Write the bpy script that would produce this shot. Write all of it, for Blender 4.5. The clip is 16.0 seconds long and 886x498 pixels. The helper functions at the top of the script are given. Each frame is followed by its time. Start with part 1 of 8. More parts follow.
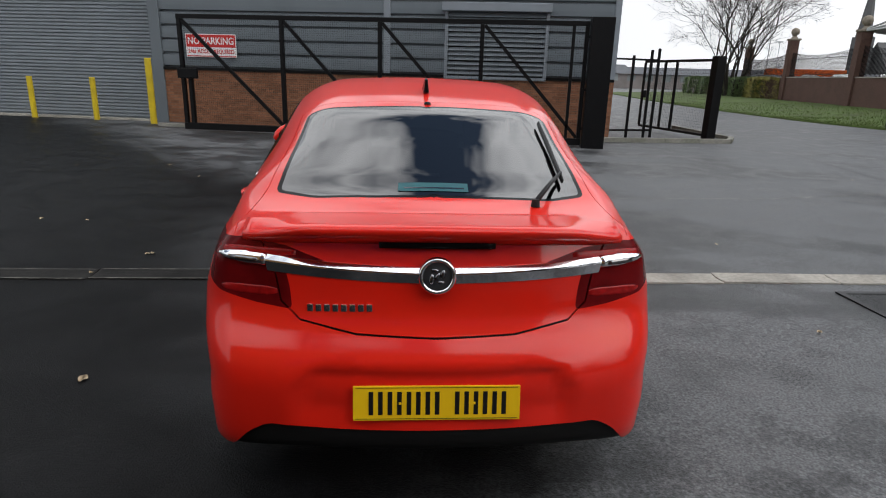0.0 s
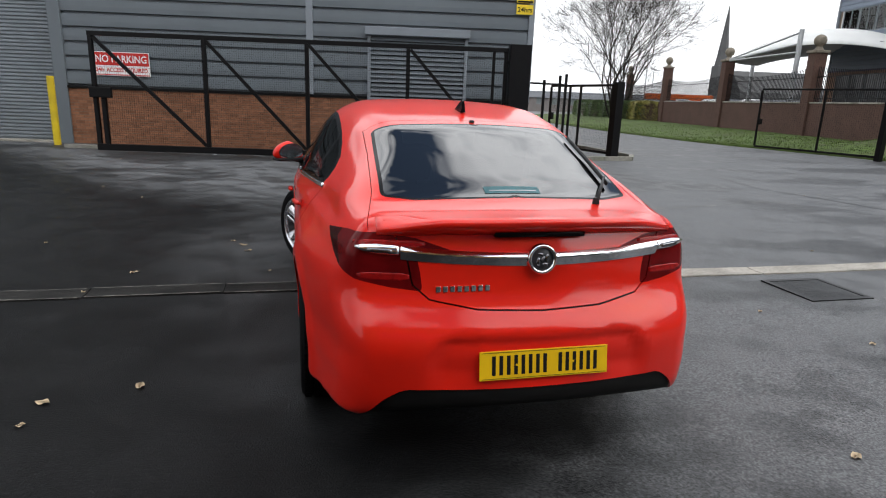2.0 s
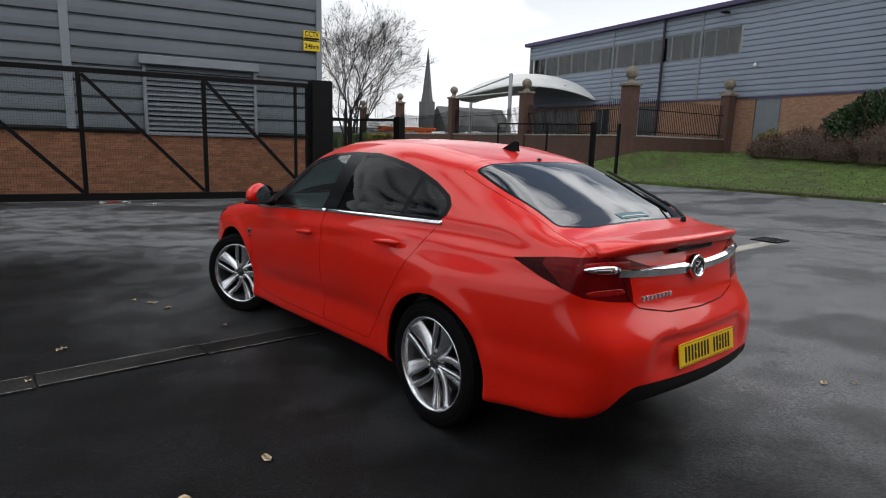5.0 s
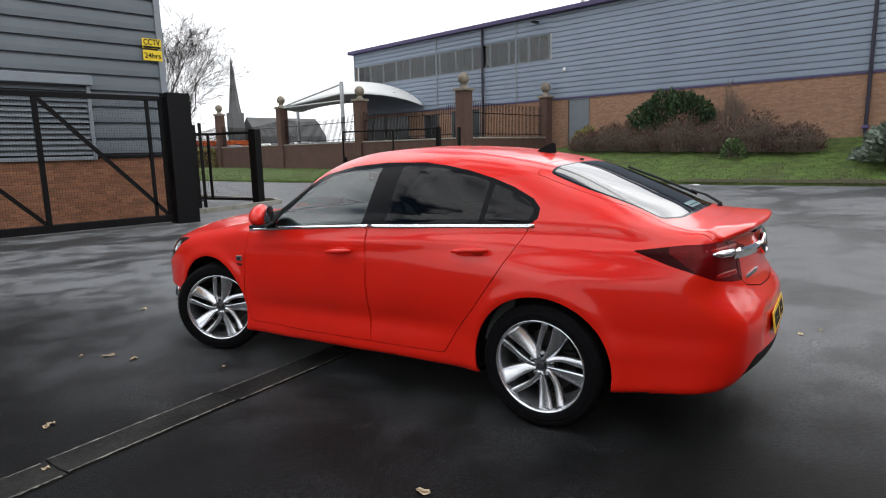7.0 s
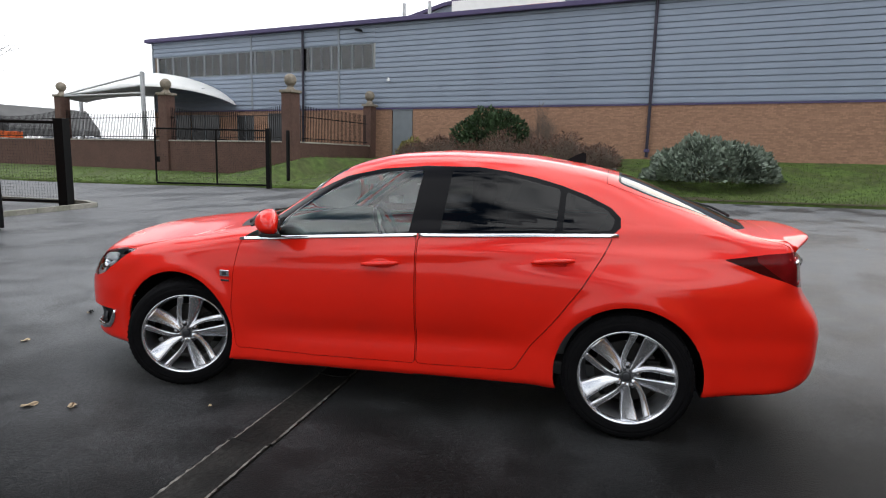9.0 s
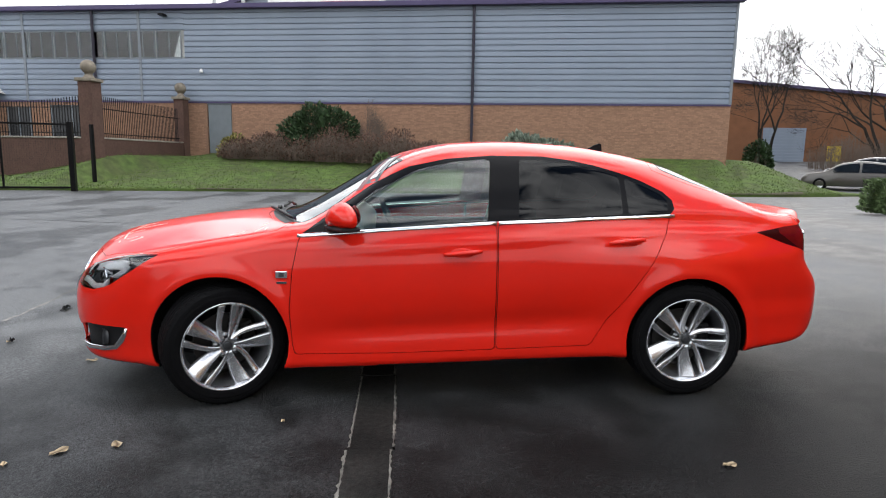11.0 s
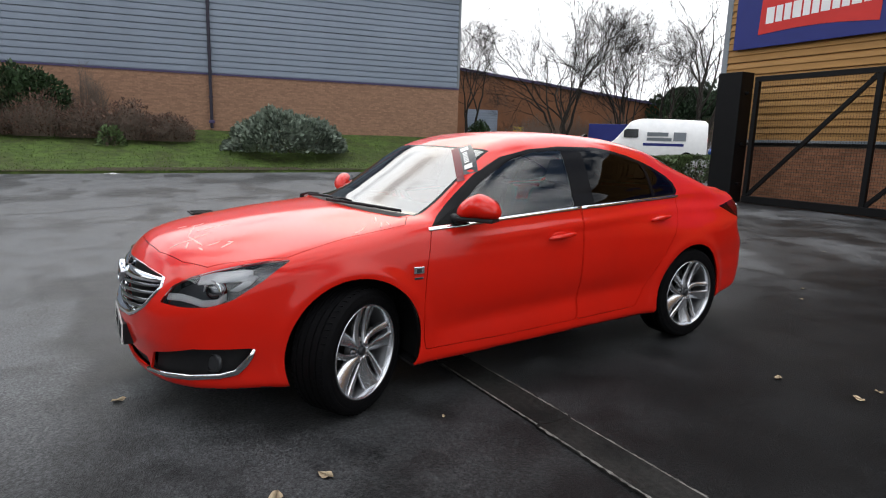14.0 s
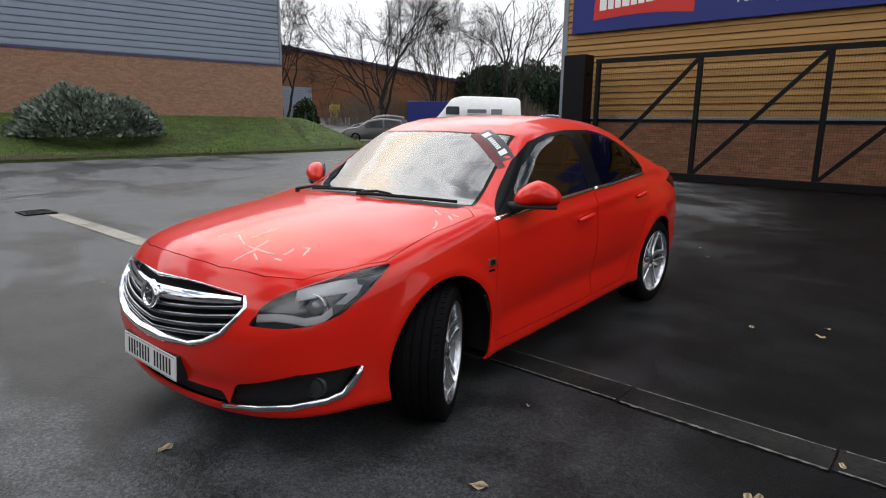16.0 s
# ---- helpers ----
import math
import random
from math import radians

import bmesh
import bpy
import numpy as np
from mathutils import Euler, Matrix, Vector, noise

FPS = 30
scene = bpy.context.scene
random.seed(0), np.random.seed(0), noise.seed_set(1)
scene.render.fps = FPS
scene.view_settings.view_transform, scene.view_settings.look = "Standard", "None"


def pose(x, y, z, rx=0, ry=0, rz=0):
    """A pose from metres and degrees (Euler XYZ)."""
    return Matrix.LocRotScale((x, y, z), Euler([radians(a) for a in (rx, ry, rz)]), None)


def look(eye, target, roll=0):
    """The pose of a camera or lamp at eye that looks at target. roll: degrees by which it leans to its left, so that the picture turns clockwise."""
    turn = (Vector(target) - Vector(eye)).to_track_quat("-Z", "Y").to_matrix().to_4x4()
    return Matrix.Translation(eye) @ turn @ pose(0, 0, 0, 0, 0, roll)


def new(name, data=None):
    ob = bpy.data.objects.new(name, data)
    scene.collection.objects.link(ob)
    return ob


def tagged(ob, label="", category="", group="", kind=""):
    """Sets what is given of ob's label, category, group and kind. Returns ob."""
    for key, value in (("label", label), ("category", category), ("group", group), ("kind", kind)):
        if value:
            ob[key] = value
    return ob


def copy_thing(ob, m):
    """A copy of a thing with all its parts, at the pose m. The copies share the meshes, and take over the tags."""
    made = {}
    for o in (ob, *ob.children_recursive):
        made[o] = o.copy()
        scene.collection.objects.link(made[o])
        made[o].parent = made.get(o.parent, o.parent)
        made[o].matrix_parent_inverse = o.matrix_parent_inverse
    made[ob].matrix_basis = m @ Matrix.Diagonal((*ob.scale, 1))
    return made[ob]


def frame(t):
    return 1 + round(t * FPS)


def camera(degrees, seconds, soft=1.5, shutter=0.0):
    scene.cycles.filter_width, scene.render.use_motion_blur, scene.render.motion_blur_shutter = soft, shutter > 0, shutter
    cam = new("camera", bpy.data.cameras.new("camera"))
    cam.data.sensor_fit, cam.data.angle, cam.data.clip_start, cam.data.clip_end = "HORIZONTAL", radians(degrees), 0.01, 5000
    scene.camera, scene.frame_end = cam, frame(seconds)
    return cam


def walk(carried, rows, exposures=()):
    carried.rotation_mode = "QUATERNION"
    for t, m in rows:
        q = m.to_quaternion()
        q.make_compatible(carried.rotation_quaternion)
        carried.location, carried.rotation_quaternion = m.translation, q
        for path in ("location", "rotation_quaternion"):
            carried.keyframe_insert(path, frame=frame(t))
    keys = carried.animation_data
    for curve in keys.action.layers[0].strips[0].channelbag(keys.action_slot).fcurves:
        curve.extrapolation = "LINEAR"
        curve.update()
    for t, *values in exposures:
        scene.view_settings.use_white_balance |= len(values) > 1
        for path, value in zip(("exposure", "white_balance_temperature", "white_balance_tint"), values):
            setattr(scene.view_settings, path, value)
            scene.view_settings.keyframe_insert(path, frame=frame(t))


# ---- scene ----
cam = camera(73.1, 16.0, 1.1)
METRES, EYE, TILT, LEAN, TURN = 11.215, 1.531, 0.0, 0.0, 7.0
ROWS = [
    (0.0, 0.0, 0.0, 0.0, 0.47, -16.32, -1.62),
    (0.5, -0.0005, -0.0193, -0.0004, 1.71, -16.69, -3.76),
    (1.0, -0.0135, -0.0292, 0.0002, -3.01, -13.45, -1.35),
    (1.5, -0.038, -0.034, -0.0011, -6.23, -13.16, -2.7),
    (2.0, -0.0677, -0.0323, -0.002, -9.21, -14.06, -2.11),
    (2.5, -0.0977, -0.0346, -0.0014, -11.99, -11.96, -3.03),
    (3.0, -0.1269, -0.0349, -0.0012, -17.51, -12.4, -1.2),
    (3.5, -0.1554, -0.0242, -0.0017, -22.09, -12.13, 0.43),
    (4.0, -0.1846, -0.0154, -0.002, -26.77, -10.76, -0.15),
    (6.5, -0.3088, 0.0764, -0.005, -47.2, -10.24, -0.6),
    (7.0, -0.3282, 0.1022, -0.0043, -52.4, -9.48, 1.26),
    (7.5, -0.3398, 0.1332, -0.0057, -58.15, -9.65, 2.19),
    (8.0, -0.3497, 0.1632, -0.006, -62.8, -8.91, 1.71),
    (8.5, -0.361, 0.1947, -0.0065, -68.38, -8.55, 0.34),
    (9.0, -0.3698, 0.2308, -0.0068, -71.21, -8.71, -1.36),
    (11.5, -0.3964, 0.3995, -0.0144, -92.91, -7.99, -2.03),
    (12.0, -0.3928, 0.4357, -0.0126, -94.8, -7.5, -4.16),
    (12.5, -0.3881, 0.4705, -0.0107, -100.88, -9.02, -3.11),
    (13.0, -0.3782, 0.5046, -0.0111, -105.05, -9.68, -1.98),
    (13.5, -0.3706, 0.5353, -0.0118, -111.99, -10.0, -2.16),
    (14.0, -0.3606, 0.5658, -0.0099, -117.24, -10.26, -1.64),
    (14.5, -0.342, 0.5936, -0.0083, -121.92, -11.07, -1.06),
    (15.0, -0.3247, 0.6184, -0.008, -128.73, -9.8, -1.36),
    (15.5, -0.3026, 0.6396, -0.0092, -132.19, -10.55, -0.92),
    (16.0, -0.2801, 0.657, -0.0079, -135.37, -11.95, -0.8),
]
walk(cam, [(t, pose(0, 0, EYE, TILT, LEAN, TURN) @ pose(METRES * x, METRES * y, METRES * z, 90 + pitch, roll, yaw)) for t, x, y, z, yaw, pitch, roll in ROWS],
     exposures=[(0.0, -0.35), (1.5, 0.0), (3.0, -0.35), (4.0, -0.5), (6.5, 0.0), (8.0, 0.2), (9.0, 0.2), (11.5, 0.45), (12.5, 0.12), (13.0, -0.05), (13.5, -0.15), (14.0, -0.02), (15.0, -0.12), (16.0, -0.25)])

# ---- world and sun ----
SUN_DIR = Vector((0.75, -0.18, 0.62)).normalized()
world = bpy.data.worlds.new("sky")
scene.world = world
world.use_nodes = True
wn, wl = world.node_tree.nodes, world.node_tree.links
wn.clear()
w_out, w_bg = wn.new("ShaderNodeOutputWorld"), wn.new("ShaderNodeBackground")
w_sky = wn.new("ShaderNodeTexSky")
w_sky.sky_type, w_sky.sun_disc = "NISHITA", False
w_sky.sun_elevation = math.asin(SUN_DIR.z)
w_sky.sun_rotation = math.atan2(SUN_DIR.x, SUN_DIR.y)
w_sky.air_density, w_sky.dust_density = 1.2, 2.0
w_co, w_map = wn.new("ShaderNodeTexCoord"), wn.new("ShaderNodeMapping")
w_map.inputs["Scale"].default_value = (1.0, 1.0, 2.2)
w_map.inputs["Location"].default_value = (3.1, 1.7, 0.4)
w_noise = wn.new("ShaderNodeTexNoise")
w_noise.inputs["Scale"].default_value, w_noise.inputs["Detail"].default_value = 2.3, 4.5
w_noise.inputs["Roughness"].default_value, w_noise.inputs["Distortion"].default_value = 0.55, 0.35
w_cover, w_tone = wn.new("ShaderNodeValToRGB"), wn.new("ShaderNodeValToRGB")
w_cover.color_ramp.elements[0].position, w_cover.color_ramp.elements[1].position = 0.41, 0.58
w_tone.color_ramp.elements[0].position, w_tone.color_ramp.elements[1].position = 0.46, 0.70
w_tone.color_ramp.elements[0].color = (36.0, 36.2, 36.6, 1)
w_tone.color_ramp.elements[1].color = (12.0, 12.6, 13.6, 1)
w_mix = wn.new("ShaderNodeMix")
w_mix.data_type = "RGBA"
# near the horizon the cloud cover closes into an even white
w_sep, w_low = wn.new("ShaderNodeSeparateXYZ"), wn.new("ShaderNodeMapRange")
w_low.inputs["From Min"].default_value, w_low.inputs["From Max"].default_value = 0.44, 0.12
w_max = wn.new("ShaderNodeMath")
w_max.operation = "MAXIMUM"
w_mix2 = wn.new("ShaderNodeMix")
w_mix2.data_type = "RGBA"
w_mix2.inputs["B"].default_value = (12.0, 12.2, 12.6, 1)
wl.new(w_co.outputs["Generated"], w_map.inputs["Vector"])
wl.new(w_map.outputs["Vector"], w_noise.inputs["Vector"])
wl.new(w_noise.outputs["Fac"], w_cover.inputs["Fac"])
wl.new(w_noise.outputs["Fac"], w_tone.inputs["Fac"])
wl.new(w_co.outputs["Generated"], w_sep.inputs["Vector"])
wl.new(w_sep.outputs["Z"], w_low.inputs["Value"])
wl.new(w_cover.outputs["Color"], w_mix.inputs["Factor"])
wl.new(w_sky.outputs["Color"], w_mix.inputs["A"])
wl.new(w_tone.outputs["Color"], w_mix.inputs["B"])
wl.new(w_low.outputs["Result"], w_mix2.inputs["Factor"])
wl.new(w_mix.outputs["Result"], w_mix2.inputs["A"])
# the overcast is brightest round the hidden sun
w_dot, w_glow, w_mul = wn.new("ShaderNodeVectorMath"), wn.new("ShaderNodeMapRange"), wn.new("ShaderNodeVectorMath")
w_dot.operation, w_mul.operation = "DOT_PRODUCT", "SCALE"
w_dot.inputs[1].default_value = SUN_DIR
w_glow.inputs["From Min"].default_value, w_glow.inputs["From Max"].default_value = -0.7, 0.9
w_glow.inputs["To Min"].default_value, w_glow.inputs["To Max"].default_value = 0.72, 1.20
wl.new(w_co.outputs["Generated"], w_dot.inputs[0])
wl.new(w_dot.outputs["Value"], w_glow.inputs["Value"])
wl.new(w_mix2.outputs["Result"], w_mul.inputs[0])
wl.new(w_glow.outputs["Result"], w_mul.inputs["Scale"])
wl.new(w_mul.outputs["Vector"], w_bg.inputs["Color"])
wl.new(w_bg.outputs["Background"], w_out.inputs["Surface"])
w_bg.inputs["Strength"].default_value = 0.113
sun = new("sun", bpy.data.lights.new("sun", "SUN"))
sun.data.energy, sun.data.angle, sun.data.color = 0.35, radians(60), (1.0, 0.95, 0.87)
sun.matrix_world = look(SUN_DIR * 60, (0, 0, 0))


# ---- materials ----
def material(name, base, rough=0.6, metal=0.0, vary=0.12, scale=6.0, bump=0.0, bump_scale=60.0, coat=0.0, spec=0.25,
             second=None, second_scale=1.0, second_amount=0.5, rough_vary=0.0, trans=0.0, alpha=1.0, per_piece=0.0, stretch=(1, 1, 1)):
    m = bpy.data.materials.new(name)
    m.use_nodes = True
    n, l = m.node_tree.nodes, m.node_tree.links
    b = n["Principled BSDF"]
    b.inputs["Roughness"].default_value, b.inputs["Metallic"].default_value = rough, metal
    b.inputs["Coat Weight"].default_value, b.inputs["Coat Roughness"].default_value = coat, 0.04
    b.inputs["Specular IOR Level"].default_value = spec
    b.inputs["Transmission Weight"].default_value, b.inputs["Alpha"].default_value = trans, alpha
    co, mp = n.new("ShaderNodeTexCoord"), n.new("ShaderNodeMapping")
    mp.inputs["Scale"].default_value = stretch
    l.new(co.outputs["Object"], mp.inputs["Vector"])
    fine = n.new("ShaderNodeTexNoise")
    fine.inputs["Scale"].default_value, fine.inputs["Detail"].default_value = scale, 6.0
    l.new(mp.outputs["Vector"], fine.inputs["Vector"])
    ramp = n.new("ShaderNodeMapRange")
    ramp.inputs["From Min"].default_value, ramp.inputs["From Max"].default_value = 0.25, 0.75
    ramp.inputs["To Min"].default_value, ramp.inputs["To Max"].default_value = 1 - vary, 1 + vary
    l.new(fine.outputs["Fac"], ramp.inputs["Value"])
    value = ramp.outputs["Result"]
    if per_piece:
        info, pr, mul = n.new("ShaderNodeObjectInfo"), n.new("ShaderNodeMapRange"), n.new("ShaderNodeMath")
        geo, add, frac = n.new("ShaderNodeNewGeometry"), n.new("ShaderNodeMath"), n.new("ShaderNodeMath")
        frac.operation, mul.operation = "FRACT", "MULTIPLY"
        l.new(info.outputs["Random"], add.inputs[0])
        l.new(geo.outputs["Random Per Island"], add.inputs[1])
        l.new(add.outputs["Value"], frac.inputs[0])
        pr.inputs["To Min"].default_value, pr.inputs["To Max"].default_value = 1 - per_piece, 1 + per_piece
        l.new(frac.outputs["Value"], pr.inputs["Value"])
        l.new(pr.outputs["Result"], mul.inputs[0])
        l.new(value, mul.inputs[1])
        value = mul.outputs["Value"]
    tint = n.new("ShaderNodeVectorMath")
    tint.operation = "SCALE"
    tint.inputs[0].default_value = base
    if second:
        big, cr, mix = n.new("ShaderNodeTexNoise"), n.new("ShaderNodeMapRange"), n.new("ShaderNodeMix")
        big.inputs["Scale"].default_value, big.inputs["Detail"].default_value = second_scale, 8.0
        l.new(mp.outputs["Vector"], big.inputs["Vector"])
        cr.inputs["From Min"].default_value, cr.inputs["From Max"].default_value = 0.42, 0.62
        cr.inputs["To Max"].default_value = second_amount
        l.new(big.outputs["Fac"], cr.inputs["Value"])
        mix.data_type = "RGBA"
        mix.inputs["A"].default_value, mix.inputs["B"].default_value = (*base, 1), (*second, 1)
        l.new(cr.outputs["Result"], mix.inputs["Factor"])
        l.new(mix.outputs["Result"], tint.inputs[0])
        if rough_vary:
            rr = n.new("ShaderNodeMapRange")
            rr.inputs["From Min"].default_value, rr.inputs["From Max"].default_value = 0.35, 0.65
            rr.inputs["To Min"].default_value, rr.inputs["To Max"].default_value = rough - rough_vary, rough + rough_vary
            l.new(big.outputs["Fac"], rr.inputs["Value"])
            l.new(rr.outputs["Result"], b.inputs["Roughness"])
    l.new(value, tint.inputs["Scale"])
    l.new(tint.outputs["Vector"], b.inputs["Base Color"])
    if bump:
        bn, bp = n.new("ShaderNodeTexNoise"), n.new("ShaderNodeBump")
        bn.inputs["Scale"].default_value, bn.inputs["Detail"].default_value = bump_scale, 5.0
        l.new(mp.outputs["Vector"], bn.inputs["Vector"])
        bp.inputs["Strength"].default_value, bp.inputs["Distance"].default_value = bump, 0.01
        l.new(bn.outputs["Fac"], bp.inputs["Height"])
        l.new(bp.outputs["Normal"], b.inputs["Normal"])
    return m


def glass(name, tint, rough=0.0, ior=1.9, gain=1.0):
    """A thin pane: it lets tinted light through and mirrors by Fresnel, the more so the higher the gain."""
    m = bpy.data.materials.new(name)
    m.use_nodes = True
    n, l = m.node_tree.nodes, m.node_tree.links
    n.clear()
    out, mix, fr = n.new("ShaderNodeOutputMaterial"), n.new("ShaderNodeMixShader"), n.new("ShaderNodeFresnel")
    tr, gl = n.new("ShaderNodeBsdfTransparent"), n.new("ShaderNodeBsdfGlossy")
    tr.inputs["Color"].default_value = (*tint, 1)
    gl.inputs["Roughness"].default_value = rough
    fr.inputs["IOR"].default_value = ior
    power = n.new("ShaderNodeMath")
    power.operation = "MULTIPLY"
    power.inputs[1].default_value = gain
    l.new(fr.outputs["Fac"], power.inputs[0])
    l.new(power.outputs["Value"], mix.inputs["Fac"])
    l.new(tr.outputs["BSDF"], mix.inputs[1])
    l.new(gl.outputs["BSDF"], mix.inputs[2])
    l.new(mix.outputs["Shader"], out.inputs["Surface"])
    return m


def glow(name, color, strength):
    m = bpy.data.materials.new(name)
    m.use_nodes = True
    b = m.node_tree.nodes["Principled BSDF"]
    b.inputs["Base Color"].default_value = (*color, 1)
    b.inputs["Emission Color"].default_value, b.inputs["Emission Strength"].default_value = (*color, 1), strength
    return m


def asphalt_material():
    """Patched tarmac, damp and dark to the west and south, dried paler on the open yard, with damp stains; sky sheen
    and the car's shade are painted into these tones.
    """
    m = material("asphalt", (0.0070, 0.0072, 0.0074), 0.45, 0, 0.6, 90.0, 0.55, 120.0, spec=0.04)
    n, l = m.node_tree.nodes, m.node_tree.links
    b = n["Principled BSDF"]
    co = n.new("ShaderNodeTexCoord")
    sep = n.new("ShaderNodeSeparateXYZ")
    l.new(co.outputs["Object"], sep.inputs["Vector"])

    def cloud(scale, detail, lo, hi, stretch=(1, 1, 1), turn=0.0):
        mp, no, mr = n.new("ShaderNodeMapping"), n.new("ShaderNodeTexNoise"), n.new("ShaderNodeMapRange")
        mp.inputs["Scale"].default_value = stretch
        mp.inputs["Rotation"].default_value = (0, 0, turn)
        no.inputs["Scale"].default_value, no.inputs["Detail"].default_value = scale, detail
        mr.inputs["From Min"].default_value, mr.inputs["From Max"].default_value = lo, hi
        mr.interpolation_type = "SMOOTHSTEP"
        l.new(co.outputs["Object"], mp.inputs["Vector"])
        l.new(mp.outputs["Vector"], no.inputs["Vector"])
        l.new(no.outputs["Fac"], mr.inputs["Value"])
        return no.outputs["Fac"], mr.outputs["Result"]

    def sums(op, a, c):
        q = n.new("ShaderNodeMath")
        q.operation = op
        for k, v in enumerate((a, c)):
            if isinstance(v, float):
                q.inputs[k].default_value = v
            else:
                l.new(v, q.inputs[k])
        return q.outputs["Value"]

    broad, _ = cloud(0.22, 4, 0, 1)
    # dried tarmac, with sky sheen and the car's shade painted into the same mask
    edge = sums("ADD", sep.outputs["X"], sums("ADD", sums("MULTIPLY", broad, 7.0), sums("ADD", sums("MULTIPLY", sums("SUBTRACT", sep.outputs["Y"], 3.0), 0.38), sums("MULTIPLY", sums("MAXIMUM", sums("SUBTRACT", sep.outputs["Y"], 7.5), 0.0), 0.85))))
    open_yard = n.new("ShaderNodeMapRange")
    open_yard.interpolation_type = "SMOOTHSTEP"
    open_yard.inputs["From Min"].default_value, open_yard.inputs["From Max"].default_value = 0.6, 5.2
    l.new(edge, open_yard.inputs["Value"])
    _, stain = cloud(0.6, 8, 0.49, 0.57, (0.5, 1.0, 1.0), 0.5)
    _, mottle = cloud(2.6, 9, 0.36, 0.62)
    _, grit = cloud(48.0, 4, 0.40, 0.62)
    dry_light = sums("MULTIPLY", open_yard.outputs["Result"], sums("SUBTRACT", 1.0, sums("MULTIPLY", stain, 0.75)))
    dry_light = sums("MULTIPLY", dry_light, sums("ADD", 0.22, sums("ADD", sums("MULTIPLY", mottle, 0.70), sums("MULTIPLY", grit, 0.50))))
    dry_light = sums("ADD", dry_light, sums("MULTIPLY", sums("MULTIPLY", mottle, grit), 0.04))
    # paler further west: brighter ground clear of the car's shade, painted in
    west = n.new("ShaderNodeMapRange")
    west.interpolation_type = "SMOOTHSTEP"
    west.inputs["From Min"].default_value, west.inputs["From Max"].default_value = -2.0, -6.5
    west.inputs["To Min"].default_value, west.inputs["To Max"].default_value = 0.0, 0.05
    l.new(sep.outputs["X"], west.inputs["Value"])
    dry_light = sums("ADD", dry_light, sums("MULTIPLY", west.outputs["Result"], sums("ADD", 0.4, mottle)))
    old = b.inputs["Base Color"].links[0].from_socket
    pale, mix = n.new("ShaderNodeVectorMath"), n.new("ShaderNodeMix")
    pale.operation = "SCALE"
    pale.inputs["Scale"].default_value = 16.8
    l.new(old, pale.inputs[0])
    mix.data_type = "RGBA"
    l.new(dry_light, mix.inputs["Factor"])
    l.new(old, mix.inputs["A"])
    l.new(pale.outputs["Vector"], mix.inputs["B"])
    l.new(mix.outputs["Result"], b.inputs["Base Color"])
    # the worn open yard holds a film of water; specular level is low elsewhere
    film = n.new("ShaderNodeMapRange")
    film.inputs["To Min"].default_value, film.inputs["To Max"].default_value = 0.028, 0.27
    l.new(open_yard.outputs["Result"], film.inputs["Value"])
    l.new(film.outputs["Result"], b.inputs["Specular IOR Level"])
    # damp tarmac is smoother, so roughness rises with the pale mask
    rough = sums("ADD", 0.36, sums("MULTIPLY", dry_light, 0.30))
    l.new(sums("ADD", rough, sums("MULTIPLY", mottle, 0.08)), b.inputs["Roughness"])
    return m


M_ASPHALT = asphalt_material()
M_CONCRETE = material("concrete", (0.33, 0.31, 0.27), 0.8, 0, 0.2, 30, 0.4, 90, second=(0.16, 0.15, 0.13), second_scale=1.6, second_amount=0.7)
M_CHANNEL = material("channel_concrete", (0.021, 0.0205, 0.019), 0.75, 0, 0.4, 34, 0.5, 90, spec=0.08, second=(0.010, 0.010, 0.0095), second_scale=2.4, second_amount=0.85)
M_EDGING = material("channel_edging", (0.17, 0.163, 0.145), 0.75, 0, 0.35, 40, 0.6, 90, second=(0.045, 0.044, 0.040), second_scale=7.0, second_amount=0.9)
M_KERB = material("kerb", (0.24, 0.23, 0.20), 0.8, 0, 0.2, 20, 0.3, 80, second=(0.12, 0.13, 0.09), second_scale=2.0)
M_GRASS = material("grass", (0.060, 0.096, 0.019), 0.9, 0, 0.45, 3.0, 0.9, 30, second=(0.045, 0.050, 0.018), second_scale=0.8, second_amount=0.7)
M_BLADE = material("grass_blade", (0.080, 0.122, 0.025), 0.7, 0, 0.4, 0.8, per_piece=0.35)
M_SOIL = material("soil", (0.045, 0.035, 0.022), 0.9, 0, 0.3, 6, 0.8, 40)
M_CLAD = material("grey_cladding", (0.132, 0.152, 0.166), 0.45, 0.0, 0.07, 2.0, second=(0.108, 0.124, 0.136), second_scale=0.5, second_amount=0.5, stretch=(1, 1, 0.2))
M_CLAD_B = material("blue_grey_cladding", (0.235, 0.275, 0.335), 0.42, 0.0, 0.06, 1.0, second=(0.20, 0.235, 0.29), second_scale=0.25, second_amount=0.5, stretch=(1, 1, 0.25))
M_TRIM = material("grey_trim", (0.20, 0.222, 0.245), 0.4, 0, 0.06, 3)
M_EAVES = material("purple_eaves", (0.075, 0.06, 0.13), 0.45, 0, 0.08, 2)
M_SHUTTER = material("shutter", (0.16, 0.18, 0.195), 0.45, 0, 0.08, 3)
M_BRICK = material("brick", (0.235, 0.108, 0.060), 0.85, 0, 0.18, 14, 0.4, 60, per_piece=0.22)
M_MORTAR = material("mortar", (0.17, 0.125, 0.09), 0.9, 0, 0.2, 20, 0.3, 60)
M_BLACK = material("black_paint", (0.004, 0.004, 0.0045), 0.45, 0, 0.2, 8, spec=0.15)
M_YELLOW = material("yellow_paint", (0.62, 0.46, 0.02), 0.5, 0, 0.1, 6, second=(0.38, 0.28, 0.03), second_scale=3, second_amount=0.5)
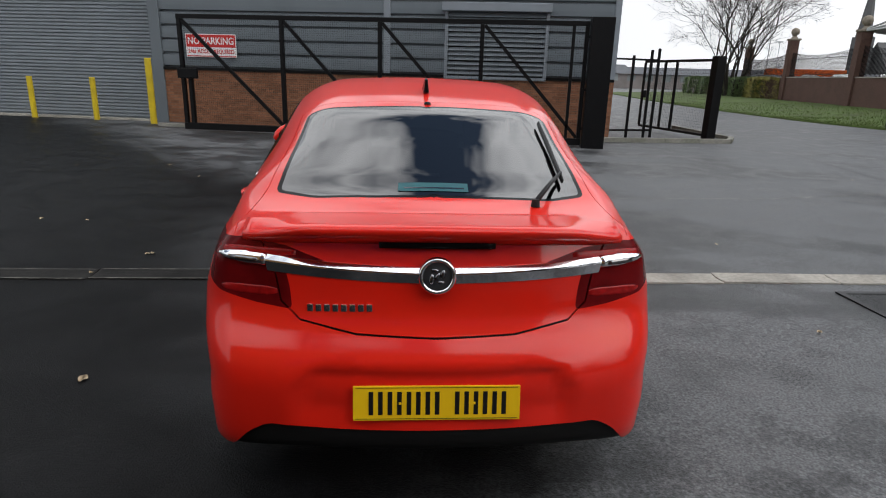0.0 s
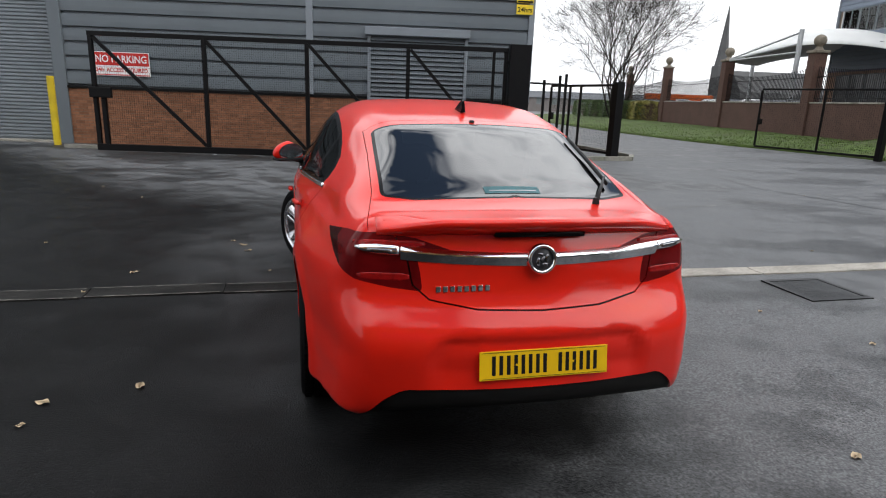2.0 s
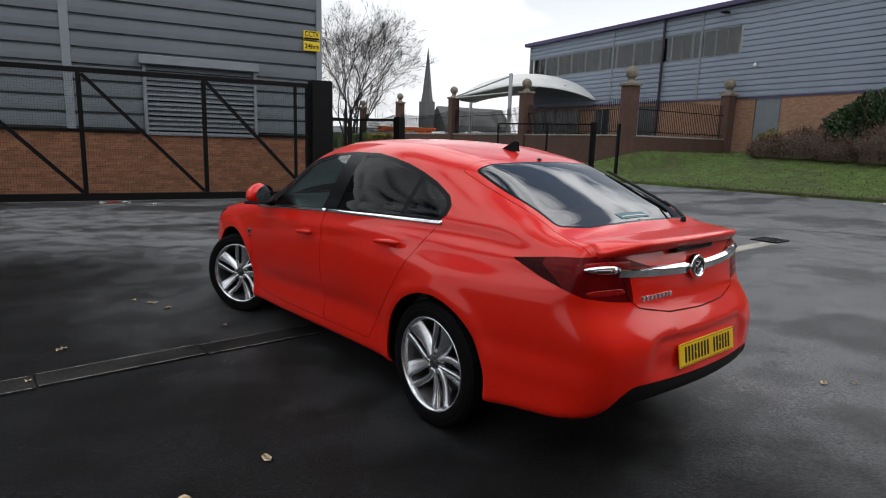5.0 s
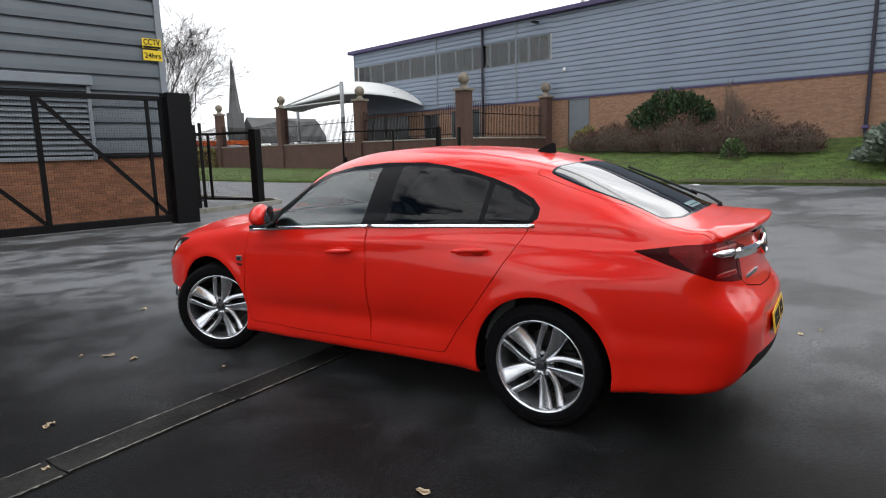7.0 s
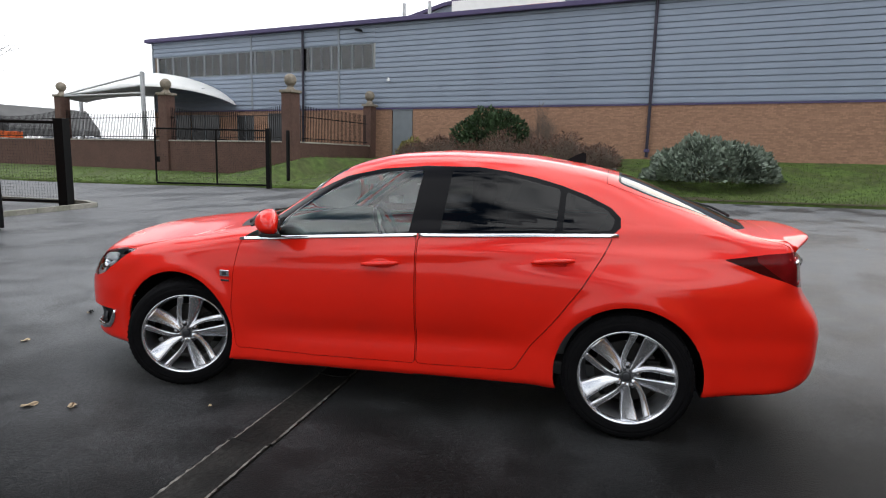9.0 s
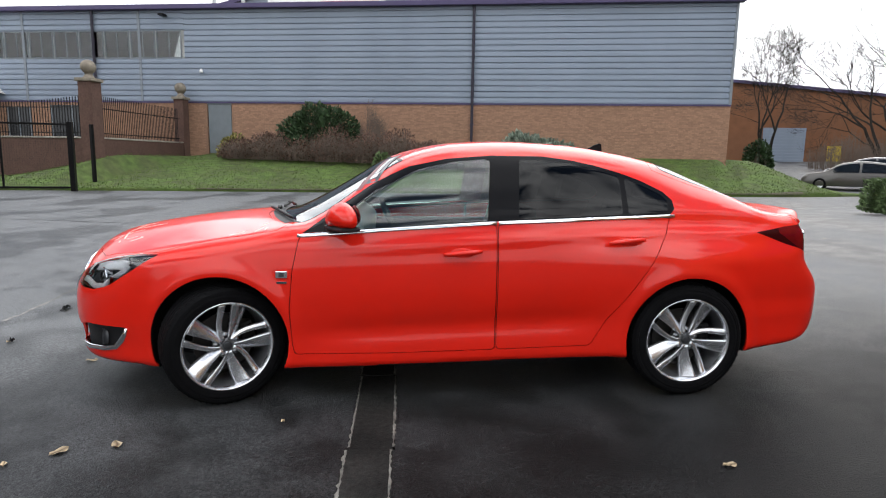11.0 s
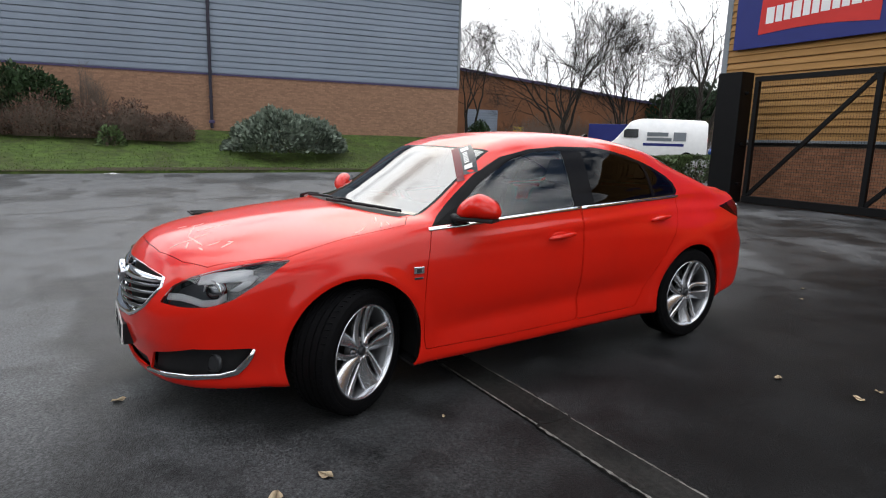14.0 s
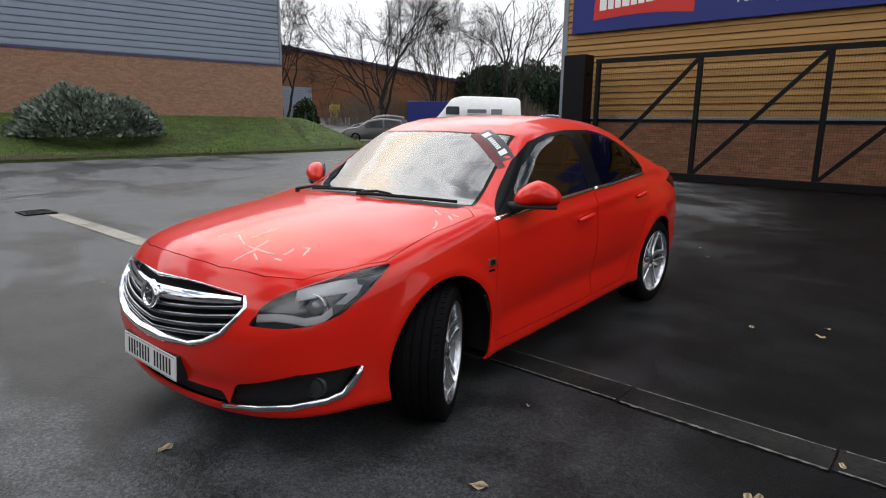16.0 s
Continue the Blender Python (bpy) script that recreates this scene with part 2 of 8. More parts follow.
M_PLANK = material("ochre_boards", (0.33, 0.175, 0.055), 0.6, 0, 0.16, 3.0, 0.2, 25, per_piece=0.10, stretch=(0.15, 1, 4))
M_WHITE = material("white_paint", (0.78, 0.78, 0.77), 0.4, 0, 0.05, 4)
M_REDSIGN = material("red_sign", (0.55, 0.03, 0.025), 0.4, 0, 0.06, 4)
M_BLUE = material("blue_sign", (0.020, 0.028, 0.16), 0.4, 0, 0.06, 3)
M_YSIGN = material("yellow_sign", (0.72, 0.52, 0.03), 0.5, 0, 0.06, 4)
M_STONE = material("pillar_stone", (0.22, 0.19, 0.15), 0.9, 0, 0.25, 6, 0.5, 30, second=(0.10, 0.09, 0.07), second_scale=2.5)
M_BRANCH = material("branch", (0.026, 0.022, 0.018), 0.95, 0, 0.3, 3)
M_TWIG = material("twig", (0.15, 0.115, 0.092), 0.95, 0, 0.25, 3)
M_STEEL = material("galvanised", (0.42, 0.43, 0.44), 0.45, 0.6, 0.1, 5)
M_WINDOW = material("far_window", (0.20, 0.225, 0.225), 0.08, 0, 0.55, 0.35, spec=0.6)


# ---- building helpers ----
def mesh_object(name, bm, mat, parent=None, label="", smooth=False):
    me = bpy.data.meshes.new(name)
    bm.normal_update()
    bm.to_mesh(me)
    bm.free()
    for mm in (mat if isinstance(mat, (list, tuple)) else [mat]):
        me.materials.append(mm)
    if smooth:
        me.polygons.foreach_set("use_smooth", [True] * len(me.polygons))
    ob = new(name, me)
    if parent is not None:
        ob.parent = parent
    if label:
        tagged(ob, label)
    return ob


def part(name, bm, mat, parent, label="", smooth=False):
    return mesh_object(name, bm, mat, parent, label, smooth)


def empty(name, m, label, category, group="", kind=""):
    ob = new(name)
    ob.empty_display_size = 0.2
    ob.matrix_world = m
    return tagged(ob, label, category, group, kind)


def add_box(bm, lo, hi, bevel=0.0, m=None):
    r = bmesh.ops.create_cube(bm, size=1.0)
    c, s = [(a + b) / 2 for a, b in zip(lo, hi)], [max(abs(b - a), 1e-4) for a, b in zip(lo, hi)]
    for v in r["verts"]:
        v.co = Vector((v.co.x * s[0] + c[0], v.co.y * s[1] + c[1], v.co.z * s[2] + c[2]))
    vs = r["verts"]
    if bevel:
        es = list({e for v in vs for e in v.link_edges})
        res = bmesh.ops.bevel(bm, geom=es, offset=min(bevel, min(s) * 0.45), segments=2, affect="EDGES", profile=0.6)
        vs = list({v for f in res["faces"] for v in f.verts} | {v for v in vs if v.is_valid})
    if m is not None:
        bmesh.ops.transform(bm, matrix=m, verts=[v for v in vs if v.is_valid])
    return vs


def box(lo, hi, bevel=0.0, m=None):
    bm = bmesh.new()
    add_box(bm, lo, hi, bevel, m)
    return bm


def tube_rings(bm, pts, radii, sides=8, cap=True):
    """A tube along points, by parallel-transported rings."""
    pts = [Vector(p) for p in pts]
    rings, ref = [], None
    for i, p in enumerate(pts):
        d = (pts[min(i + 1, len(pts) - 1)] - pts[max(i - 1, 0)]).normalized()
        if ref is None:
            ref = d.orthogonal().normalized()
        ref = (ref - d * ref.dot(d))
        ref = ref.normalized() if ref.length > 1e-6 else d.orthogonal().normalized()
        side = d.cross(ref)
        rr = radii[i] if isinstance(radii, (list, tuple)) else radii
        rings.append([bm.verts.new(p + (ref * math.cos(a) + side * math.sin(a)) * rr)
                      for a in (2 * math.pi * k / sides for k in range(sides))])
    for a, b in zip(rings, rings[1:]):
        for k in range(sides):
            bm.faces.new((a[k], a[(k + 1) % sides], b[(k + 1) % sides], b[k]))
    if cap:
        bm.faces.new(rings[0][::-1])
        bm.faces.new(rings[-1])


def tube(pts, radii, sides=8):
    bm = bmesh.new()
    tube_rings(bm, pts, radii, sides)
    return bm


def lathe(profile, steps=32, axis="z"):
    """Turns (radius, height) pairs round an axis."""
    bm = bmesh.new()
    rings = []
    for rr, h in profile:
        ring = []
        for k in range(steps):
            a = 2 * math.pi * k / steps
            c, s = rr * math.cos(a), rr * math.sin(a)
            ring.append(bm.verts.new((c, s, h) if axis == "z" else (c, h, s)))
        rings.append(ring)
    for a, b in zip(rings, rings[1:]):
        for k in range(steps):
            bm.faces.new((a[k], a[(k + 1) % steps], b[(k + 1) % steps], b[k]))
    bmesh.ops.remove_doubles(bm, verts=bm.verts, dist=1e-5)
    bmesh.ops.recalc_face_normals(bm, faces=bm.faces)
    return bm


def beam(bm, a, b, w, d):
    """A square bar from a to b."""
    a, b = Vector(a), Vector(b)
    z = (b - a).normalized()
    x = Vector((0, 1, 0)) if abs(z.y) < 0.9 else Vector((1, 0, 0))
    x = (x - z * x.dot(z)).normalized()
    y = z.cross(x)
    vs = [bm.verts.new(p + x * (sx * d / 2) + y * (sy * w / 2)) for p in (a, b) for sx, sy in ((-1, -1), (1, -1), (1, 1), (-1, 1))]
    for q in ((0, 3, 2, 1), (4, 5, 6, 7), (0, 1, 5, 4), (1, 2, 6, 5), (2, 3, 7, 6), (3, 0, 4, 7)):
        bm.faces.new([vs[k] for k in q])


def bar(a, b, w, d):
    bm = bmesh.new()
    beam(bm, a, b, w, d)
    return bm


def curve_at(points):
    """A smooth monotone-ish curve through (position, value) pairs."""
    xs, ys = [p[0] for p in points], [p[1] for p in points]
    n = len(xs)
    sl = [(ys[i + 1] - ys[i]) / (xs[i + 1] - xs[i]) for i in range(n - 1)]
    tg = [sl[0]] + [0 if sl[i - 1] * sl[i] <= 0 else 2 * sl[i - 1] * sl[i] / (sl[i - 1] + sl[i]) for i in range(1, n - 1)] + [sl[-1]]

    def f(x):
        if x <= xs[0]:
            return ys[0]
        if x >= xs[-1]:
            return ys[-1]
        i = 0
        while x > xs[i + 1]:
            i += 1
        h = xs[i + 1] - xs[i]
        t = (x - xs[i]) / h
        return ((2 * t ** 3 - 3 * t ** 2 + 1) * ys[i] + (t ** 3 - 2 * t ** 2 + t) * h * tg[i]
                + (-2 * t ** 3 + 3 * t ** 2) * ys[i + 1] + (t ** 3 - t ** 2) * h * tg[i + 1])
    return f


def writing(text, size, mat, m, parent, name="lettering", width=None, extrude=0.002, bold=0.0):
    """Letters of the built-in font as a mesh, centred at the pose m (text in its xy plane)."""
    cu = bpy.data.curves.new(name, "FONT")
    cu.body, cu.size, cu.align_x, cu.align_y, cu.extrude, cu.offset = text, size, "CENTER", "CENTER", extrude, bold
    tmp = bpy.data.objects.new(name, cu)
    me = bpy.data.meshes.new_from_object(tmp)
    bpy.data.objects.remove(tmp)
    bpy.data.curves.remove(cu)
    me.materials.clear()
    me.materials.append(mat)
    if width:
        w = max(v.co.x for v in me.vertices) - min(v.co.x for v in me.vertices)
        me.transform(Matrix.Diagonal((width / w, 1, 1, 1)))
    me.name = name
    ob = new(name, me)
    ob.parent = parent
    ob.matrix_basis = m
    return ob

# ---- ground ----
M_DUST = material("pale_joint", (0.19, 0.185, 0.172), 0.8, 0, 0.4, 20, second=(0.05, 0.05, 0.048), second_scale=3.0, second_amount=0.9)
M_TAR = material("tar_joint", (0.012, 0.012, 0.012), 0.5, 0, 0.3, 20)

def smooth01(a, b, x):
    t = min(max((x - a) / (b - a), 0.0), 1.0)
    return t * t * (3 - 2 * t)


def channel_y(x):
    return 4.57 + 0.193 * x


def ground_z(x, y):
    """The yard falls gently to the drain channel and rises again to the east."""
    d = (y - channel_y(x)) / 1.0185
    south = -0.037 + 0.0085 * min(abs(d), 2.0) + 0.026 * max(min(abs(d), 14.0) - 2.0, 0.0) ** 1.19
    north = -0.037 + 0.037 * smooth01(1, 5, d)
    near = 1 - smooth01(7, 16, x)
    z = (south if d < 0 else north) * near
    return z + (0.035 * max(0.0, x - 21.0) + 0.03 * min(max(0.0, -14.0 - y), 40.0)) * smooth01(20, 34, x)


def graded(a, b, fine_a, fine_b, step, grow):
    """Positions from a to b, even between fine_a and fine_b and wider outside."""
    xs = list(np.arange(fine_a, fine_b + 1e-6, step))
    s, p = step, fine_b
    while p < b:
        s *= grow
        p += s
        xs.append(min(p, b))
    s, p = step, fine_a
    while p > a:
        s *= grow
        p -= s
        xs.insert(0, max(p, a))
    return xs


def build_ground():
    bm = bmesh.new()
    xs, ys = graded(-260, 420, -14, 40, 0.8, 1.35), graded(-320, 420, -24, 30, 0.8, 1.35)
    grid = [[bm.verts.new((x, y, ground_z(x, y))) for y in ys] for x in xs]
    for i in range(len(xs) - 1):
        for j in range(len(ys) - 1):
            bm.faces.new((grid[i][j], grid[i + 1][j], grid[i + 1][j + 1], grid[i][j + 1]))
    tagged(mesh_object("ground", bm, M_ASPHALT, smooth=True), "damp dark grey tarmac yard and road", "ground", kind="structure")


build_ground()

grass_edge = curve_at([(-13, 25.0), (-7, 22.4), (1.5, 20.3), (7, 19.0), (13, 17.5), (18, 16.0), (29, 11.8), (44, 10.0), (75, 9.0)])


def bank_z(x, y):
    e = grass_edge(y)
    base = ground_z(e, y) + 0.07
    k = smooth01(e - 0.6, 28.0, x)
    top = 1.62 * smooth01(26, 19, y) + 0.36 * (1 - smooth01(26, 19, y))
    if y > 21:
        k = smooth01(e, 20.0, x)
    z = base + k * (top - base)
    if y < -7:
        z = base + (z - base) * smooth01(-12.6, -7.5, y)
    return z + 0.03 * noise.noise((x * 0.7, y * 0.7, 0)) * smooth01(e, e + 1, x)


def build_bank():
    bm = bmesh.new()
    rows = []
    for y in np.arange(-12.5, 75.1, 0.75):
        e = grass_edge(y)
        far = 27.65 if -7.2 < y < 22.5 else (19.7 if y >= 22.5 else 45.0)
        row = [bm.verts.new((e, y, ground_z(e, y) - 0.05))]
        row += [bm.verts.new((e + (far - e) * (k / 18) ** 1.2, y, bank_z(e + (far - e) * (k / 18) ** 1.2, y))) for k in range(19)]
        rows.append(row)
    for a, b in zip(rows, rows[1:]):
        for k in range(len(a) - 1):
            bm.faces.new((a[k], a[k + 1], b[k + 1], b[k]))
    tagged(mesh_object("grass_bank", bm, M_GRASS, smooth=True), "mown grass bank rising from the road edge", "grass", kind="structure")
    rng = random.Random(4)
    bm = bmesh.new()
    for _ in range(26000):
        y = rng.uniform(-11, 30) if rng.random() < 0.85 else rng.uniform(30, 45)
        e = grass_edge(y)
        far = 27.0 if y < 22 else 19.3
        x = e + (far - e) * rng.random() ** 1.7
        z, h, a = bank_z(x, y), rng.uniform(0.025, 0.07), rng.uniform(0, 6.28)
        dx, dy = math.cos(a) * 0.02, math.sin(a) * 0.02
        lean = (rng.uniform(-0.05, 0.05), rng.uniform(-0.05, 0.05))
        v = [bm.verts.new(p) for p in ((x - dx, y - dy, z - 0.01), (x + dx, y + dy, z - 0.01), (x + lean[0], y + lean[1], z + h))]
        bm.faces.new(v)
    tagged(mesh_object("grass_tufts", bm, M_BLADE), "short green grass blades on the bank", "grass", kind="stuff")
    # worn earth lip along the road
    bm = bmesh.new()
    prev = None
    for y in np.arange(-9, 16, 0.4):
        e = grass_edge(y)
        w = 0.35 + 0.3 * noise.noise((y * 0.4, 3, 0)) + (0.5 if 3 < y < 10 else 0)
        row = [bm.verts.new((e - 0.02 + w * t, y, bank_z(e + w * t, y) + 0.03 * math.sin(math.pi * t) - 0.012 + 0.016)) for t in (0, 0.5, 1)]
        if prev:
            for k in range(2):
                bm.faces.new((prev[k], prev[k + 1], row[k + 1], row[k]))
        prev = row
    tagged(mesh_object("earth_edge", bm, M_SOIL, smooth=True), "worn muddy lip of the grass bank", "soil", kind="structure")


build_bank()


def kerb_run(name, pts, height=0.11, width=0.13, length=0.9):
    """Kerb stones laid end to end along a line."""
    root = tagged(new(name), "weathered concrete kerb stones at the edge of the tarmac", "kerb", kind="structure")
    for a, b in zip(pts, pts[1:]):
        a, b = Vector((*a, 0)), Vector((*b, 0))
        n = max(1, round((b - a).length / length))
        for k in range(n):
            p, q = a.lerp(b, k / n), a.lerp(b, (k + 1) / n)
            gap = (q - p).normalized() * 0.006
            p, q = p + gap, q - gap
            za, zb = ground_z(p.x, p.y), ground_z(q.x, q.y)
            bm = bmesh.new()
            beam(bm, (p.x, p.y, za + height / 2 - 0.03), (q.x, q.y, zb + height / 2 - 0.03), height + 0.06, width)
            part("kerb_stone", bm, M_KERB, root)
    return root


def channel_stones():
    """The drain channel across the yard: dished concrete lengths of about a metre, their rims worn pale and broken."""
    root = tagged(new("drain_channel"), "shallow concrete drainage channel of metre-long blocks", "drain", kind="structure")
    x, rng = -13.0, random.Random(8)
    profile = [(-0.072, -0.03), (-0.068, 0.010), (-0.052, 0.012), (-0.010, 0.006), (0.048, 0.004), (0.106, 0.006), (0.148, 0.012), (0.164, 0.010), (0.168, -0.03)]
    while x < 6.9:
        x2 = min(x + 0.98, 6.9)
        pale = x > 0.6
        tip, sag, jog = rng.gauss(0, 0.004), rng.gauss(0, 0.003), rng.gauss(0, 0.007)
        bm = bmesh.new()
        rings = []
        for px, dz in ((x + 0.004, tip), (x2 - 0.004, -tip)):
            rings.append([bm.verts.new((px - 0.19 * o, channel_y(px) + 0.98 * o + jog, -0.034 + z + 0.3 * dz + 0.3 * sag)) for o, z in profile])
        for k in range(8):
            bm.faces.new((rings[0][k], rings[1][k], rings[1][k + 1], rings[0][k + 1]))
        bm.faces.new(rings[0][::-1])
        bm.faces.new(rings[1])
        bmesh.ops.recalc_face_normals(bm, faces=bm.faces)
        block = part("channel_block", bm, M_CONCRETE if pale else M_CHANNEL, root)
        # the worn rim in broken pieces
        for side in (-1, 1):
            bm = bmesh.new()
            u = x + 0.008
            last = None
            wear = rng.uniform(0.7, 1.15)
            while u < x2 - 0.008:
                chip = 0.35 if rng.random() < 0.10 else 1.0
                o = 0.048 + side * 0.108
                z = -0.034 + 0.0135 + 0.3 * sag + 0.3 * tip * (1 - 2 * (u - x) / (x2 - x))
                inner, outer = 0.013 * wear * chip * rng.uniform(0.5, 1.2), 0.010 * wear * chip * rng.uniform(0.2, 1.4)
                row = [bm.verts.new((u - 0.19 * (o + side * q), channel_y(u) + 0.98 * (o + side * q) + jog, z - dz)) for q, dz in ((-inner, 0.004), (0.0, 0.0), (outer, 0.003))]
                if last:
                    for k in (0, 1):
                        bm.faces.new((last[k], row[k], row[k + 1], last[k + 1]))
                last = row
                u += 0.022
            bm.normal_update()
            for f in bm.faces:
                if f.normal.z < 0:
                    f.normal_flip()
            part("worn_rim", bm, M_CONCRETE if pale else M_EDGING, block)
        x = x2
    return root


channel_stones()


def gully_grate(x, y):
    root = empty("gully_grate", pose(x, y, ground_z(x, y) + 0.005, 0, 0, 11), "black cast iron gully grate in the tarmac", "drain cover")
    bm = bmesh.new()
    for a, b in (((-0.25, -0.22, 0), (0.25, -0.19, 0.02)), ((-0.25, 0.19, 0), (0.25, 0.22, 0.02)), ((-0.25, -0.19, 0), (-0.22, 0.19, 0.02)), ((0.22, -0.19, 0), (0.25, 0.19, 0.02))):
        add_box(bm, a, b)
    part("frame", bm, M_BLACK, root)
    for k in range(7):
        part("bar", box((-0.2 + k * 0.062, -0.19, 0.002), (-0.17 + k * 0.062, 0.19, 0.016)), M_BLACK, root)


gully_grate(7.2, 6.15)


def manhole(x, y, turn):
    root = empty("inspection_cover", pose(x, y, ground_z(x, y), 0, 0, turn), "square steel inspection cover in a pale concrete surround", "manhole cover")
    bm = bmesh.new()
    for a, b in (((-0.32, -0.3, 0), (0.32, -0.25, 0.012)), ((-0.32, 0.25, 0), (0.32, 0.3, 0.012)), ((-0.32, -0.25, 0), (-0.27, 0.25, 0.012)), ((0.27, -0.25, 0), (0.32, 0.25, 0.012))):
        add_box(bm, a, b)
    part("surround", bm, M_TAR, root)
    part("lid", box((-0.265, -0.245, 0), (0.265, 0.245, 0.009), 0.003), M_ASPHALT, root)


manhole(2.9, 4.55, 11)


def tar_seam(name, pts, width, mat, label, seed):
    """A thin uneven strip along a joint in the tarmac."""
    rng = random.Random(seed)
    bm = bmesh.new()
    rows = []
    for (xa, ya), (xb, yb) in zip(pts, pts[1:]):
        n = max(2, int(math.hypot(xb - xa, yb - ya) / 0.12))
        for k in range(n):
            u = k / n
            c = Vector((xa + (xb - xa) * u + rng.gauss(0, 0.008), ya + (yb - ya) * u + rng.gauss(0, 0.012), 0))
            side = Vector((-(yb - ya), xb - xa, 0)).normalized() * width * rng.uniform(0.2, 0.65)
            rows.append([bm.verts.new((p.x, p.y, ground_z(p.x, p.y) + 0.003)) for p in (c - side, c + side)])
    for r, q in zip(rows, rows[1:]):
        bm.faces.new((r[0], q[0], q[1], r[1]))
    return tagged(mesh_object(name, bm, mat), label, "tarmac joint", kind="structure")


tar_seam("tarmac_joint", [(-0.6, 7.7), (1.2, 8.15), (3.5, 8.72), (5.5, 9.6)], 0.035, M_DUST, "thin pale joint line worn across the tarmac", 1)
tar_seam("tarmac_joint", [(6.2, 14.5), (6.15, 11.2), (7.4, 8.6), (9.8, 6.0), (10.6, 1.0), (11.5, -4.0)], 0.07, M_TAR, "dark sealed joint along the road edge", 2)


# ---- buildings ----
def clad_sheet(bm, x0, x1, z0, z1, pitch, depth=0.035):
    """Horizontal profiled sheeting in the xz plane, its face towards -y: broad flats with a sharp recessed groove."""
    rows, z, lip = [], z0, (0.048 if pitch > 0.33 else (0.042 if pitch > 0.2 else 0.022))
    while z < z1 - 1e-4:
        for dz, d in ((0.0, depth), (lip, depth), (lip + 0.013, 0.0), (pitch * 0.5, -0.006), (pitch - 0.012, 0.0)):
            if z + dz <= z1:
                rows.append((z + dz, d))
        z += pitch
    rows.append((z1, 0.0))
    a = [(bm.verts.new((x0, d, zz)), bm.verts.new((x1, d, zz))) for zz, d in rows]
    for p, q in zip(a, a[1:]):
        bm.faces.new((p[0], p[1], q[1], q[0]))


def brick_course_wall(root, m, length, z0, z1, near, mat=None, keep=300):
    """Stretcher-bond bricks in the xz plane of the pose m, face to -y; single objects where near(x), the rest joined."""
    mat = mat or M_BRICK
    me_bm = box((0, 0, 0), (0.215, 0.1, 0.065), 0.004)
    me = bpy.data.meshes.new("brick")
    me_bm.to_mesh(me)
    me_bm.free()
    me.materials.append(mat)
    verts, faces, made, row, z = [], [], 0, 0, z0
    rng = random.Random(21)
    while z + 0.065 <= z1 + 0.01:
        x = -0.112 if row % 2 else 0.0
        while x < length - 0.02:
            a, b = max(x, 0.0), min(x + 0.215, length)
            if near(a) and b - a > 0.21 and made < keep:
                ob = new("brick", me)
                ob.parent = root
                ob.matrix_basis = m @ Matrix.Translation((a, -0.012 + rng.uniform(-0.002, 0.002), z))
                made += 1
            else:
                o = len(verts)
                for yy in (-0.012, 0.05):
                    verts += [m @ Vector(p) for p in ((a, yy, z), (b, yy, z), (b, yy, z + 0.065), (a, yy, z + 0.065))]
                faces += [(o, o + 1, o + 2, o + 3), (o, o + 4, o + 5, o + 1), (o + 3, o + 2, o + 6, o + 7), (o, o + 3, o + 7, o + 4), (o + 1, o + 5, o + 6, o + 2)]
            x += 0.225
        z += 0.075
        row += 1
    me2 = bpy.data.meshes.new("brickwork")
    me2.from_pydata(verts, [], faces)
    me2.materials.append(mat)
    ob = new("brickwork", me2)
    ob.parent = root
    tagged(ob, kind="stuff")


def louvre(root, x0, x1, z0, z1, y):
    vent = part("louvre_frame", box((x0 - 0.08, y - 0.07, z0 - 0.08), (x0, y + 0.02, z1 + 0.08), 0.006), M_TRIM, root)
    for lo, hi in (((x1, y - 0.07, z0 - 0.08), (x1 + 0.08, y + 0.02, z1 + 0.08)), ((x0, y - 0.07, z0 - 0.08), (x1, y + 0.02, z0))):
        part("louvre_frame", box(lo, hi, 0.006), M_TRIM, root)
    n = 13
    for k in range(n):
        z = z0 + (z1 - z0) * (k + 0.5) / n
        bm = box((x0, -0.045, -0.05), (x1, -0.035, 0.05), 0.0)
        bmesh.ops.transform(bm, matrix=pose(0, y, z, -35, 0, 0), verts=bm.verts)
        part("louvre_blade", bm, M_CLAD, root)
    part("louvre_back", box((x0, y + 0.005, z0), (x1, y + 0.02, z1)), M_BLACK, root)
    bm = box((x0 - 0.15, y - 0.20, z1 + 0.05), (x1 + 0.12, y + 0.02, z1 + 0.26), 0.02)
    part("hood", bm, M_TRIM, root, "grey sheet-metal box over the louvre")


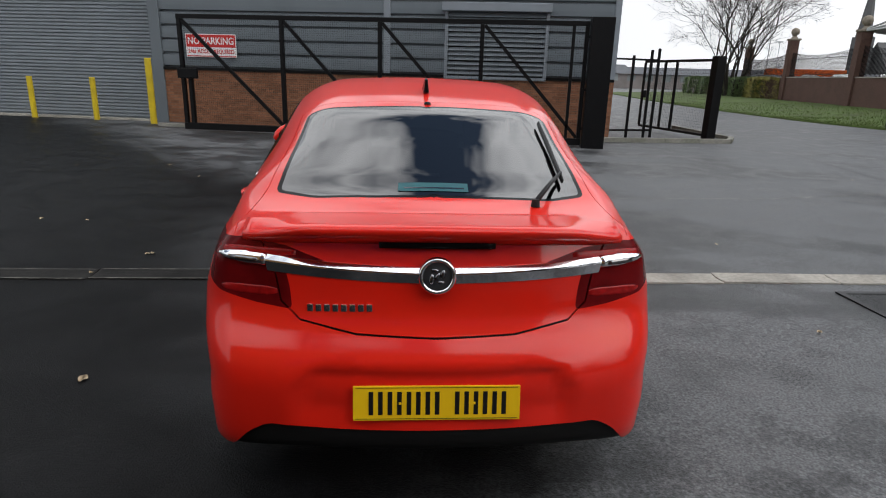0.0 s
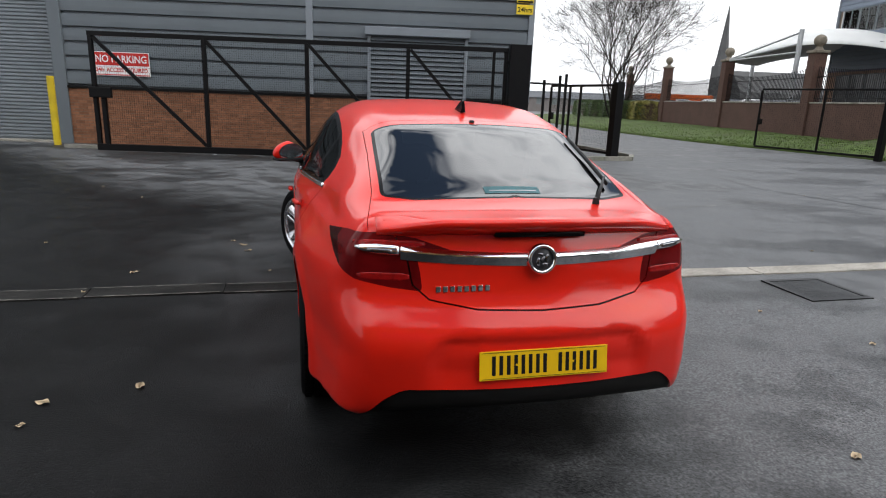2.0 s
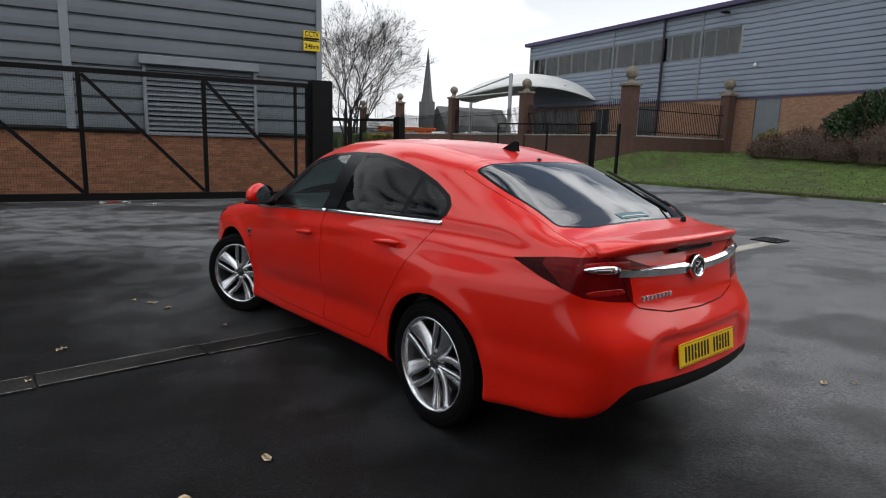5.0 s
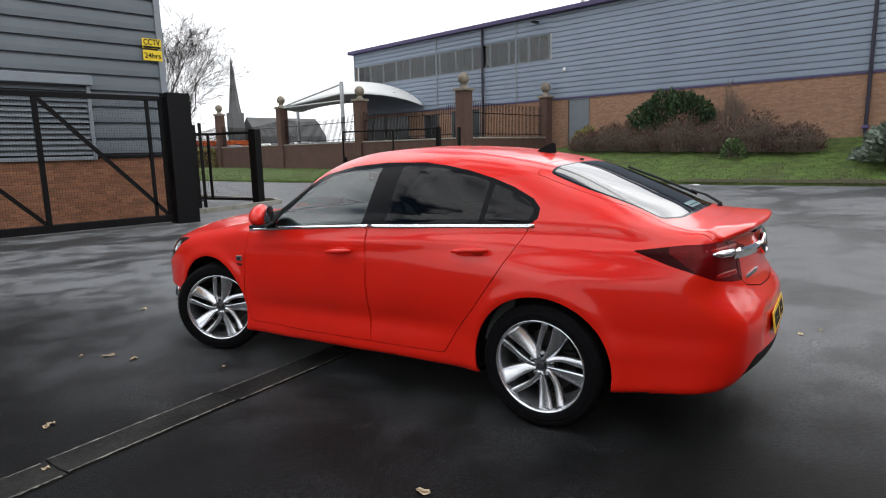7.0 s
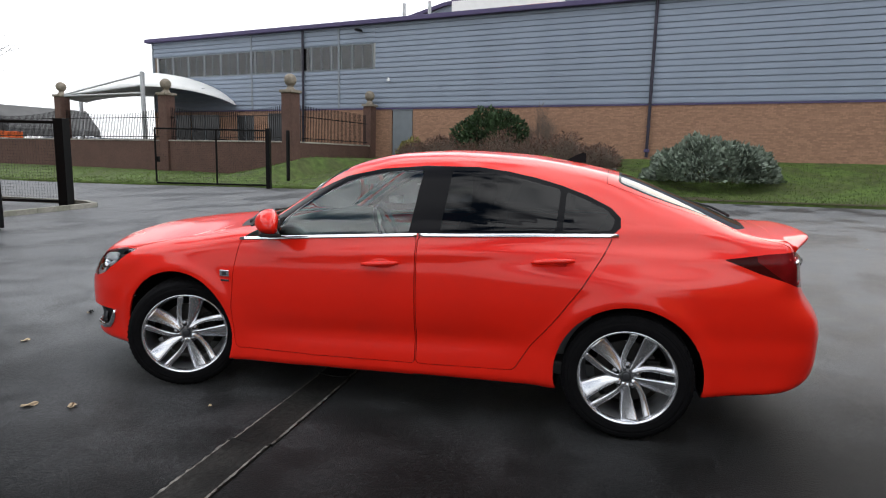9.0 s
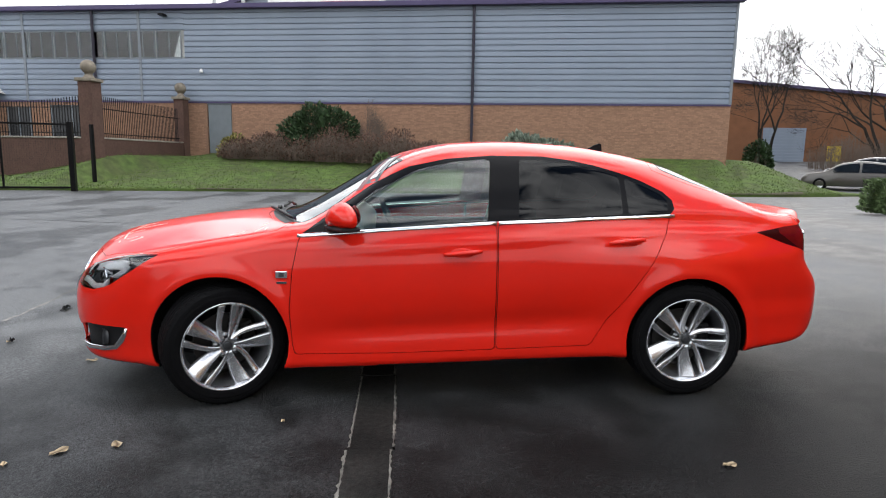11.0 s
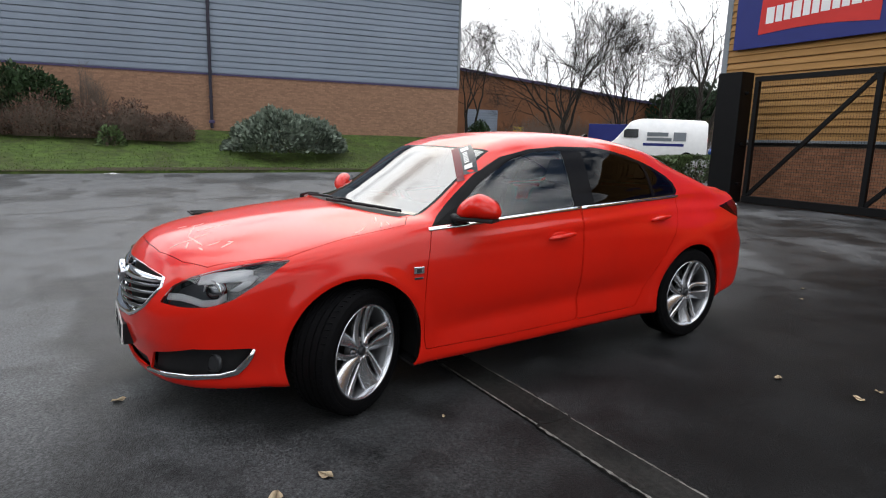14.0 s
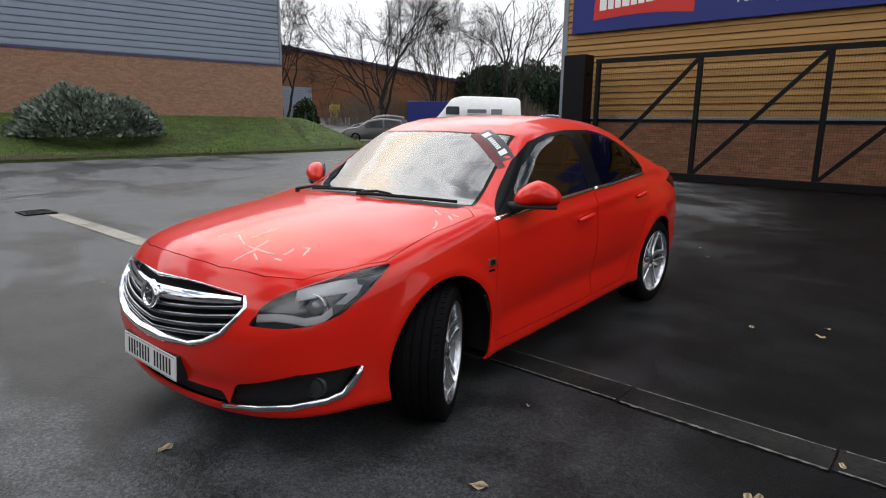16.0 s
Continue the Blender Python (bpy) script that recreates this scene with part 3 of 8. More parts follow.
def warehouse_a():
    root = tagged(new("warehouse"), "grey clad warehouse with brick plinth, louvre and roller shutter", "building")
    x0, x1, y, zb, zt = -10.15, 2.25, 16.2, 1.5, 7.5
    part("core_wall", box((x0, y + 0.10, 0), (x1, y + 14, zt)), M_MORTAR, root)
    bm = bmesh.new()
    clad_sheet(bm, x0 + 0.2, -3.70, zb, zt, 0.36, 0.075)
    clad_sheet(bm, -3.54, x1 - 0.12, zb, zt, 0.36, 0.075)
    bmesh.ops.translate(bm, vec=(0, y, 0), verts=bm.verts)
    part("cladding", bm, M_CLAD, root, "grey horizontal profiled metal sheets")
    part("joint_trim", box((-3.71, y - 0.03, zb), (-3.53, y + 0.05, zt), 0.01), M_TRIM, root)
    part("corner_trim", box((x1 - 0.13, y - 0.045, zb), (x1 + 0.02, y + 0.2, zt), 0.01), M_TRIM, root)
    part("corner_trim", box((x0 - 0.10, y - 0.06, 0.0), (x0 + 0.22, y + 0.3, zt), 0.015), M_CLAD, root)
    part("drip_flashing", box((x0, y - 0.055, zb - 0.05), (x1 + 0.01, y + 0.05, zb + 0.015), 0.006), M_BLACK, root)
    louvre(root, -2.02, 0.46, 1.50, 3.02, y)
    # roller shutter bay
    bm = bmesh.new()
    clad_sheet(bm, -17.5, x0 - 0.1, 0.05, 6.5, 0.095, 0.018)
    bmesh.ops.translate(bm, vec=(0, y + 0.35, 0), verts=bm.verts)
    part("roller_shutter", bm, M_SHUTTER, root, "closed grey slatted roller shutter")
    part("shutter_wall", box((-24, y + 0.4, 0), (x0 - 0.1, y + 10, zt)), M_CLAD, root)
    part("threshold", box((-17.5, y + 0.0, -0.02), (x0 - 0.1, y + 0.34, 0.05), 0.01), M_CONCRETE, root)
    brick_course_wall(root, pose(x0 + 0.22, y, 0.02), x1 - x0 - 0.22, 0.0, zb - 0.06, lambda x: 5.5 < x < 9.6)
    part("brick_backing", box((x0 + 0.2, y - 0.004, 0), (x1, y + 0.058, zb - 0.03)), M_MORTAR, root)
    part("brick_return", box((x1 - 0.002, y, 0), (x1 + 0.012, y + 14, zb)), M_BRICK, root)
    return root


warehouse_a()


def sign_no_parking():
    root = empty("no_parking_sign", pose(-8.48, 16.135, 2.09, 90, 0, 0), "red and white no parking sign on the cladding", "sign")
    part("panel", box((-0.72, -0.30, -0.012), (0.72, 0.30, 0.0), 0.004), M_WHITE, root)
    part("red_field", box((-0.70, -0.04, 0.0), (0.70, 0.28, 0.004)), M_REDSIGN, root)
    part("red_edge", box((-0.70, -0.285, 0.0), (0.70, -0.262, 0.004)), M_REDSIGN, root)
    writing("NO PARKING", 0.25, M_WHITE, pose(0, 0.115, 0.006), root, width=1.3, bold=0.004)
    writing("24hr ACCESS REQUIRED", 0.145, M_REDSIGN, pose(0, -0.155, 0.003), root, width=1.32, bold=0.003)


sign_no_parking()


def sign_cctv():
    root = empty("cctv_sign", pose(1.99, 16.135, 4.0, 90, 0, 0), "two small yellow CCTV notice plates with black lettering", "sign")
    part("plate", box((-0.22, 0.02, -0.01), (0.22, 0.25, 0.0), 0.003), M_YSIGN, root)
    part("plate", box((-0.22, -0.26, -0.01), (0.22, -0.02, 0.0), 0.003), M_YSIGN, root)
    writing("CCTV", 0.19, M_BLACK, pose(0, 0.16, 0.002), root, width=0.38, bold=0.003)
    part("black_band", box((-0.2, 0.03, 0.0), (0.2, 0.075, 0.003)), M_BLACK, root)
    writing("24hrs", 0.17, M_BLACK, pose(0, -0.15, 0.002), root, width=0.38, bold=0.003)


sign_cctv()


def bollard(x, y, h, r):
    root = empty("bollard", pose(x, y, ground_z(x, y)), "yellow painted steel bollard by the roller shutter", "bollard", "yellow bollards")
    bm = lathe([(0, -0.05), (r, -0.05), (r, h - 0.015), (r - 0.012, h), (0, h)], 20)
    part("post", bm, M_YELLOW, root, smooth=False)


bollard(-10.03, 15.6, 1.72, 0.085)
bollard(-12.02, 16.0, 1.17, 0.075)
bollard(-13.97, 16.0, 1.15, 0.075)


def wire_mesh(bm, x0, x1, z0, z1, step=0.05, t=0.0028):
    for k in range(int((x1 - x0) / step) + 1):
        beam(bm, (x0 + k * step, 0, z0), (x0 + k * step, 0, z1), t, t)
    for k in range(int((z1 - z0) / step) + 1):
        beam(bm, (x0, 0.004, z0 + k * step), (x1, 0.004, z0 + k * step), t, t)


def sliding_gate(name, m, posts, z0, z1, rising, end_box, label):
    """A cantilever gate in the xz plane: rails, uprights, one brace a bay and welded mesh."""
    root = empty(name, m, label, "gate")
    a, b = posts[0], posts[-1]
    part("top_rail", box((a - 0.05, -0.05, z1 - 0.10), (b + 0.05, 0.05, z1), 0.006), M_BLACK, root)
    part("bottom_rail", box((a - 0.05, -0.06, z0), (b + 0.05, 0.06, z0 + 0.15), 0.006), M_BLACK, root)
    for p in posts:
        part("upright", box((p - 0.045, -0.045, z0 + 0.15), (p + 0.045, 0.045, z1 - 0.10), 0.005), M_BLACK, root)
    for p, q in zip(posts, posts[1:]):
        lo, hi = (p + 0.05, q - 0.05) if rising else (q - 0.05, p + 0.05)
        part("brace", bar((lo, 0, z0 + 0.17), (hi, 0, z1 - 0.12), 0.075, 0.06), M_BLACK, root)
    bm = bmesh.new()
    wire_mesh(bm, a + 0.05, b - 0.05, z0 + 0.15, z1 - 0.10)
    bmesh.ops.translate(bm, vec=(0, 0.03, 0), verts=bm.verts)
    tagged(part("mesh_infill", bm, M_BLACK, root), kind="stuff")
    if end_box:
        lo, hi, top = end_box
        part("guide_post", box((lo, -0.20, -z0 if z0 < 0 else -0.05), (hi, 0.20, top), 0.01), M_BLACK, root, "broad black steel guide post")
        for z in (z0 + 0.35, z0 + 1.2, z1 - 0.35):
            side = lo - 0.03 if lo > b - 0.2 else hi + 0.03
            part("hinge", box((side - 0.05, -0.05, z), (side + 0.05, 0.05, z + 0.06), 0.008), M_BLACK, root)
    return root


gate_a = sliding_gate("sliding_gate", pose(0, 14.15, 0.0), [-8.2, -5.67, -3.33, -0.99, 1.30], 0.05, 2.72, False, (1.37, 1.86, 2.80),
                      "black steel sliding gate with mesh and diagonal braces")
part("box_lock", box((-8.28, -0.14, 1.26), (-7.78, -0.05, 1.50), 0.02), M_BLACK, gate_a)
part("lower_post", box((-8.06, -0.05, 0.20), (-7.97, 0.05, 1.30), 0.006), M_BLACK, gate_a)
part("inner_upright", box((0.98, -0.03, 0.2), (1.05, 0.03, 2.62), 0.006), M_BLACK, gate_a)
# the trade warehouse stands at a slight angle to the yard
TURN_J = pose(6.2, -5.2, 0, 0, 0, 9) @ pose(-6.2, 5.2, 0)
gate_j = sliding_gate("sliding_gate", TURN_J @ pose(0, -4.5, ground_z(1, -4.5)), [-8.70, -6.41, -4.12, -1.83, 0.46, 2.75, 5.04], 0.06, 2.66, False, (5.28, 5.84, 2.77),
                      "black steel sliding gate with mesh before the ochre boards")


def swing_gate(name, p, q, h, uprights, post, label):
    """A plain swing gate leaf from p to q, hung on a broad post at q."""
    d = Vector((q[0] - p[0], q[1] - p[1], 0))
    length = d.length
    root = empty(name, pose(p[0], p[1], ground_z(*p), 0, 0, math.degrees(math.atan2(d.y, d.x))), label, "gate")
    part("top_rail", box((0, -0.03, h - 0.07), (length, 0.03, h), 0.005), M_BLACK, root)
    part("bottom_rail", box((0, -0.03, 0.10), (length, 0.03, 0.17), 0.005), M_BLACK, root)
    for u in uprights:
        part("upright", box((u * length - 0.03, -0.03, 0.17), (u * length + 0.03, 0.03, h - 0.07), 0.004), M_BLACK, root)
    bm = bmesh.new()
    wire_mesh(bm, 0.03, length - 0.03, 0.17, h - 0.07, 0.075, 0.0028)
    tagged(part("mesh_infill", bm, M_BLACK, root), kind="stuff")
    part("lock", box((0.02, -0.07, 1.0), (0.14, 0.07, 1.22), 0.01), M_BLACK, root)
    if post:
        part("gate_post", box((length, -0.13, -0.05), (length + post, 0.13, h + 0.06), 0.008), M_BLACK, root)
    return root


swing_gate("swing_gate", (3.75, 20.3), (4.95, 17.2), 2.12, (0.0, 0.33, 0.5, 1.0), 0.24, "open black steel pedestrian gate with mesh")
swing_gate("swing_gate", (13.0, 23.74), (14.9, 19.5), 2.4, (0.0, 0.55, 1.0), 0.16, "open black steel road gate standing on the grass edge")
fence = empty("fence_panel", pose(2.3, 16.9, 0), "short run of black steel railings beside the warehouse", "fence")
for u, h in ((0.0, 2.15), (0.55, 2.15), (1.05, 2.3), (1.25, 2.35)):
    part("post", box((u - 0.035, u * 0.45 - 0.035, 0), (u + 0.035, u * 0.45 + 0.035, h), 0.005), M_BLACK, fence)
part("rail", bar((0, 0, 2.05), (1.25, 0.56, 2.05), 0.05, 0.04), M_BLACK, fence)
part("rail", bar((0, 0, 0.2), (1.25, 0.56, 0.2), 0.05, 0.04), M_BLACK, fence)
stop_post = empty("gate_post", pose(17.3, 20.4, 0.2), "slim black gate post before the brick pillar", "post")
part("post", box((-0.06, -0.06, -0.3), (0.06, 0.06, 2.3), 0.01), M_BLACK, stop_post)
kerb_run("kerb_island", [(1.9, 15.6), (5.4, 16.6), (5.7, 17.4), (5.0, 21.0)])
kerb_run("kerb_gate", [(-9.5, 15.0), (1.9, 15.0)], 0.08)


def warehouse_j():
    root = tagged(new("trade_warehouse"), "warehouse with ochre horizontal boards above a brick plinth", "building")
    root.matrix_world = TURN_J
    y, x1, zg, zb, zt = -5.3, 6.42, 0.15, 1.62, 8.0
    part("core_wall", box((-16, y - 14, 0), (x1, y - 0.06, zt)), M_MORTAR, root)
    part("corner_trim", box((x1 - 0.05, y - 0.25, 0.1), (x1 + 0.09, y + 0.05, zt), 0.01), M_TRIM, root)
    part("drip_flashing", box((-16, y - 0.05, zb - 0.035), (x1 - 0.05, y + 0.06, zb + 0.02), 0.006), M_TRIM, root)
    part("plinth_rail", box((-16, y - 0.05, zb - 0.10), (x1 - 0.05, y + 0.04, zb - 0.04), 0.006), M_BLACK, root)
    z = zb + 0.02
    while z < zt:
        bm = bmesh.new()
        h = 0.285
        pts = [(0.0, 0), (0.045, 0.0), (0.03, h * 0.45), (0.05, h * 0.52), (0.012, h - 0.02), (0.0, h - 0.005)]
        ends = [[bm.verts.new((xx, d, zz)) for d, zz in pts] for xx in (-16, x1 - 0.05)]
        for k in range(len(pts) - 1):
            bm.faces.new((ends[1][k], ends[0][k], ends[0][k + 1], ends[1][k + 1]))
        bm.faces.new(ends[0][::-1])
        bm.faces.new(ends[1])
        ob = part("board", bm, M_PLANK, root)
        ob.location = (0, y, z)
        z += h
    m = pose(x1 - 0.05, y, 0.0, 0, 0, 180)
    brick_course_wall(root, m, 14.0, zg, zb - 0.11, lambda x: 1.3 < x < 5.6)
    part("brick_backing", box((-16, y - 0.058, 0), (x1 - 0.05, y + 0.004, zb - 0.1)), M_MORTAR, root)
    return root


warehouse_j()


def sign_board_j():
    root = empty("shop_sign", TURN_J @ pose(6.2, -5.22, 3.61, 90, 0, 180), "large blue trade sign with red banner and white lettering", "sign")
    part("panel", box((0, 0, 0), (11.0, 2.0, 0.05), 0.01), M_BLUE, root)
    bm = bmesh.new()
    out = []
    for k in range(13):
        u = k / 12
        out.append((0.57 + 2.38 * u, 0.26 - 0.035 * u + 0.07 * math.sin(math.pi * u)))
    for k in range(13):
        u = 1 - k / 12
        out.append((0.60 + 2.37 * u, 1.04 + 0.07 * u - 0.06 * math.sin(math.pi * u)))
    lo = [bm.verts.new((a, b, 0.051)) for a, b in out]
    hi = [bm.verts.new((a, b, 0.058)) for a, b in out]
    bm.faces.new(hi)
    for k in range(len(lo)):
        bm.faces.new((lo[k], lo[(k + 1) % len(lo)], hi[(k + 1) % len(lo)], hi[k]))
    part("banner", bm, M_REDSIGN, root, "red banner with a plain white device")
    rng = random.Random(3)
    x = 0.72
    for k in range(11):
        w = 0.14 if k % 3 else 0.175
        part("device_bar", box((x, 0.47 + 0.012 * k, 0.058), (x + w, 0.80 + 0.012 * k, 0.063), 0.004), M_WHITE, root)
        x += w + 0.038
    writing("DECORATING", 0.52, M_WHITE, pose(4.72, 0.74, 0.052), root, width=3.3, bold=0.004)
    writing("For all your decorating needs", 0.25, M_WHITE, pose(5.36, 0.39, 0.052), root, width=3.1)


sign_board_j()


M_PIPE = material("dark_pipe", (0.030, 0.027, 0.040), 0.5, 0, 0.1, 3)


def warehouse_b():
    """The long blue-grey building behind the bank; its facade is built along x and turned to face west."""
    turn = pose(27.5, 0, 0, 0, 0, -90)  # local x runs to -y, local -y faces -x
    root = empty("long_warehouse", turn, "long blue-grey clad warehouse with brick base and office windows", "building")
    L0, L1 = -41.6, 6.95
    zb, zt = 4.32, 9.25
    part("core_wall", box((L0, 0.12, -0.5), (L1, 26, zt)), M_MORTAR, root)
    # brick base in panels between openings
    base_mat = material("far_brick", (0.27, 0.16, 0.105), 0.85, 0, 0.2, 10, 0.3, 40, second=(0.21, 0.125, 0.085), second_scale=0.8)
    rng = random.Random(5)
    for a, b in ((L0, -21.0), (-19.55, L1)):
        bm = bmesh.new()
        add_box(bm, (a, 0.0, -0.5), (b, 0.12, zb))
        part("brick_base", bm, base_mat, root)
    verts, faces = [], []
    row, z = 0, 1.3
    while z < zb - 0.09:
        x = L0 - (0.11 if row % 2 else 0)
        while x < L1 - 0.02:
            a, b = max(x, L0), min(x + 0.215, L1)
            if not (-21.05 < b and a < -19.5):
                o = len(verts)
                verts += [(a, -0.006, z), (b, -0.006, z), (b, -0.006, z + 0.065), (a, -0.006, z + 0.065), (a, 0.002, z - 0.003), (b, 0.002, z - 0.003), (b, 0.002, z + 0.068), (a, 0.002, z + 0.068)]
                faces += [(o, o + 1, o + 2, o + 3), (o, o + 4, o + 5, o + 1), (o + 3, o + 2, o + 6, o + 7)]
            x += 0.225
        row += 1
        z += 0.075
    me = bpy.data.meshes.new("brickwork")
    me.from_pydata(verts, [], faces)
    me.materials.append(material("far_bricks", (0.30, 0.175, 0.115), 0.85, 0, 0.15, 9, per_piece=0.16))
    ob = new("brickwork", me)
    ob.parent = root
    tagged(ob, kind="stuff")
    part("door", box((-20.95, 0.03, 1.5), (-19.6, 0.10, 4.2), 0.01), M_SHUTTER, root, "closed grey steel side door")
    part("lintel", box((-21.0, 0.0, 4.2), (-19.55, 0.12, zb), 0.0), M_TRIM, root)
    # ground floor openings of the offices
    dark = material("ground_floor_glass", (0.020, 0.022, 0.024), 0.12, 0, 0.3, 0.6, spec=0.5)
    for xa, xb, za, zc in ((-40.6, -37.9, 2.2, 4.05), (-37.8, -35.1, 2.2, 4.05), (-33.4, -31.9, 1.2, 4.0), (-30.6, -27.9, 1.2, 4.1)):
        opening = part("ground_floor_window", box((xa, -0.03, za), (xb, 0.02, zc)), dark, root, "dark ground floor office window")
        for u in (0.0, 0.5, 1.0):
            px = xa + (xb - xa - 0.07) * u
            part("frame", box((px, -0.05, za), (px + 0.07, -0.03, zc)), M_SHUTTER, opening)
    # sheeting round the strip of windows
    bm = bmesh.new()
    clad_sheet(bm, L0 + 0.1, L1 - 0.1, zb, 6.68, 0.295, 0.055)
    clad_sheet(bm, -22.2, L1 - 0.1, 6.68, zt, 0.295, 0.055)
    clad_sheet(bm, L0 + 0.1, -22.2, 8.2, zt, 0.295, 0.055)
    part("cladding", bm, M_CLAD_B, root, "blue-grey horizontal profiled metal sheets")
    part("drip_flashing", box((L0, -0.05, zb - 0.06), (L1, 0.05, zb + 0.015)), M_EAVES, root)
    part("eaves_gutter", box((L0 - 0.4, -0.35, zt), (L1 + 0.25, 0.15, zt + 0.26), 0.04), M_EAVES, root)
    part("corner_trim", box((L1 - 0.11, -0.04, zb), (L1 + 0.02, 0.2, zt), 0.01), M_TRIM, root)
    part("corner_trim", box((L0 - 0.02, -0.04, zb), (L0 + 0.11, 0.2, zt), 0.01), M_TRIM, root)
    part("joint_trim", box((-24.95, -0.035, zb), (-24.80, 0.03, zt), 0.01), M_TRIM, root)
    part("joint_trim", box((-32.1, -0.035, zb), (-31.95, 0.03, zt), 0.01), M_TRIM, root)
    # windows
    room = material("office_wall", (0.55, 0.55, 0.53), 0.8, 0, 0.1, 1)
    blind = material("blind", (0.66, 0.68, 0.67), 0.7, 0, 0.12, 3)
    lamp = glow("office_lamp", (1.0, 0.97, 0.9), 3.0)
    pane = glass("office_glass", (0.90, 0.94, 0.94), ior=1.9)
    part("office_back", box((L0 + 0.3, 0.105, 6.7), (-22.2, 0.118, 8.2)), room, root)
    x, k = -41.0, 0
    while x < -22.8:
        win = part("window", box((x, -0.02, 6.70), (x + 1.48, 0.02, 6.76), 0.0), M_SHUTTER, root)
        part("frame", box((x, -0.02, 8.13), (x + 1.48, 0.02, 8.19)), M_SHUTTER, win)
        for u in (0.0, 0.72, 1.42):
            part("frame", box((x + u, -0.02, 6.76), (x + u + 0.06, 0.02, 8.13)), M_SHUTTER, win)
        for u in (0.06, 0.78):
            ob = part("pane", box((x + u, 0.0, 6.76), (x + u + 0.64 + (0.02 if u < 0.1 else 0), 0.006, 8.13)), pane, win)
            if k > 1 and (k * 7 + int(u * 10)) % 5:
                part("blind", box((x + u, 0.03, 6.78 + 0.3 * (k % 2)), (x + u + 0.6, 0.04, 8.13)), blind, win)
        if k in (10, 11, 4):
            part("ceiling_lamp", box((x + 0.4, 0.07, 7.75), (x + 1.1, 0.09, 7.85)), lamp, win)
        x, k = x + 1.56, k + 1
    # downpipes
    for px, z1 in ((-6.1, zt), (-27.6, zt)):
        pipe = part("downpipe", tube([(px, -0.12, 1.7), (px, -0.12, z1), (px, -0.05, z1 + 0.1)], 0.075, 10), M_PIPE, root)
        part("shoe", box((px - 0.13, -0.22, 1.95), (px + 0.13, -0.03, 2.1), 0.03), M_EAVES, pipe)
        for z in (3.2, 5.4, 7.6):
            part("bracket", box((px - 0.1, -0.15, z), (px + 0.1, 0.0, z + 0.05), 0.01), M_EAVES, pipe)
    part("floodlight", box((-23.4, -0.5, 8.9), (-23.1, -0.05, 9.0), 0.03), M_BLACK, root)
    part("camera_dome", lathe([(0, 0), (0.09, 0.0), (0.1, 0.1), (0.05, 0.2), (0, 0.22)], 14), M_WHITE, root).location = (-21.2, -0.12, 5.9)
    # upper roof set back behind the eaves
    bm = bmesh.new()
    prof = [(-24.6, zt + 0.15), (-19.0, zt + 1.5), (-11, zt + 2.6), (2.0, zt + 1.4), (L1, zt + 0.2)]
    lo = [bm.verts.new((x, 3.0, z)) for x, z in prof] + [bm.verts.new((L1, 3.0, zt - 0.3)), bm.verts.new((-24.6, 3.0, zt - 0.3))]
    hi = [bm.verts.new((v.co.x, 24.0, v.co.z)) for v in lo]
    bm.faces.new(lo[::-1])
    bm.faces.new(hi)
    for k in range(len(lo)):
        bm.faces.new((lo[k], lo[(k + 1) % len(lo)], hi[(k + 1) % len(lo)], hi[k]))
    bmesh.ops.recalc_face_normals(bm, faces=bm.faces)
    part("upper_gable", bm, M_CLAD_B, root)
    bm = bmesh.new()
    for p, q in zip(prof, prof[1:]):
        beam(bm, (p[0], 2.95, p[1] + 0.05), (q[0], 2.95, q[1] + 0.05), 0.22, 0.3)
    part("gable_verge", bm, M_EAVES, root)
    part("roof_sign", box((-18.4, 2.6, zt + 0.55), (-11.4, 2.66, zt + 1.6), 0.01), M_WHITE, root, "white roof sign with grey and red bars")
    part("sign_bar", box((-18.2, 2.57, zt + 0.75), (-16.0, 2.6, zt + 0.95)), M_SHUTTER, root)
    part("sign_bar", box((-15.2, 2.57, zt + 0.72), (-11.8, 2.6, zt + 1.0)), M_REDSIGN, root)
    for px in (-21.6, -19.8):
        part("flue", tube([(px, 2.4, zt), (px, 2.4, zt + 1.7)], 0.12, 10), M_STEEL, root)
    return root


warehouse_b()

# ---- boundary wall, canopy ----
M_WALLBRICK = material("dark_brick", (0.098, 0.056, 0.044), 0.85, 0, 0.22, 12, 0.4, 50, second=(0.075, 0.045, 0.035), second_scale=1.2)


def ball_pillar(x, y, zbase, h, w=0.62):
    root = empty("ball_pillar", pose(x, y, zbase), "tall brick gate pillar with a stone ball on top", "pillar", "ball pillars")
    part("shaft", box((-w / 2, -w / 2, -0.4), (w / 2, w / 2, h), 0.01), M_WALLBRICK, root)
    part("cap", box((-w / 2 - 0.08, -w / 2 - 0.08, h), (w / 2 + 0.08, w / 2 + 0.08, h + 0.14), 0.03), M_STONE, root)
    part("neck", lathe([(0, h + 0.14), (0.26, h + 0.14), (0.2, h + 0.22), (0.14, h + 0.3), (0.17, h + 0.36), (0, h + 0.36)], 16), M_STONE, root)
    bm = bmesh.new()
    bmesh.ops.create_uvsphere(bm, u_segments=20, v_segments=12, radius=0.3)
    for v in bm.verts:
        v.co *= 1 + 0.02 * noise.noise(v.co * 4)
    bmesh.ops.translate(bm, vec=(0, 0, h + 0.62), verts=bm.verts)
    part("ball", bm, M_STONE, root, smooth=True)


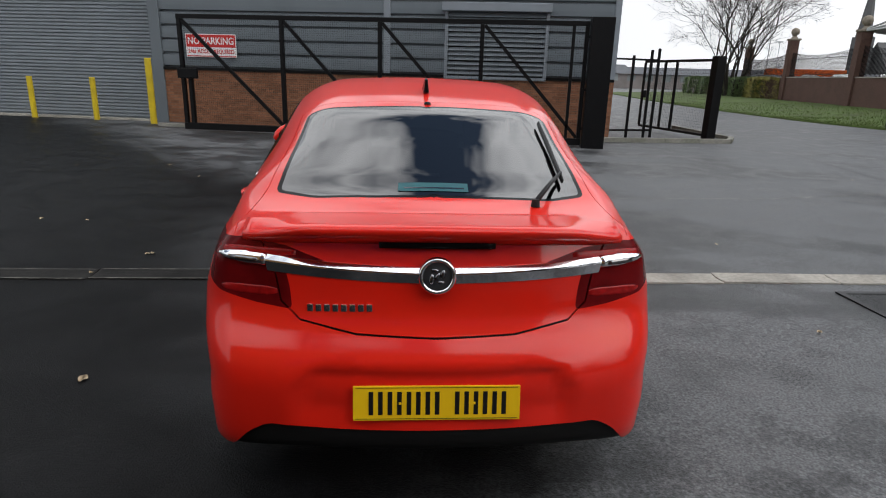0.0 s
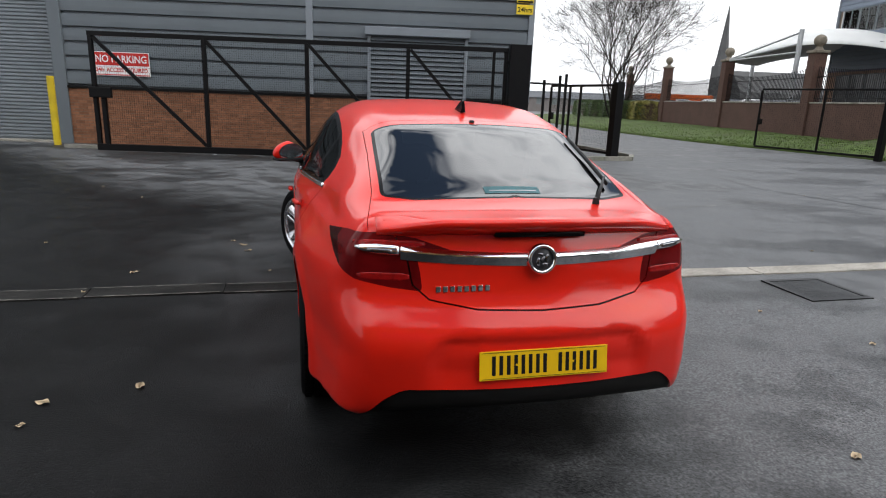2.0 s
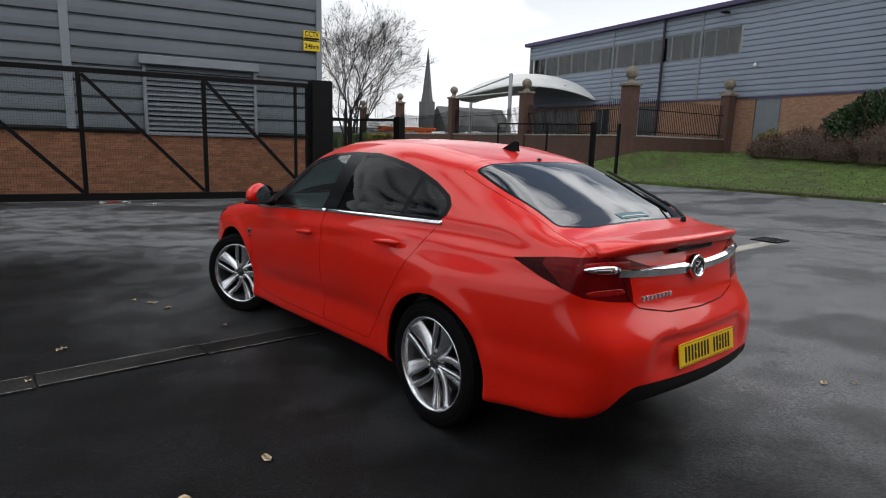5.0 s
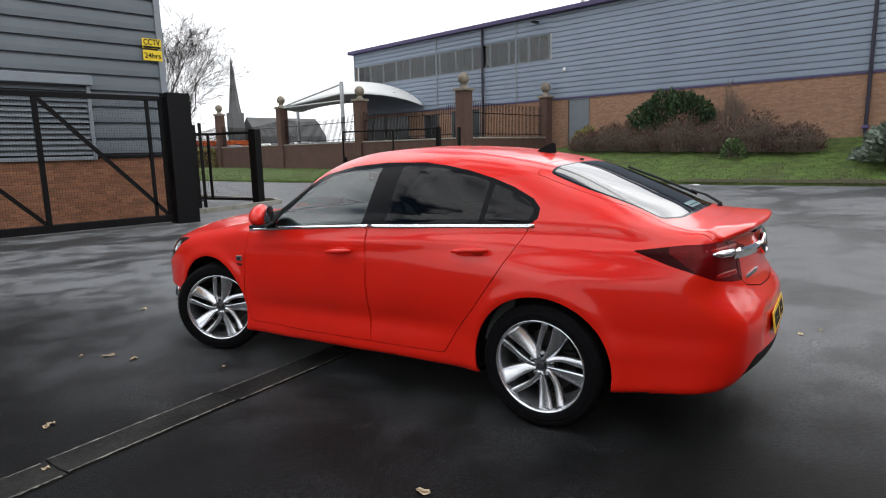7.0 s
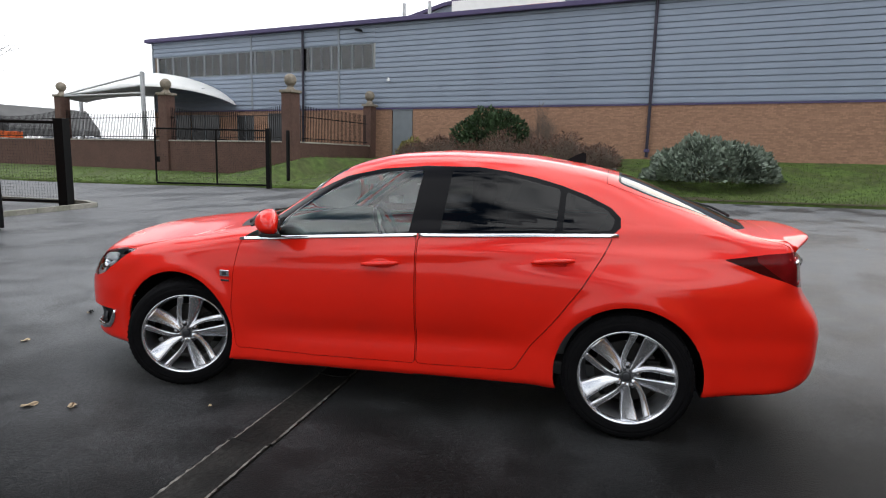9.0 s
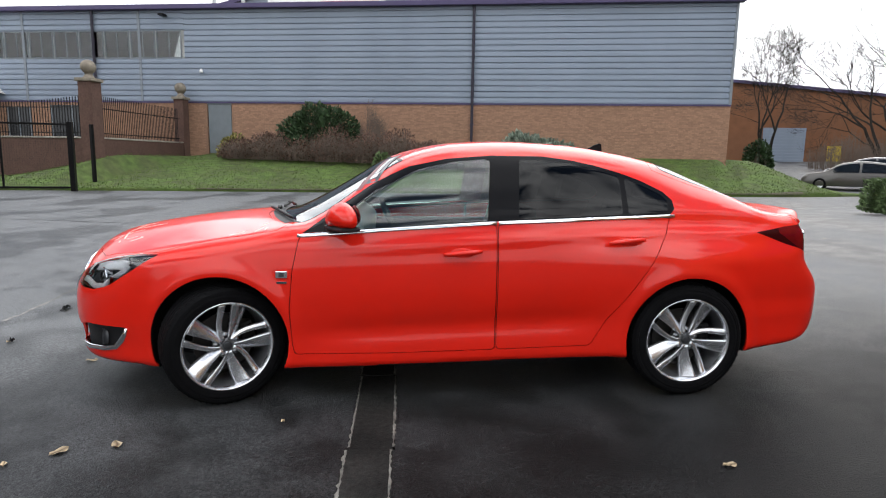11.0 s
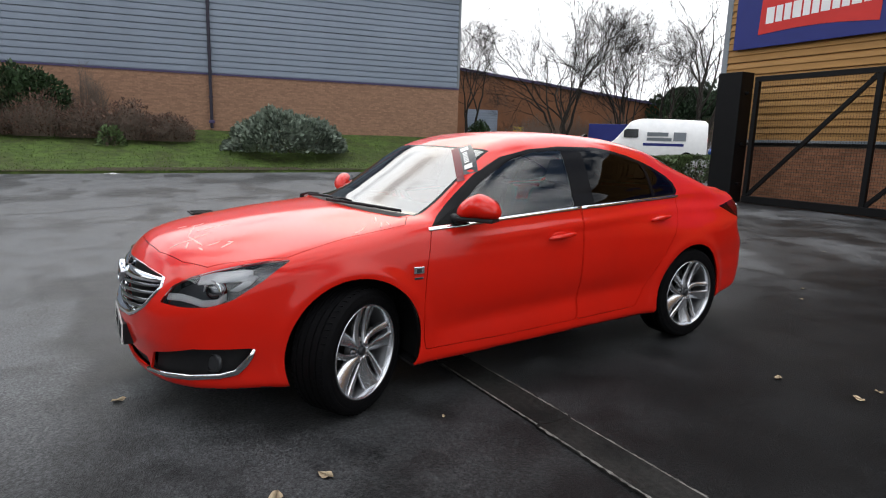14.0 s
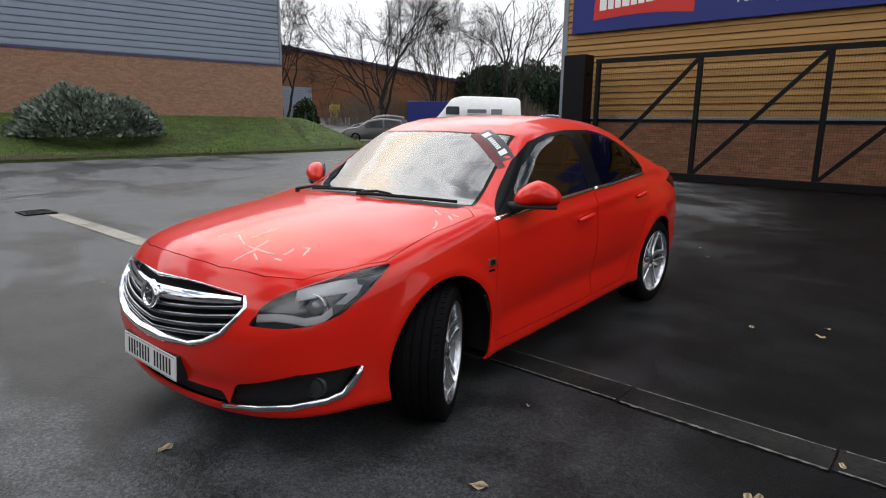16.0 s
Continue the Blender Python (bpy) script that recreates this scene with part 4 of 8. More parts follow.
PILLARS = [(20.3, 51.5), (19.9, 40.6), (19.7, 31.0), (19.2, 21.8)]
for (px, py), rise in zip(PILLARS, (0.40, 0.30, 0.16, 0.02)):
    ball_pillar(px, py, 0.35, 4.0 + rise)
ball_pillar(26.9, 22.2, 0.9, 3.48, 0.55)
ball_pillar(21.4, 64.0, 0.35, 4.35)


def boundary_wall():
    root = tagged(new("boundary_wall"), "dark brick boundary wall with pale coping and railings", "wall", kind="structure")
    spans = [((21.0, 64.0), (20.3, 51.5)), (PILLARS[0], PILLARS[1]), (PILLARS[1], PILLARS[2]), (PILLARS[2], PILLARS[3]), (PILLARS[3], (26.9, 22.2))]
    for (ax, ay), (bx, by) in spans:
        a, b = Vector((ax, ay, 0)), Vector((bx, by, 0))
        d = (b - a).normalized()
        m = Matrix.Translation(a) @ pose(0, 0, 0, 0, 0, math.degrees(math.atan2(d.y, d.x)))
        L = (b - a).length
        top = 2.0
        part("brick_panel", box((0.3, -0.17, -0.3), (L - 0.3, 0.17, top), 0.01, m), M_WALLBRICK, root)
        part("coping", box((0.3, -0.21, top), (L - 0.3, 0.21, top + 0.07), 0.015, m), M_CONCRETE, root)
        bm = bmesh.new()
        n = int((L - 0.6) / 0.14)
        for k in range(n):
            x = 0.35 + k * 0.14
            h = 1.55 + (0.35 * (2 * abs(x / L - 0.5)) ** 2 if by > 22.5 or by == 21.8 else 0.3)
            add_box(bm, (x, -0.012, top + 0.05), (x + 0.022, 0.012, top + h), 0, m)
        add_box(bm, (0.3, -0.02, top + 0.22), (L - 0.3, 0.02, top + 0.26), 0, m)
        add_box(bm, (0.3, -0.02, top + 1.30), (L - 0.3, 0.02, top + 1.34), 0, m)
        tagged(part("railing", bm, M_BLACK, root), kind="stuff")


boundary_wall()


def canopy():
    """A white tensile sail over the forecourt, arched along its length, with a near cantilever mast and a far mast."""
    root = empty("sail_canopy", pose(25.0, 38.7, 0, 0, 0, -38.7), "white fabric sail canopy on grey steel masts", "canopy")
    bm = bmesh.new()
    nx, ny = 26, 16
    g = []
    for i in range(nx + 1):
        row = []
        for j in range(ny + 1):
            u, v = i / nx * 2 - 1, j / ny * 2 - 1
            x, y = 0.4 + u * (5.5 - 0.9 * v * v), v * (4.0 - 1.0 * u * u)
            row.append(bm.verts.new((x, y, 4.70 + 2.0 * (1 - u * u) ** 0.8 * (1 - 0.74 * v * v) + 0.25 * (1 - u * u) * v * v)))
        g.append(row)
    for i in range(nx):
        for j in range(ny):
            bm.faces.new((g[i][j], g[i + 1][j], g[i + 1][j + 1], g[i][j + 1]))
    sail = part("sail", bm, material("sail_fabric", (0.62, 0.62, 0.60), 0.7, 0, 0.08, 0.6), root, smooth=True)
    sol = sail.modifiers.new("thickness", "SOLIDIFY")
    sol.thickness = 0.03
    for x, y, z in ((-0.5, -7.2, 5.95), (5.75, 1.33, 6.25), (-4.6, 3.5, 5.2)):
        part("mast", tube([(x, y, 0), (x, y, z)], 0.13, 10), M_STEEL, root)
    for a, b in (((-0.5, -7.2, 5.8), (-4.9, -2.6, 4.75)), ((-0.5, -7.2, 5.2), (-4.9, -2.6, 4.70)), ((-0.5, -7.2, 4.75), (-4.9, -2.6, 4.65)), ((5.75, 1.33, 6.0), (3.0, -3.0, 5.6))):
        part("arm", tube([a, b], 0.055, 8), M_STEEL, root)
    return root


canopy()


# ---- trees and shrubs ----
def twig_tube(verts, faces, pts, radii, sides):
    """A thin tube added to plain lists of corners and faces."""
    o = len(verts)
    d = (pts[-1] - pts[0]).normalized()
    u = d.orthogonal().normalized()
    w = d.cross(u)
    ring = [(math.cos(6.2832 * k / sides), math.sin(6.2832 * k / sides)) for k in range(sides)]
    for p, r in zip(pts, radii):
        verts.extend(p + (u * c + w * s) * r for c, s in ring)
    for i in range(len(pts) - 1):
        a = o + i * sides
        for k in range(sides):
            q = (k + 1) % sides
            faces.append((a + k, a + q, a + sides + q, a + sides + k))


def bare_tree(x, y, h, seed, stems=5, fan=0.5, label="leafless winter tree with several dark stems", thick=1.0, levels=5):
    """A leafless tree: stems part from the foot, fork again and again, and end in a haze of fine twigs."""
    rng = random.Random(seed)
    root = empty("bare_tree", pose(x, y, ground_z(x, y) - 0.1, 0, 0, rng.uniform(0, 360)), label, "tree", "bare trees")
    wood, haze = ([], []), ([], [])

    def wander(p, d, length, n, bend, lift):
        pts = [p.copy()]
        for _ in range(n):
            d = (d + Vector((rng.gauss(0, bend), rng.gauss(0, bend), rng.gauss(0, bend * 0.6) + lift))).normalized()
            p = p + d * (length / n)
            pts.append(p.copy())
        return pts, d

    def turned(d, angle):
        side = d.orthogonal().normalized()
        side = side * math.cos(a := rng.uniform(0, 6.2832)) + d.cross(side) * math.sin(a)
        return (d * math.cos(angle) + side * math.sin(angle)).normalized()

    def twigs(pts, d, reach, count):
        for _ in range(count):
            p = pts[rng.randrange(1, len(pts))]
            tp, td = wander(p, turned(d, rng.uniform(0.4, 0.95)), reach * rng.uniform(0.5, 1.1), 3, 0.16, 0.05)
            twig_tube(*haze, tp, (0.010, 0.008, 0.006, 0.004), 3)
            for q in (1, 2):
                sp, _ = wander(tp[q], turned(td, rng.uniform(0.35, 0.8)), reach * rng.uniform(0.4, 0.8), 2, 0.15, 0.05)
                twig_tube(*haze, sp, (0.006, 0.005, 0.004), 3)

    def grow(p, d, length, r, level):
        n = 5 if level < 2 else 3
        pts, d2 = wander(p, d, length, n, 0.11 + 0.015 * level, 0.045)
        r1 = max(r * 0.70, 0.011)
        rad = [r + (r1 - r) * k / n for k in range(n + 1)]
        twig_tube(*(wood if level < 4 else haze), pts, rad, 7 if level < 2 else (5 if level < 4 else 3))
        if level >= 2:
            twigs(pts, d2, h * 0.075, 1)
        if level >= levels:
            twigs(pts, d2, h * 0.085, 2)
            return
        forks = 2 if rng.random() < 0.6 else 3
        for k in range(forks):
            turn = rng.uniform(0.14, 0.32) if k == 0 else rng.uniform(0.38, 0.72)
            grow(pts[-1], turned(d2, turn), length * rng.uniform(0.70, 0.88), r1 * (0.9 if k == 0 else rng.uniform(0.55, 0.8)), level + 1)
        if level in (0, 1, 2) and rng.random() < 0.7:
            k = rng.randrange(2, n + 1)
            grow(pts[k], turned(d2, rng.uniform(0.6, 1.0)), length * 0.6, rad[k] * 0.45, level + 2)

    first = h / sum(0.79 ** k for k in range(levels + 1)) * 1.06
    for k in range(stems):
        a = 6.2832 * k / stems + rng.uniform(-0.4, 0.4)
        lean = fan * rng.uniform(0.4, 1.0) * (0.35 if k == 0 else 1)
        d = Vector((math.cos(a) * lean, math.sin(a) * lean, 1)).normalized()
        grow(Vector((math.cos(a) * 0.12, math.sin(a) * 0.12, -0.1)), d, first * rng.uniform(0.85, 1.1), h * 0.0125 * thick * rng.uniform(0.8, 1.1), 0)
    for name, (verts, faces), kind in (("trunk", wood, ""), ("crown", haze, "stuff")):
        me = bpy.data.meshes.new(name)
        me.from_pydata(verts, [], faces)
        me.materials.append(M_BRANCH)
        ob = new(name, me)
        ob.parent = root
        if kind:
            tagged(ob, "haze of fine dark twigs", kind=kind)
    return root


bare_tree(18.6, 59.8, 13.2, 5, 9, 0.5, "leafless winter tree with a dense round crown", 0.75)
bare_tree(52.5, -18.0, 12.4, 7, 3, 0.42, "leafless winter tree with a few crooked stems", 0.9)
bare_tree(45.4, -24.6, 13.6, 11, 6, 0.80, "leafless winter tree with wide fanning stems", 1.0)
bare_tree(45.3, -31.4, 12.0, 13, 5, 0.34, "leafless winter tree with many upright stems", 0.8)
bare_tree(38.9, -35.4, 15.5, 19, 3, 0.34, "tall leafless winter tree by the trade warehouse", 1.1)
bare_tree(52.0, -36.0, 10.5, 17, 3, 0.5)
bare_tree(56.0, -46.0, 13.0, 29, 3, 0.45)
bare_tree(62.0, -64.0, 15.0, 31, 3, 0.45)


def shrub(name, x, y, sx, sy, sz, seed, leaves, leaf, mat_leaf, label, stems=60, upright=0.0, z0=None, square=False):
    """A shrub: stems from the ground and a mass of small leaves over an uneven dome."""
    rng = random.Random(seed)
    zb = bank_z(x, y) if z0 is None else z0
    root = empty(name, pose(x, y, zb), label, "shrub")
    bm = bmesh.new()
    for k in range(stems):
        a, q = rng.uniform(0, 6.28), math.sqrt(rng.random())
        tip = Vector((math.cos(a) * sx * q * 0.95, math.sin(a) * sy * q * 0.95, sz * (0.55 + 0.45 * rng.random()) * (1.1 - 0.6 * q)))
        foot = Vector((tip.x * 0.45, tip.y * 0.45, -0.05)) if not upright else Vector((tip.x * 0.9, tip.y * 0.9, -0.05))
        mid = foot.lerp(tip, 0.5) + Vector((rng.uniform(-0.1, 0.1), rng.uniform(-0.1, 0.1), 0.1))
        tube_rings(bm, [foot, mid, tip], [0.014, 0.010, 0.004], 3, cap=False)
        if upright:
            for _ in range(4):
                t2 = tip + Vector((rng.uniform(-0.3, 0.3), rng.uniform(-0.3, 0.3), rng.uniform(-0.3, 0.25)))
                tube_rings(bm, [mid.lerp(tip, rng.random()), t2], [0.006, 0.003], 3, cap=False)
    tagged(part("stem_mass", bm, M_TWIG, root), kind="stuff")
    if leaves:
        verts, faces = [], []
        for _ in range(leaves):
            a, c = rng.uniform(0, 6.28), rng.random()
            s = math.sqrt(max(0.0, 1 - c * c))
            n = Vector((math.cos(a) * s, math.sin(a) * s, c))
            lump = 1 + 0.22 * noise.noise(n * 2.3 + Vector((seed, 0, 0))) + 0.10 * noise.noise(n * 7 + Vector((seed, 3, 0)))
            q = lump * (1 - 0.35 * rng.random() ** 2.2)
            if square:
                k = 1 / max(abs(n.x), abs(n.y), abs(n.z)) ** 0.85
                q = k * (1 - 0.05 * rng.random()) * (1 + 0.04 * noise.noise(n * 9))
            p = Vector((n.x * sx * q, n.y * sy * q, max(0.02, n.z * sz * q)))
            d = (n + Vector((rng.uniform(-0.8, 0.8), rng.uniform(-0.8, 0.8), rng.uniform(-0.3, 0.9)))).normalized()
            w = d.orthogonal().normalized()
            w = (w * math.cos(a * 3) + d.cross(w) * math.sin(a * 3)) * leaf * rng.uniform(0.25, 0.4)
            L = d * leaf * rng.uniform(0.7, 1.4)
            o = len(verts)
            verts += [p, p + L * 0.5 + w, p + L, p + L * 0.5 - w]
            faces.append((o, o + 1, o + 2, o + 3))
        me = bpy.data.meshes.new("foliage")
        me.from_pydata(verts, [], faces)
        me.materials.append(mat_leaf)
        ob = new("foliage", me)
        ob.parent = root
        tagged(ob, kind="stuff")
    return root


M_LEAF_GREY = material("grey_green_leaf", (0.16, 0.195, 0.15), 0.6, 0, 0.3, 1.5, per_piece=0.5)
M_LEAF_DARK = material("dark_leaf", (0.030, 0.055, 0.022), 0.5, 0, 0.3, 1.5, per_piece=0.5)
M_LEAF_HEDGE = material("hedge_leaf", (0.085, 0.125, 0.05), 0.6, 0, 0.3, 1.5, per_piece=0.5)
M_LEAF_YEL = material("yellow_leaf", (0.22, 0.20, 0.06), 0.6, 0, 0.3, 1.5, per_piece=0.5)
M_LEAF_RED = material("russet_leaf", (0.125, 0.075, 0.056), 0.8, 0, 0.3, 1.5, per_piece=0.5)
M_LEAF_CON = material("conifer_leaf", (0.025, 0.045, 0.022), 0.7, 0, 0.3, 1.5, per_piece=0.5)
shrub("grey_shrub", 23.3, 3.0, 2.3, 2.45, 1.6, 2, 9000, 0.20, M_LEAF_GREY, "broad grey-green evergreen shrub on the grass bank")
shrub("dark_shrub", 25.6, 13.8, 1.5, 2.3, 2.5, 4, 7000, 0.17, M_LEAF_DARK, "dark green evergreen bush against the brick wall")
for k, (yy, sc) in enumerate(((17.4, 0.72), (15.9, 1.05), (14.2, 0.82), (12.6, 1.22), (11.0, 0.98), (9.4, 1.22), (7.9, 0.85))):
    shrub("russet_shrub", 24.2, yy, 1.15 + 0.2 * (k % 2), 1.15, 1.32 * sc, 30 + k, 1300, 0.10, M_LEAF_RED, "twiggy russet winter shrub on the bank", stems=420, upright=1)
shrub("tall_shrub", 26.0, 11.2, 0.7, 0.9, 3.0, 50, 0, 0.1, M_LEAF_RED, "tall bare twiggy shrub against the wall", stems=160, upright=1)
shrub("yellow_shrub", 25.2, 18.3, 0.6, 0.9, 0.95, 52, 700, 0.16, M_LEAF_YEL, "pale yellow-green variegated shrub", stems=60)
shrub("small_shrub", 22.9, 9.9, 0.4, 0.45, 0.75, 54, 500, 0.14, M_LEAF_HEDGE, "small grey-green shrub among bare stems", stems=30)
shrub("grey_shrub", 29.5, -9.2, 0.7, 0.7, 1.3, 56, 1500, 0.16, M_LEAF_DARK, "small evergreen bush beside the warehouse corner")
for k in range(3):
    shrub("hedge_bush", 11.0 - k * 0.4, -6.5 - k * 2.2, 0.85, 1.3, 0.82, 60 + k, 6500, 0.10, M_LEAF_HEDGE, "clipped grey-green hedge by the car park", stems=60, z0=ground_z(11.0 - k * 0.4, -6.5 - k * 2.2), square=True)
for k in range(5):
    shrub("hedge_bush", 18.6 + 0.36 * k, 69.5 - 3.7 * k, 1.2, 2.3, 1.75, 70 + k, 3500, 0.16, M_LEAF_YEL if k == 4 else M_LEAF_HEDGE, "clipped evergreen hedge beside the road", stems=40, z0=0.2, square=True)
for k, (xx, yy, rr, hh) in enumerate(((46, -22, 3.0, 3.6), (48, -27, 3.4, 4.2), (47, -32, 3.2, 4.4), (44, -36, 3.2, 4.0), (40, -38, 3.0, 4.0))):
    shrub("scrub", xx, yy, rr, rr, hh, 110 + k, 0, 0.1, M_LEAF_RED, "brown leafless scrub behind the parked vehicles", stems=420, upright=1, z0=0.8)
for k, (xx, yy, rr, hh) in enumerate(((60, -52, 6, 8), (66, -60, 8, 9), (58, -60, 6, 8), (52, -56, 4, 6.5), (70, -72, 9, 10), (63, -78, 9, 9))):
    shrub("evergreen", xx, yy, rr, rr, hh, 80 + k, 6000, 0.55, M_LEAF_CON, "dense dark evergreen at the back of the car park", stems=50, z0=1.0)


# ---- vehicles in the distance ----
M_TYRE = material("tyre", (0.0045, 0.0045, 0.005), 0.78, 0, 0.2, 30, 0.3, 80, spec=0.07)
M_RIM_FAR = material("far_rim", (0.45, 0.46, 0.48), 0.35, 0.8, 0.1, 20)
M_FARGLASS = material("dark_glass", (0.012, 0.014, 0.016), 0.05, 0, 0.1, 3, spec=0.9)
M_LAMPRED = material("lamp_red", (0.45, 0.02, 0.015), 0.15, 0, 0.1, 20, coat=1.0)
M_PLATE_Y = material("plate_yellow", (0.80, 0.50, 0.008), 0.4, 0, 0.05, 10)
M_PLATE_W = material("plate_white", (0.75, 0.75, 0.73), 0.4, 0, 0.05, 10)


def far_vehicle(name, m, L, W, prof, belt, glass_span, paint, label, wheel_r=0.31, axles=(0.8, 3.3)):
    """A parked vehicle: a lofted body from its side profile, with windows, lamps and wheels."""
    root = empty(name, m, label, "van" if "van" in name else "car")
    bm = bmesh.new()
    ring_n = [(-1, 0.0), (-1, 0.35), (-0.96, 0.62), (-0.80, 0.97), (-0.55, 1.0), (0.55, 1.0), (0.80, 0.97), (0.96, 0.62), (1, 0.35), (1, 0.0)]
    top = curve_at(prof)
    rows = []
    for k in range(41):
        x = L * k / 40
        end = 1 - 0.12 * max(0, 1 - min(x, L - x) / 0.5) ** 2
        z1 = top(x)
        row = []
        for u, v in ring_n:
            z = 0.22 + v * (z1 - 0.22)
            tuck = 1.0 if z < belt else 1 - 0.22 * (z - belt) / 0.6
            row.append(bm.verts.new((x, u * W / 2 * end * tuck, z)))
        rows.append(row)
    for a, b in zip(rows, rows[1:]):
        for k in range(len(ring_n) - 1):
            bm.faces.new((a[k], b[k], b[k + 1], a[k + 1]))
        bm.faces.new((a[-1], b[-1], b[0], a[0]))
    bm.faces.new(rows[0])
    bm.faces.new(rows[-1][::-1])
    bmesh.ops.recalc_face_normals(bm, faces=bm.faces)
    body = part("body", bm, paint, root, smooth=True)
    mod = body.modifiers.new("round", "BEVEL")
    mod.width, mod.segments, mod.angle_limit = 0.03, 2, radians(50)
    for side in (-1, 1):
        for x0, x1 in glass_span:
            w = bmesh.new()
            n = 8
            pts = []
            for k in range(n + 1):
                x = x0 + (x1 - x0) * k / n
                zt = min(top(x) - 0.10, belt + 0.5)
                pts.append((x, max(zt, belt + 0.02)))
            lo = [w.verts.new((x, side * (W / 2 + 0.004) * 0.995, belt)) for x, _ in pts]
            hi = [w.verts.new((x, side * ((W / 2) * (1 - 0.22 * (z - belt) / 0.6) + 0.006), z)) for x, z in pts]
            for k in range(n):
                w.faces.new((lo[k], lo[k + 1], hi[k + 1], hi[k]))
            bmesh.ops.solidify(w, geom=w.faces[:], thickness=0.012)
            part("side_window", w, M_FARGLASS, root)
        for ax in axles:
            tyre = part("wheel", lathe([(wheel_r * 0.64, -0.1), (wheel_r * 0.94, -0.1), (wheel_r, -0.06), (wheel_r, 0.06), (wheel_r * 0.94, 0.1), (wheel_r * 0.64, 0.1)], 24, "y"), M_TYRE, root)
            tyre.location = (ax, side * (W / 2 - 0.09), wheel_r)
            part("rim", lathe([(0, 0.085 * side), (wheel_r * 0.25, 0.085 * side), (wheel_r * 0.4, 0.06 * side), (wheel_r * 0.66, 0.09 * side), (wheel_r * 0.66, -0.05 * side)], 20, "y"), M_RIM_FAR, tyre)
        part("tail_lamp", box((-0.03, side * W * 0.36 - 0.10, belt - 0.18), (0.10, side * W * 0.36 + 0.10, belt + 0.06), 0.03), M_LAMPRED, root)
    part("rear_plate", box((-0.035, -0.26, 0.55), (-0.015, 0.26, 0.66), 0.004), M_PLATE_Y, root)
    return root


HATCH = [(0, 0.85), (0.15, 1.15), (0.6, 1.42), (1.6, 1.5), (2.4, 1.38), (3.1, 0.98), (3.9, 0.82), (4.15, 0.62)]
M_SILVER = material("taupe_paint", (0.075, 0.070, 0.064), 0.35, 0.5, 0.05, 20, coat=0.5)
M_CARBLACK = material("black_car_paint", (0.012, 0.013, 0.016), 0.25, 0.2, 0.05, 20, coat=1.0)
M_CARBLUE = material("blue_car_paint", (0.02, 0.06, 0.22), 0.25, 0.3, 0.05, 20, coat=1.0)
SPAN = ((0.55, 1.55), (1.65, 2.75))


def park(x, y, yaw):
    return pose(x, y, ground_z(x, y), 0, 0, yaw)


def rear_window(root, W, z0, z1, x0, x1):
    bm = bmesh.new()
    vs = [bm.verts.new(p) for p in ((x0, -W * 0.40, z0), (x0, W * 0.40, z0), (x1, W * 0.34, z1), (x1, -W * 0.34, z1))]
    bm.faces.new(vs)
    bmesh.ops.solidify(bm, geom=bm.faces[:], thickness=0.015)
    part("rear_window", bm, M_FARGLASS, root)


for nm, mx, paint, lab in (("parked_car", park(27.5, -15.2, 62), M_SILVER, "taupe metallic hatchback parked by the grass"),
                           ("parked_car", park(31.0, -17.8, 62), M_CARBLACK, "black hatchback parked beyond the taupe one"),
                           ("parked_car", park(30.0, -33.5, 40), M_CARBLUE, "blue car parked near the trade warehouse")):
    v = far_vehicle(nm, mx, 4.15, 1.74, HATCH, 0.93, SPAN, paint, lab)
    rear_window(v, 1.74, 0.98, 1.36, 0.03, 0.42)
for k, (xx, yy, yw, pm) in enumerate(((24, 44, 70, M_CARBLACK), (23.5, 50, 60, M_WHITE), (25, 58, 80, M_SILVER), (28, 33.5, 100, M_CARBLACK), (31, 66, 70, M_WHITE))):
    far_vehicle("parked_car", pose(xx, yy, 0.9, 0, 0, yw), 4.15, 1.74, HATCH, 0.93, SPAN, pm, ("dark car parked behind the brick wall" if pm is M_CARBLACK else "pale car parked behind the brick wall"))
VAN = [(0, 2.35), (0.2, 2.52), (3.6, 2.6), (4.3, 2.45), (4.9, 1.75), (5.4, 1.2), (5.9, 1.0), (6.0, 0.7)]
van = far_vehicle("white_van", pose(26.3, -23.85, ground_z(26.4, -23.7) + 0.22, 0, 0, 52) @ Matrix.Diagonal((1.08, 1.08, 1.08, 1)), 6.0, 2.0, VAN, 1.45, ((3.9, 4.75),), M_WHITE, "white high-roof panel van with dark plain lettering bars", 0.34, (1.1, 4.9))
for side in (-1, 1):
    for x0, x1, z0, z1, mat in ((2.2, 3.4, 1.55, 1.78, M_SHUTTER), (2.0, 3.4, 1.28, 1.46, M_SHUTTER), (1.3, 3.6, 0.98, 1.14, M_BLUE), (1.2, 1.9, 1.3, 1.8, M_TRIM)):
        part("lettering_bar", box((x0, side * 1.005 - 0.004, z0), (x1, side * 1.005 + 0.004, z1)), mat, van)
trailer = empty("blue_trailer", pose(45.2, -27.6, -0.1, 0, 0, -128.5), "blue lorry trailer parked among the trees", "lorry")
part("box_body", box((0, -1.25, 1.1), (8.5, 1.25, 3.5), 0.05), M_BLUE, trailer)
part("chassis", box((0, -1.0, 0.75), (8.5, 1.0, 1.1), 0.03), M_BLACK, trailer)
for u in (1.0, 2.2, 7.5):
    part("wheel", lathe([(0, -1.2), (0.5, -1.2), (0.5, 1.2), (0, 1.2)], 18, "y"), M_TYRE, trailer).location = (u, 0, 0.5)
hoist = empty("orange_lift", pose(26, 62, 0.6), "orange access platform parked behind the wall", "machine")
M_ORANGE = material("orange_paint", (0.62, 0.12, 0.015), 0.45, 0, 0.1, 4)
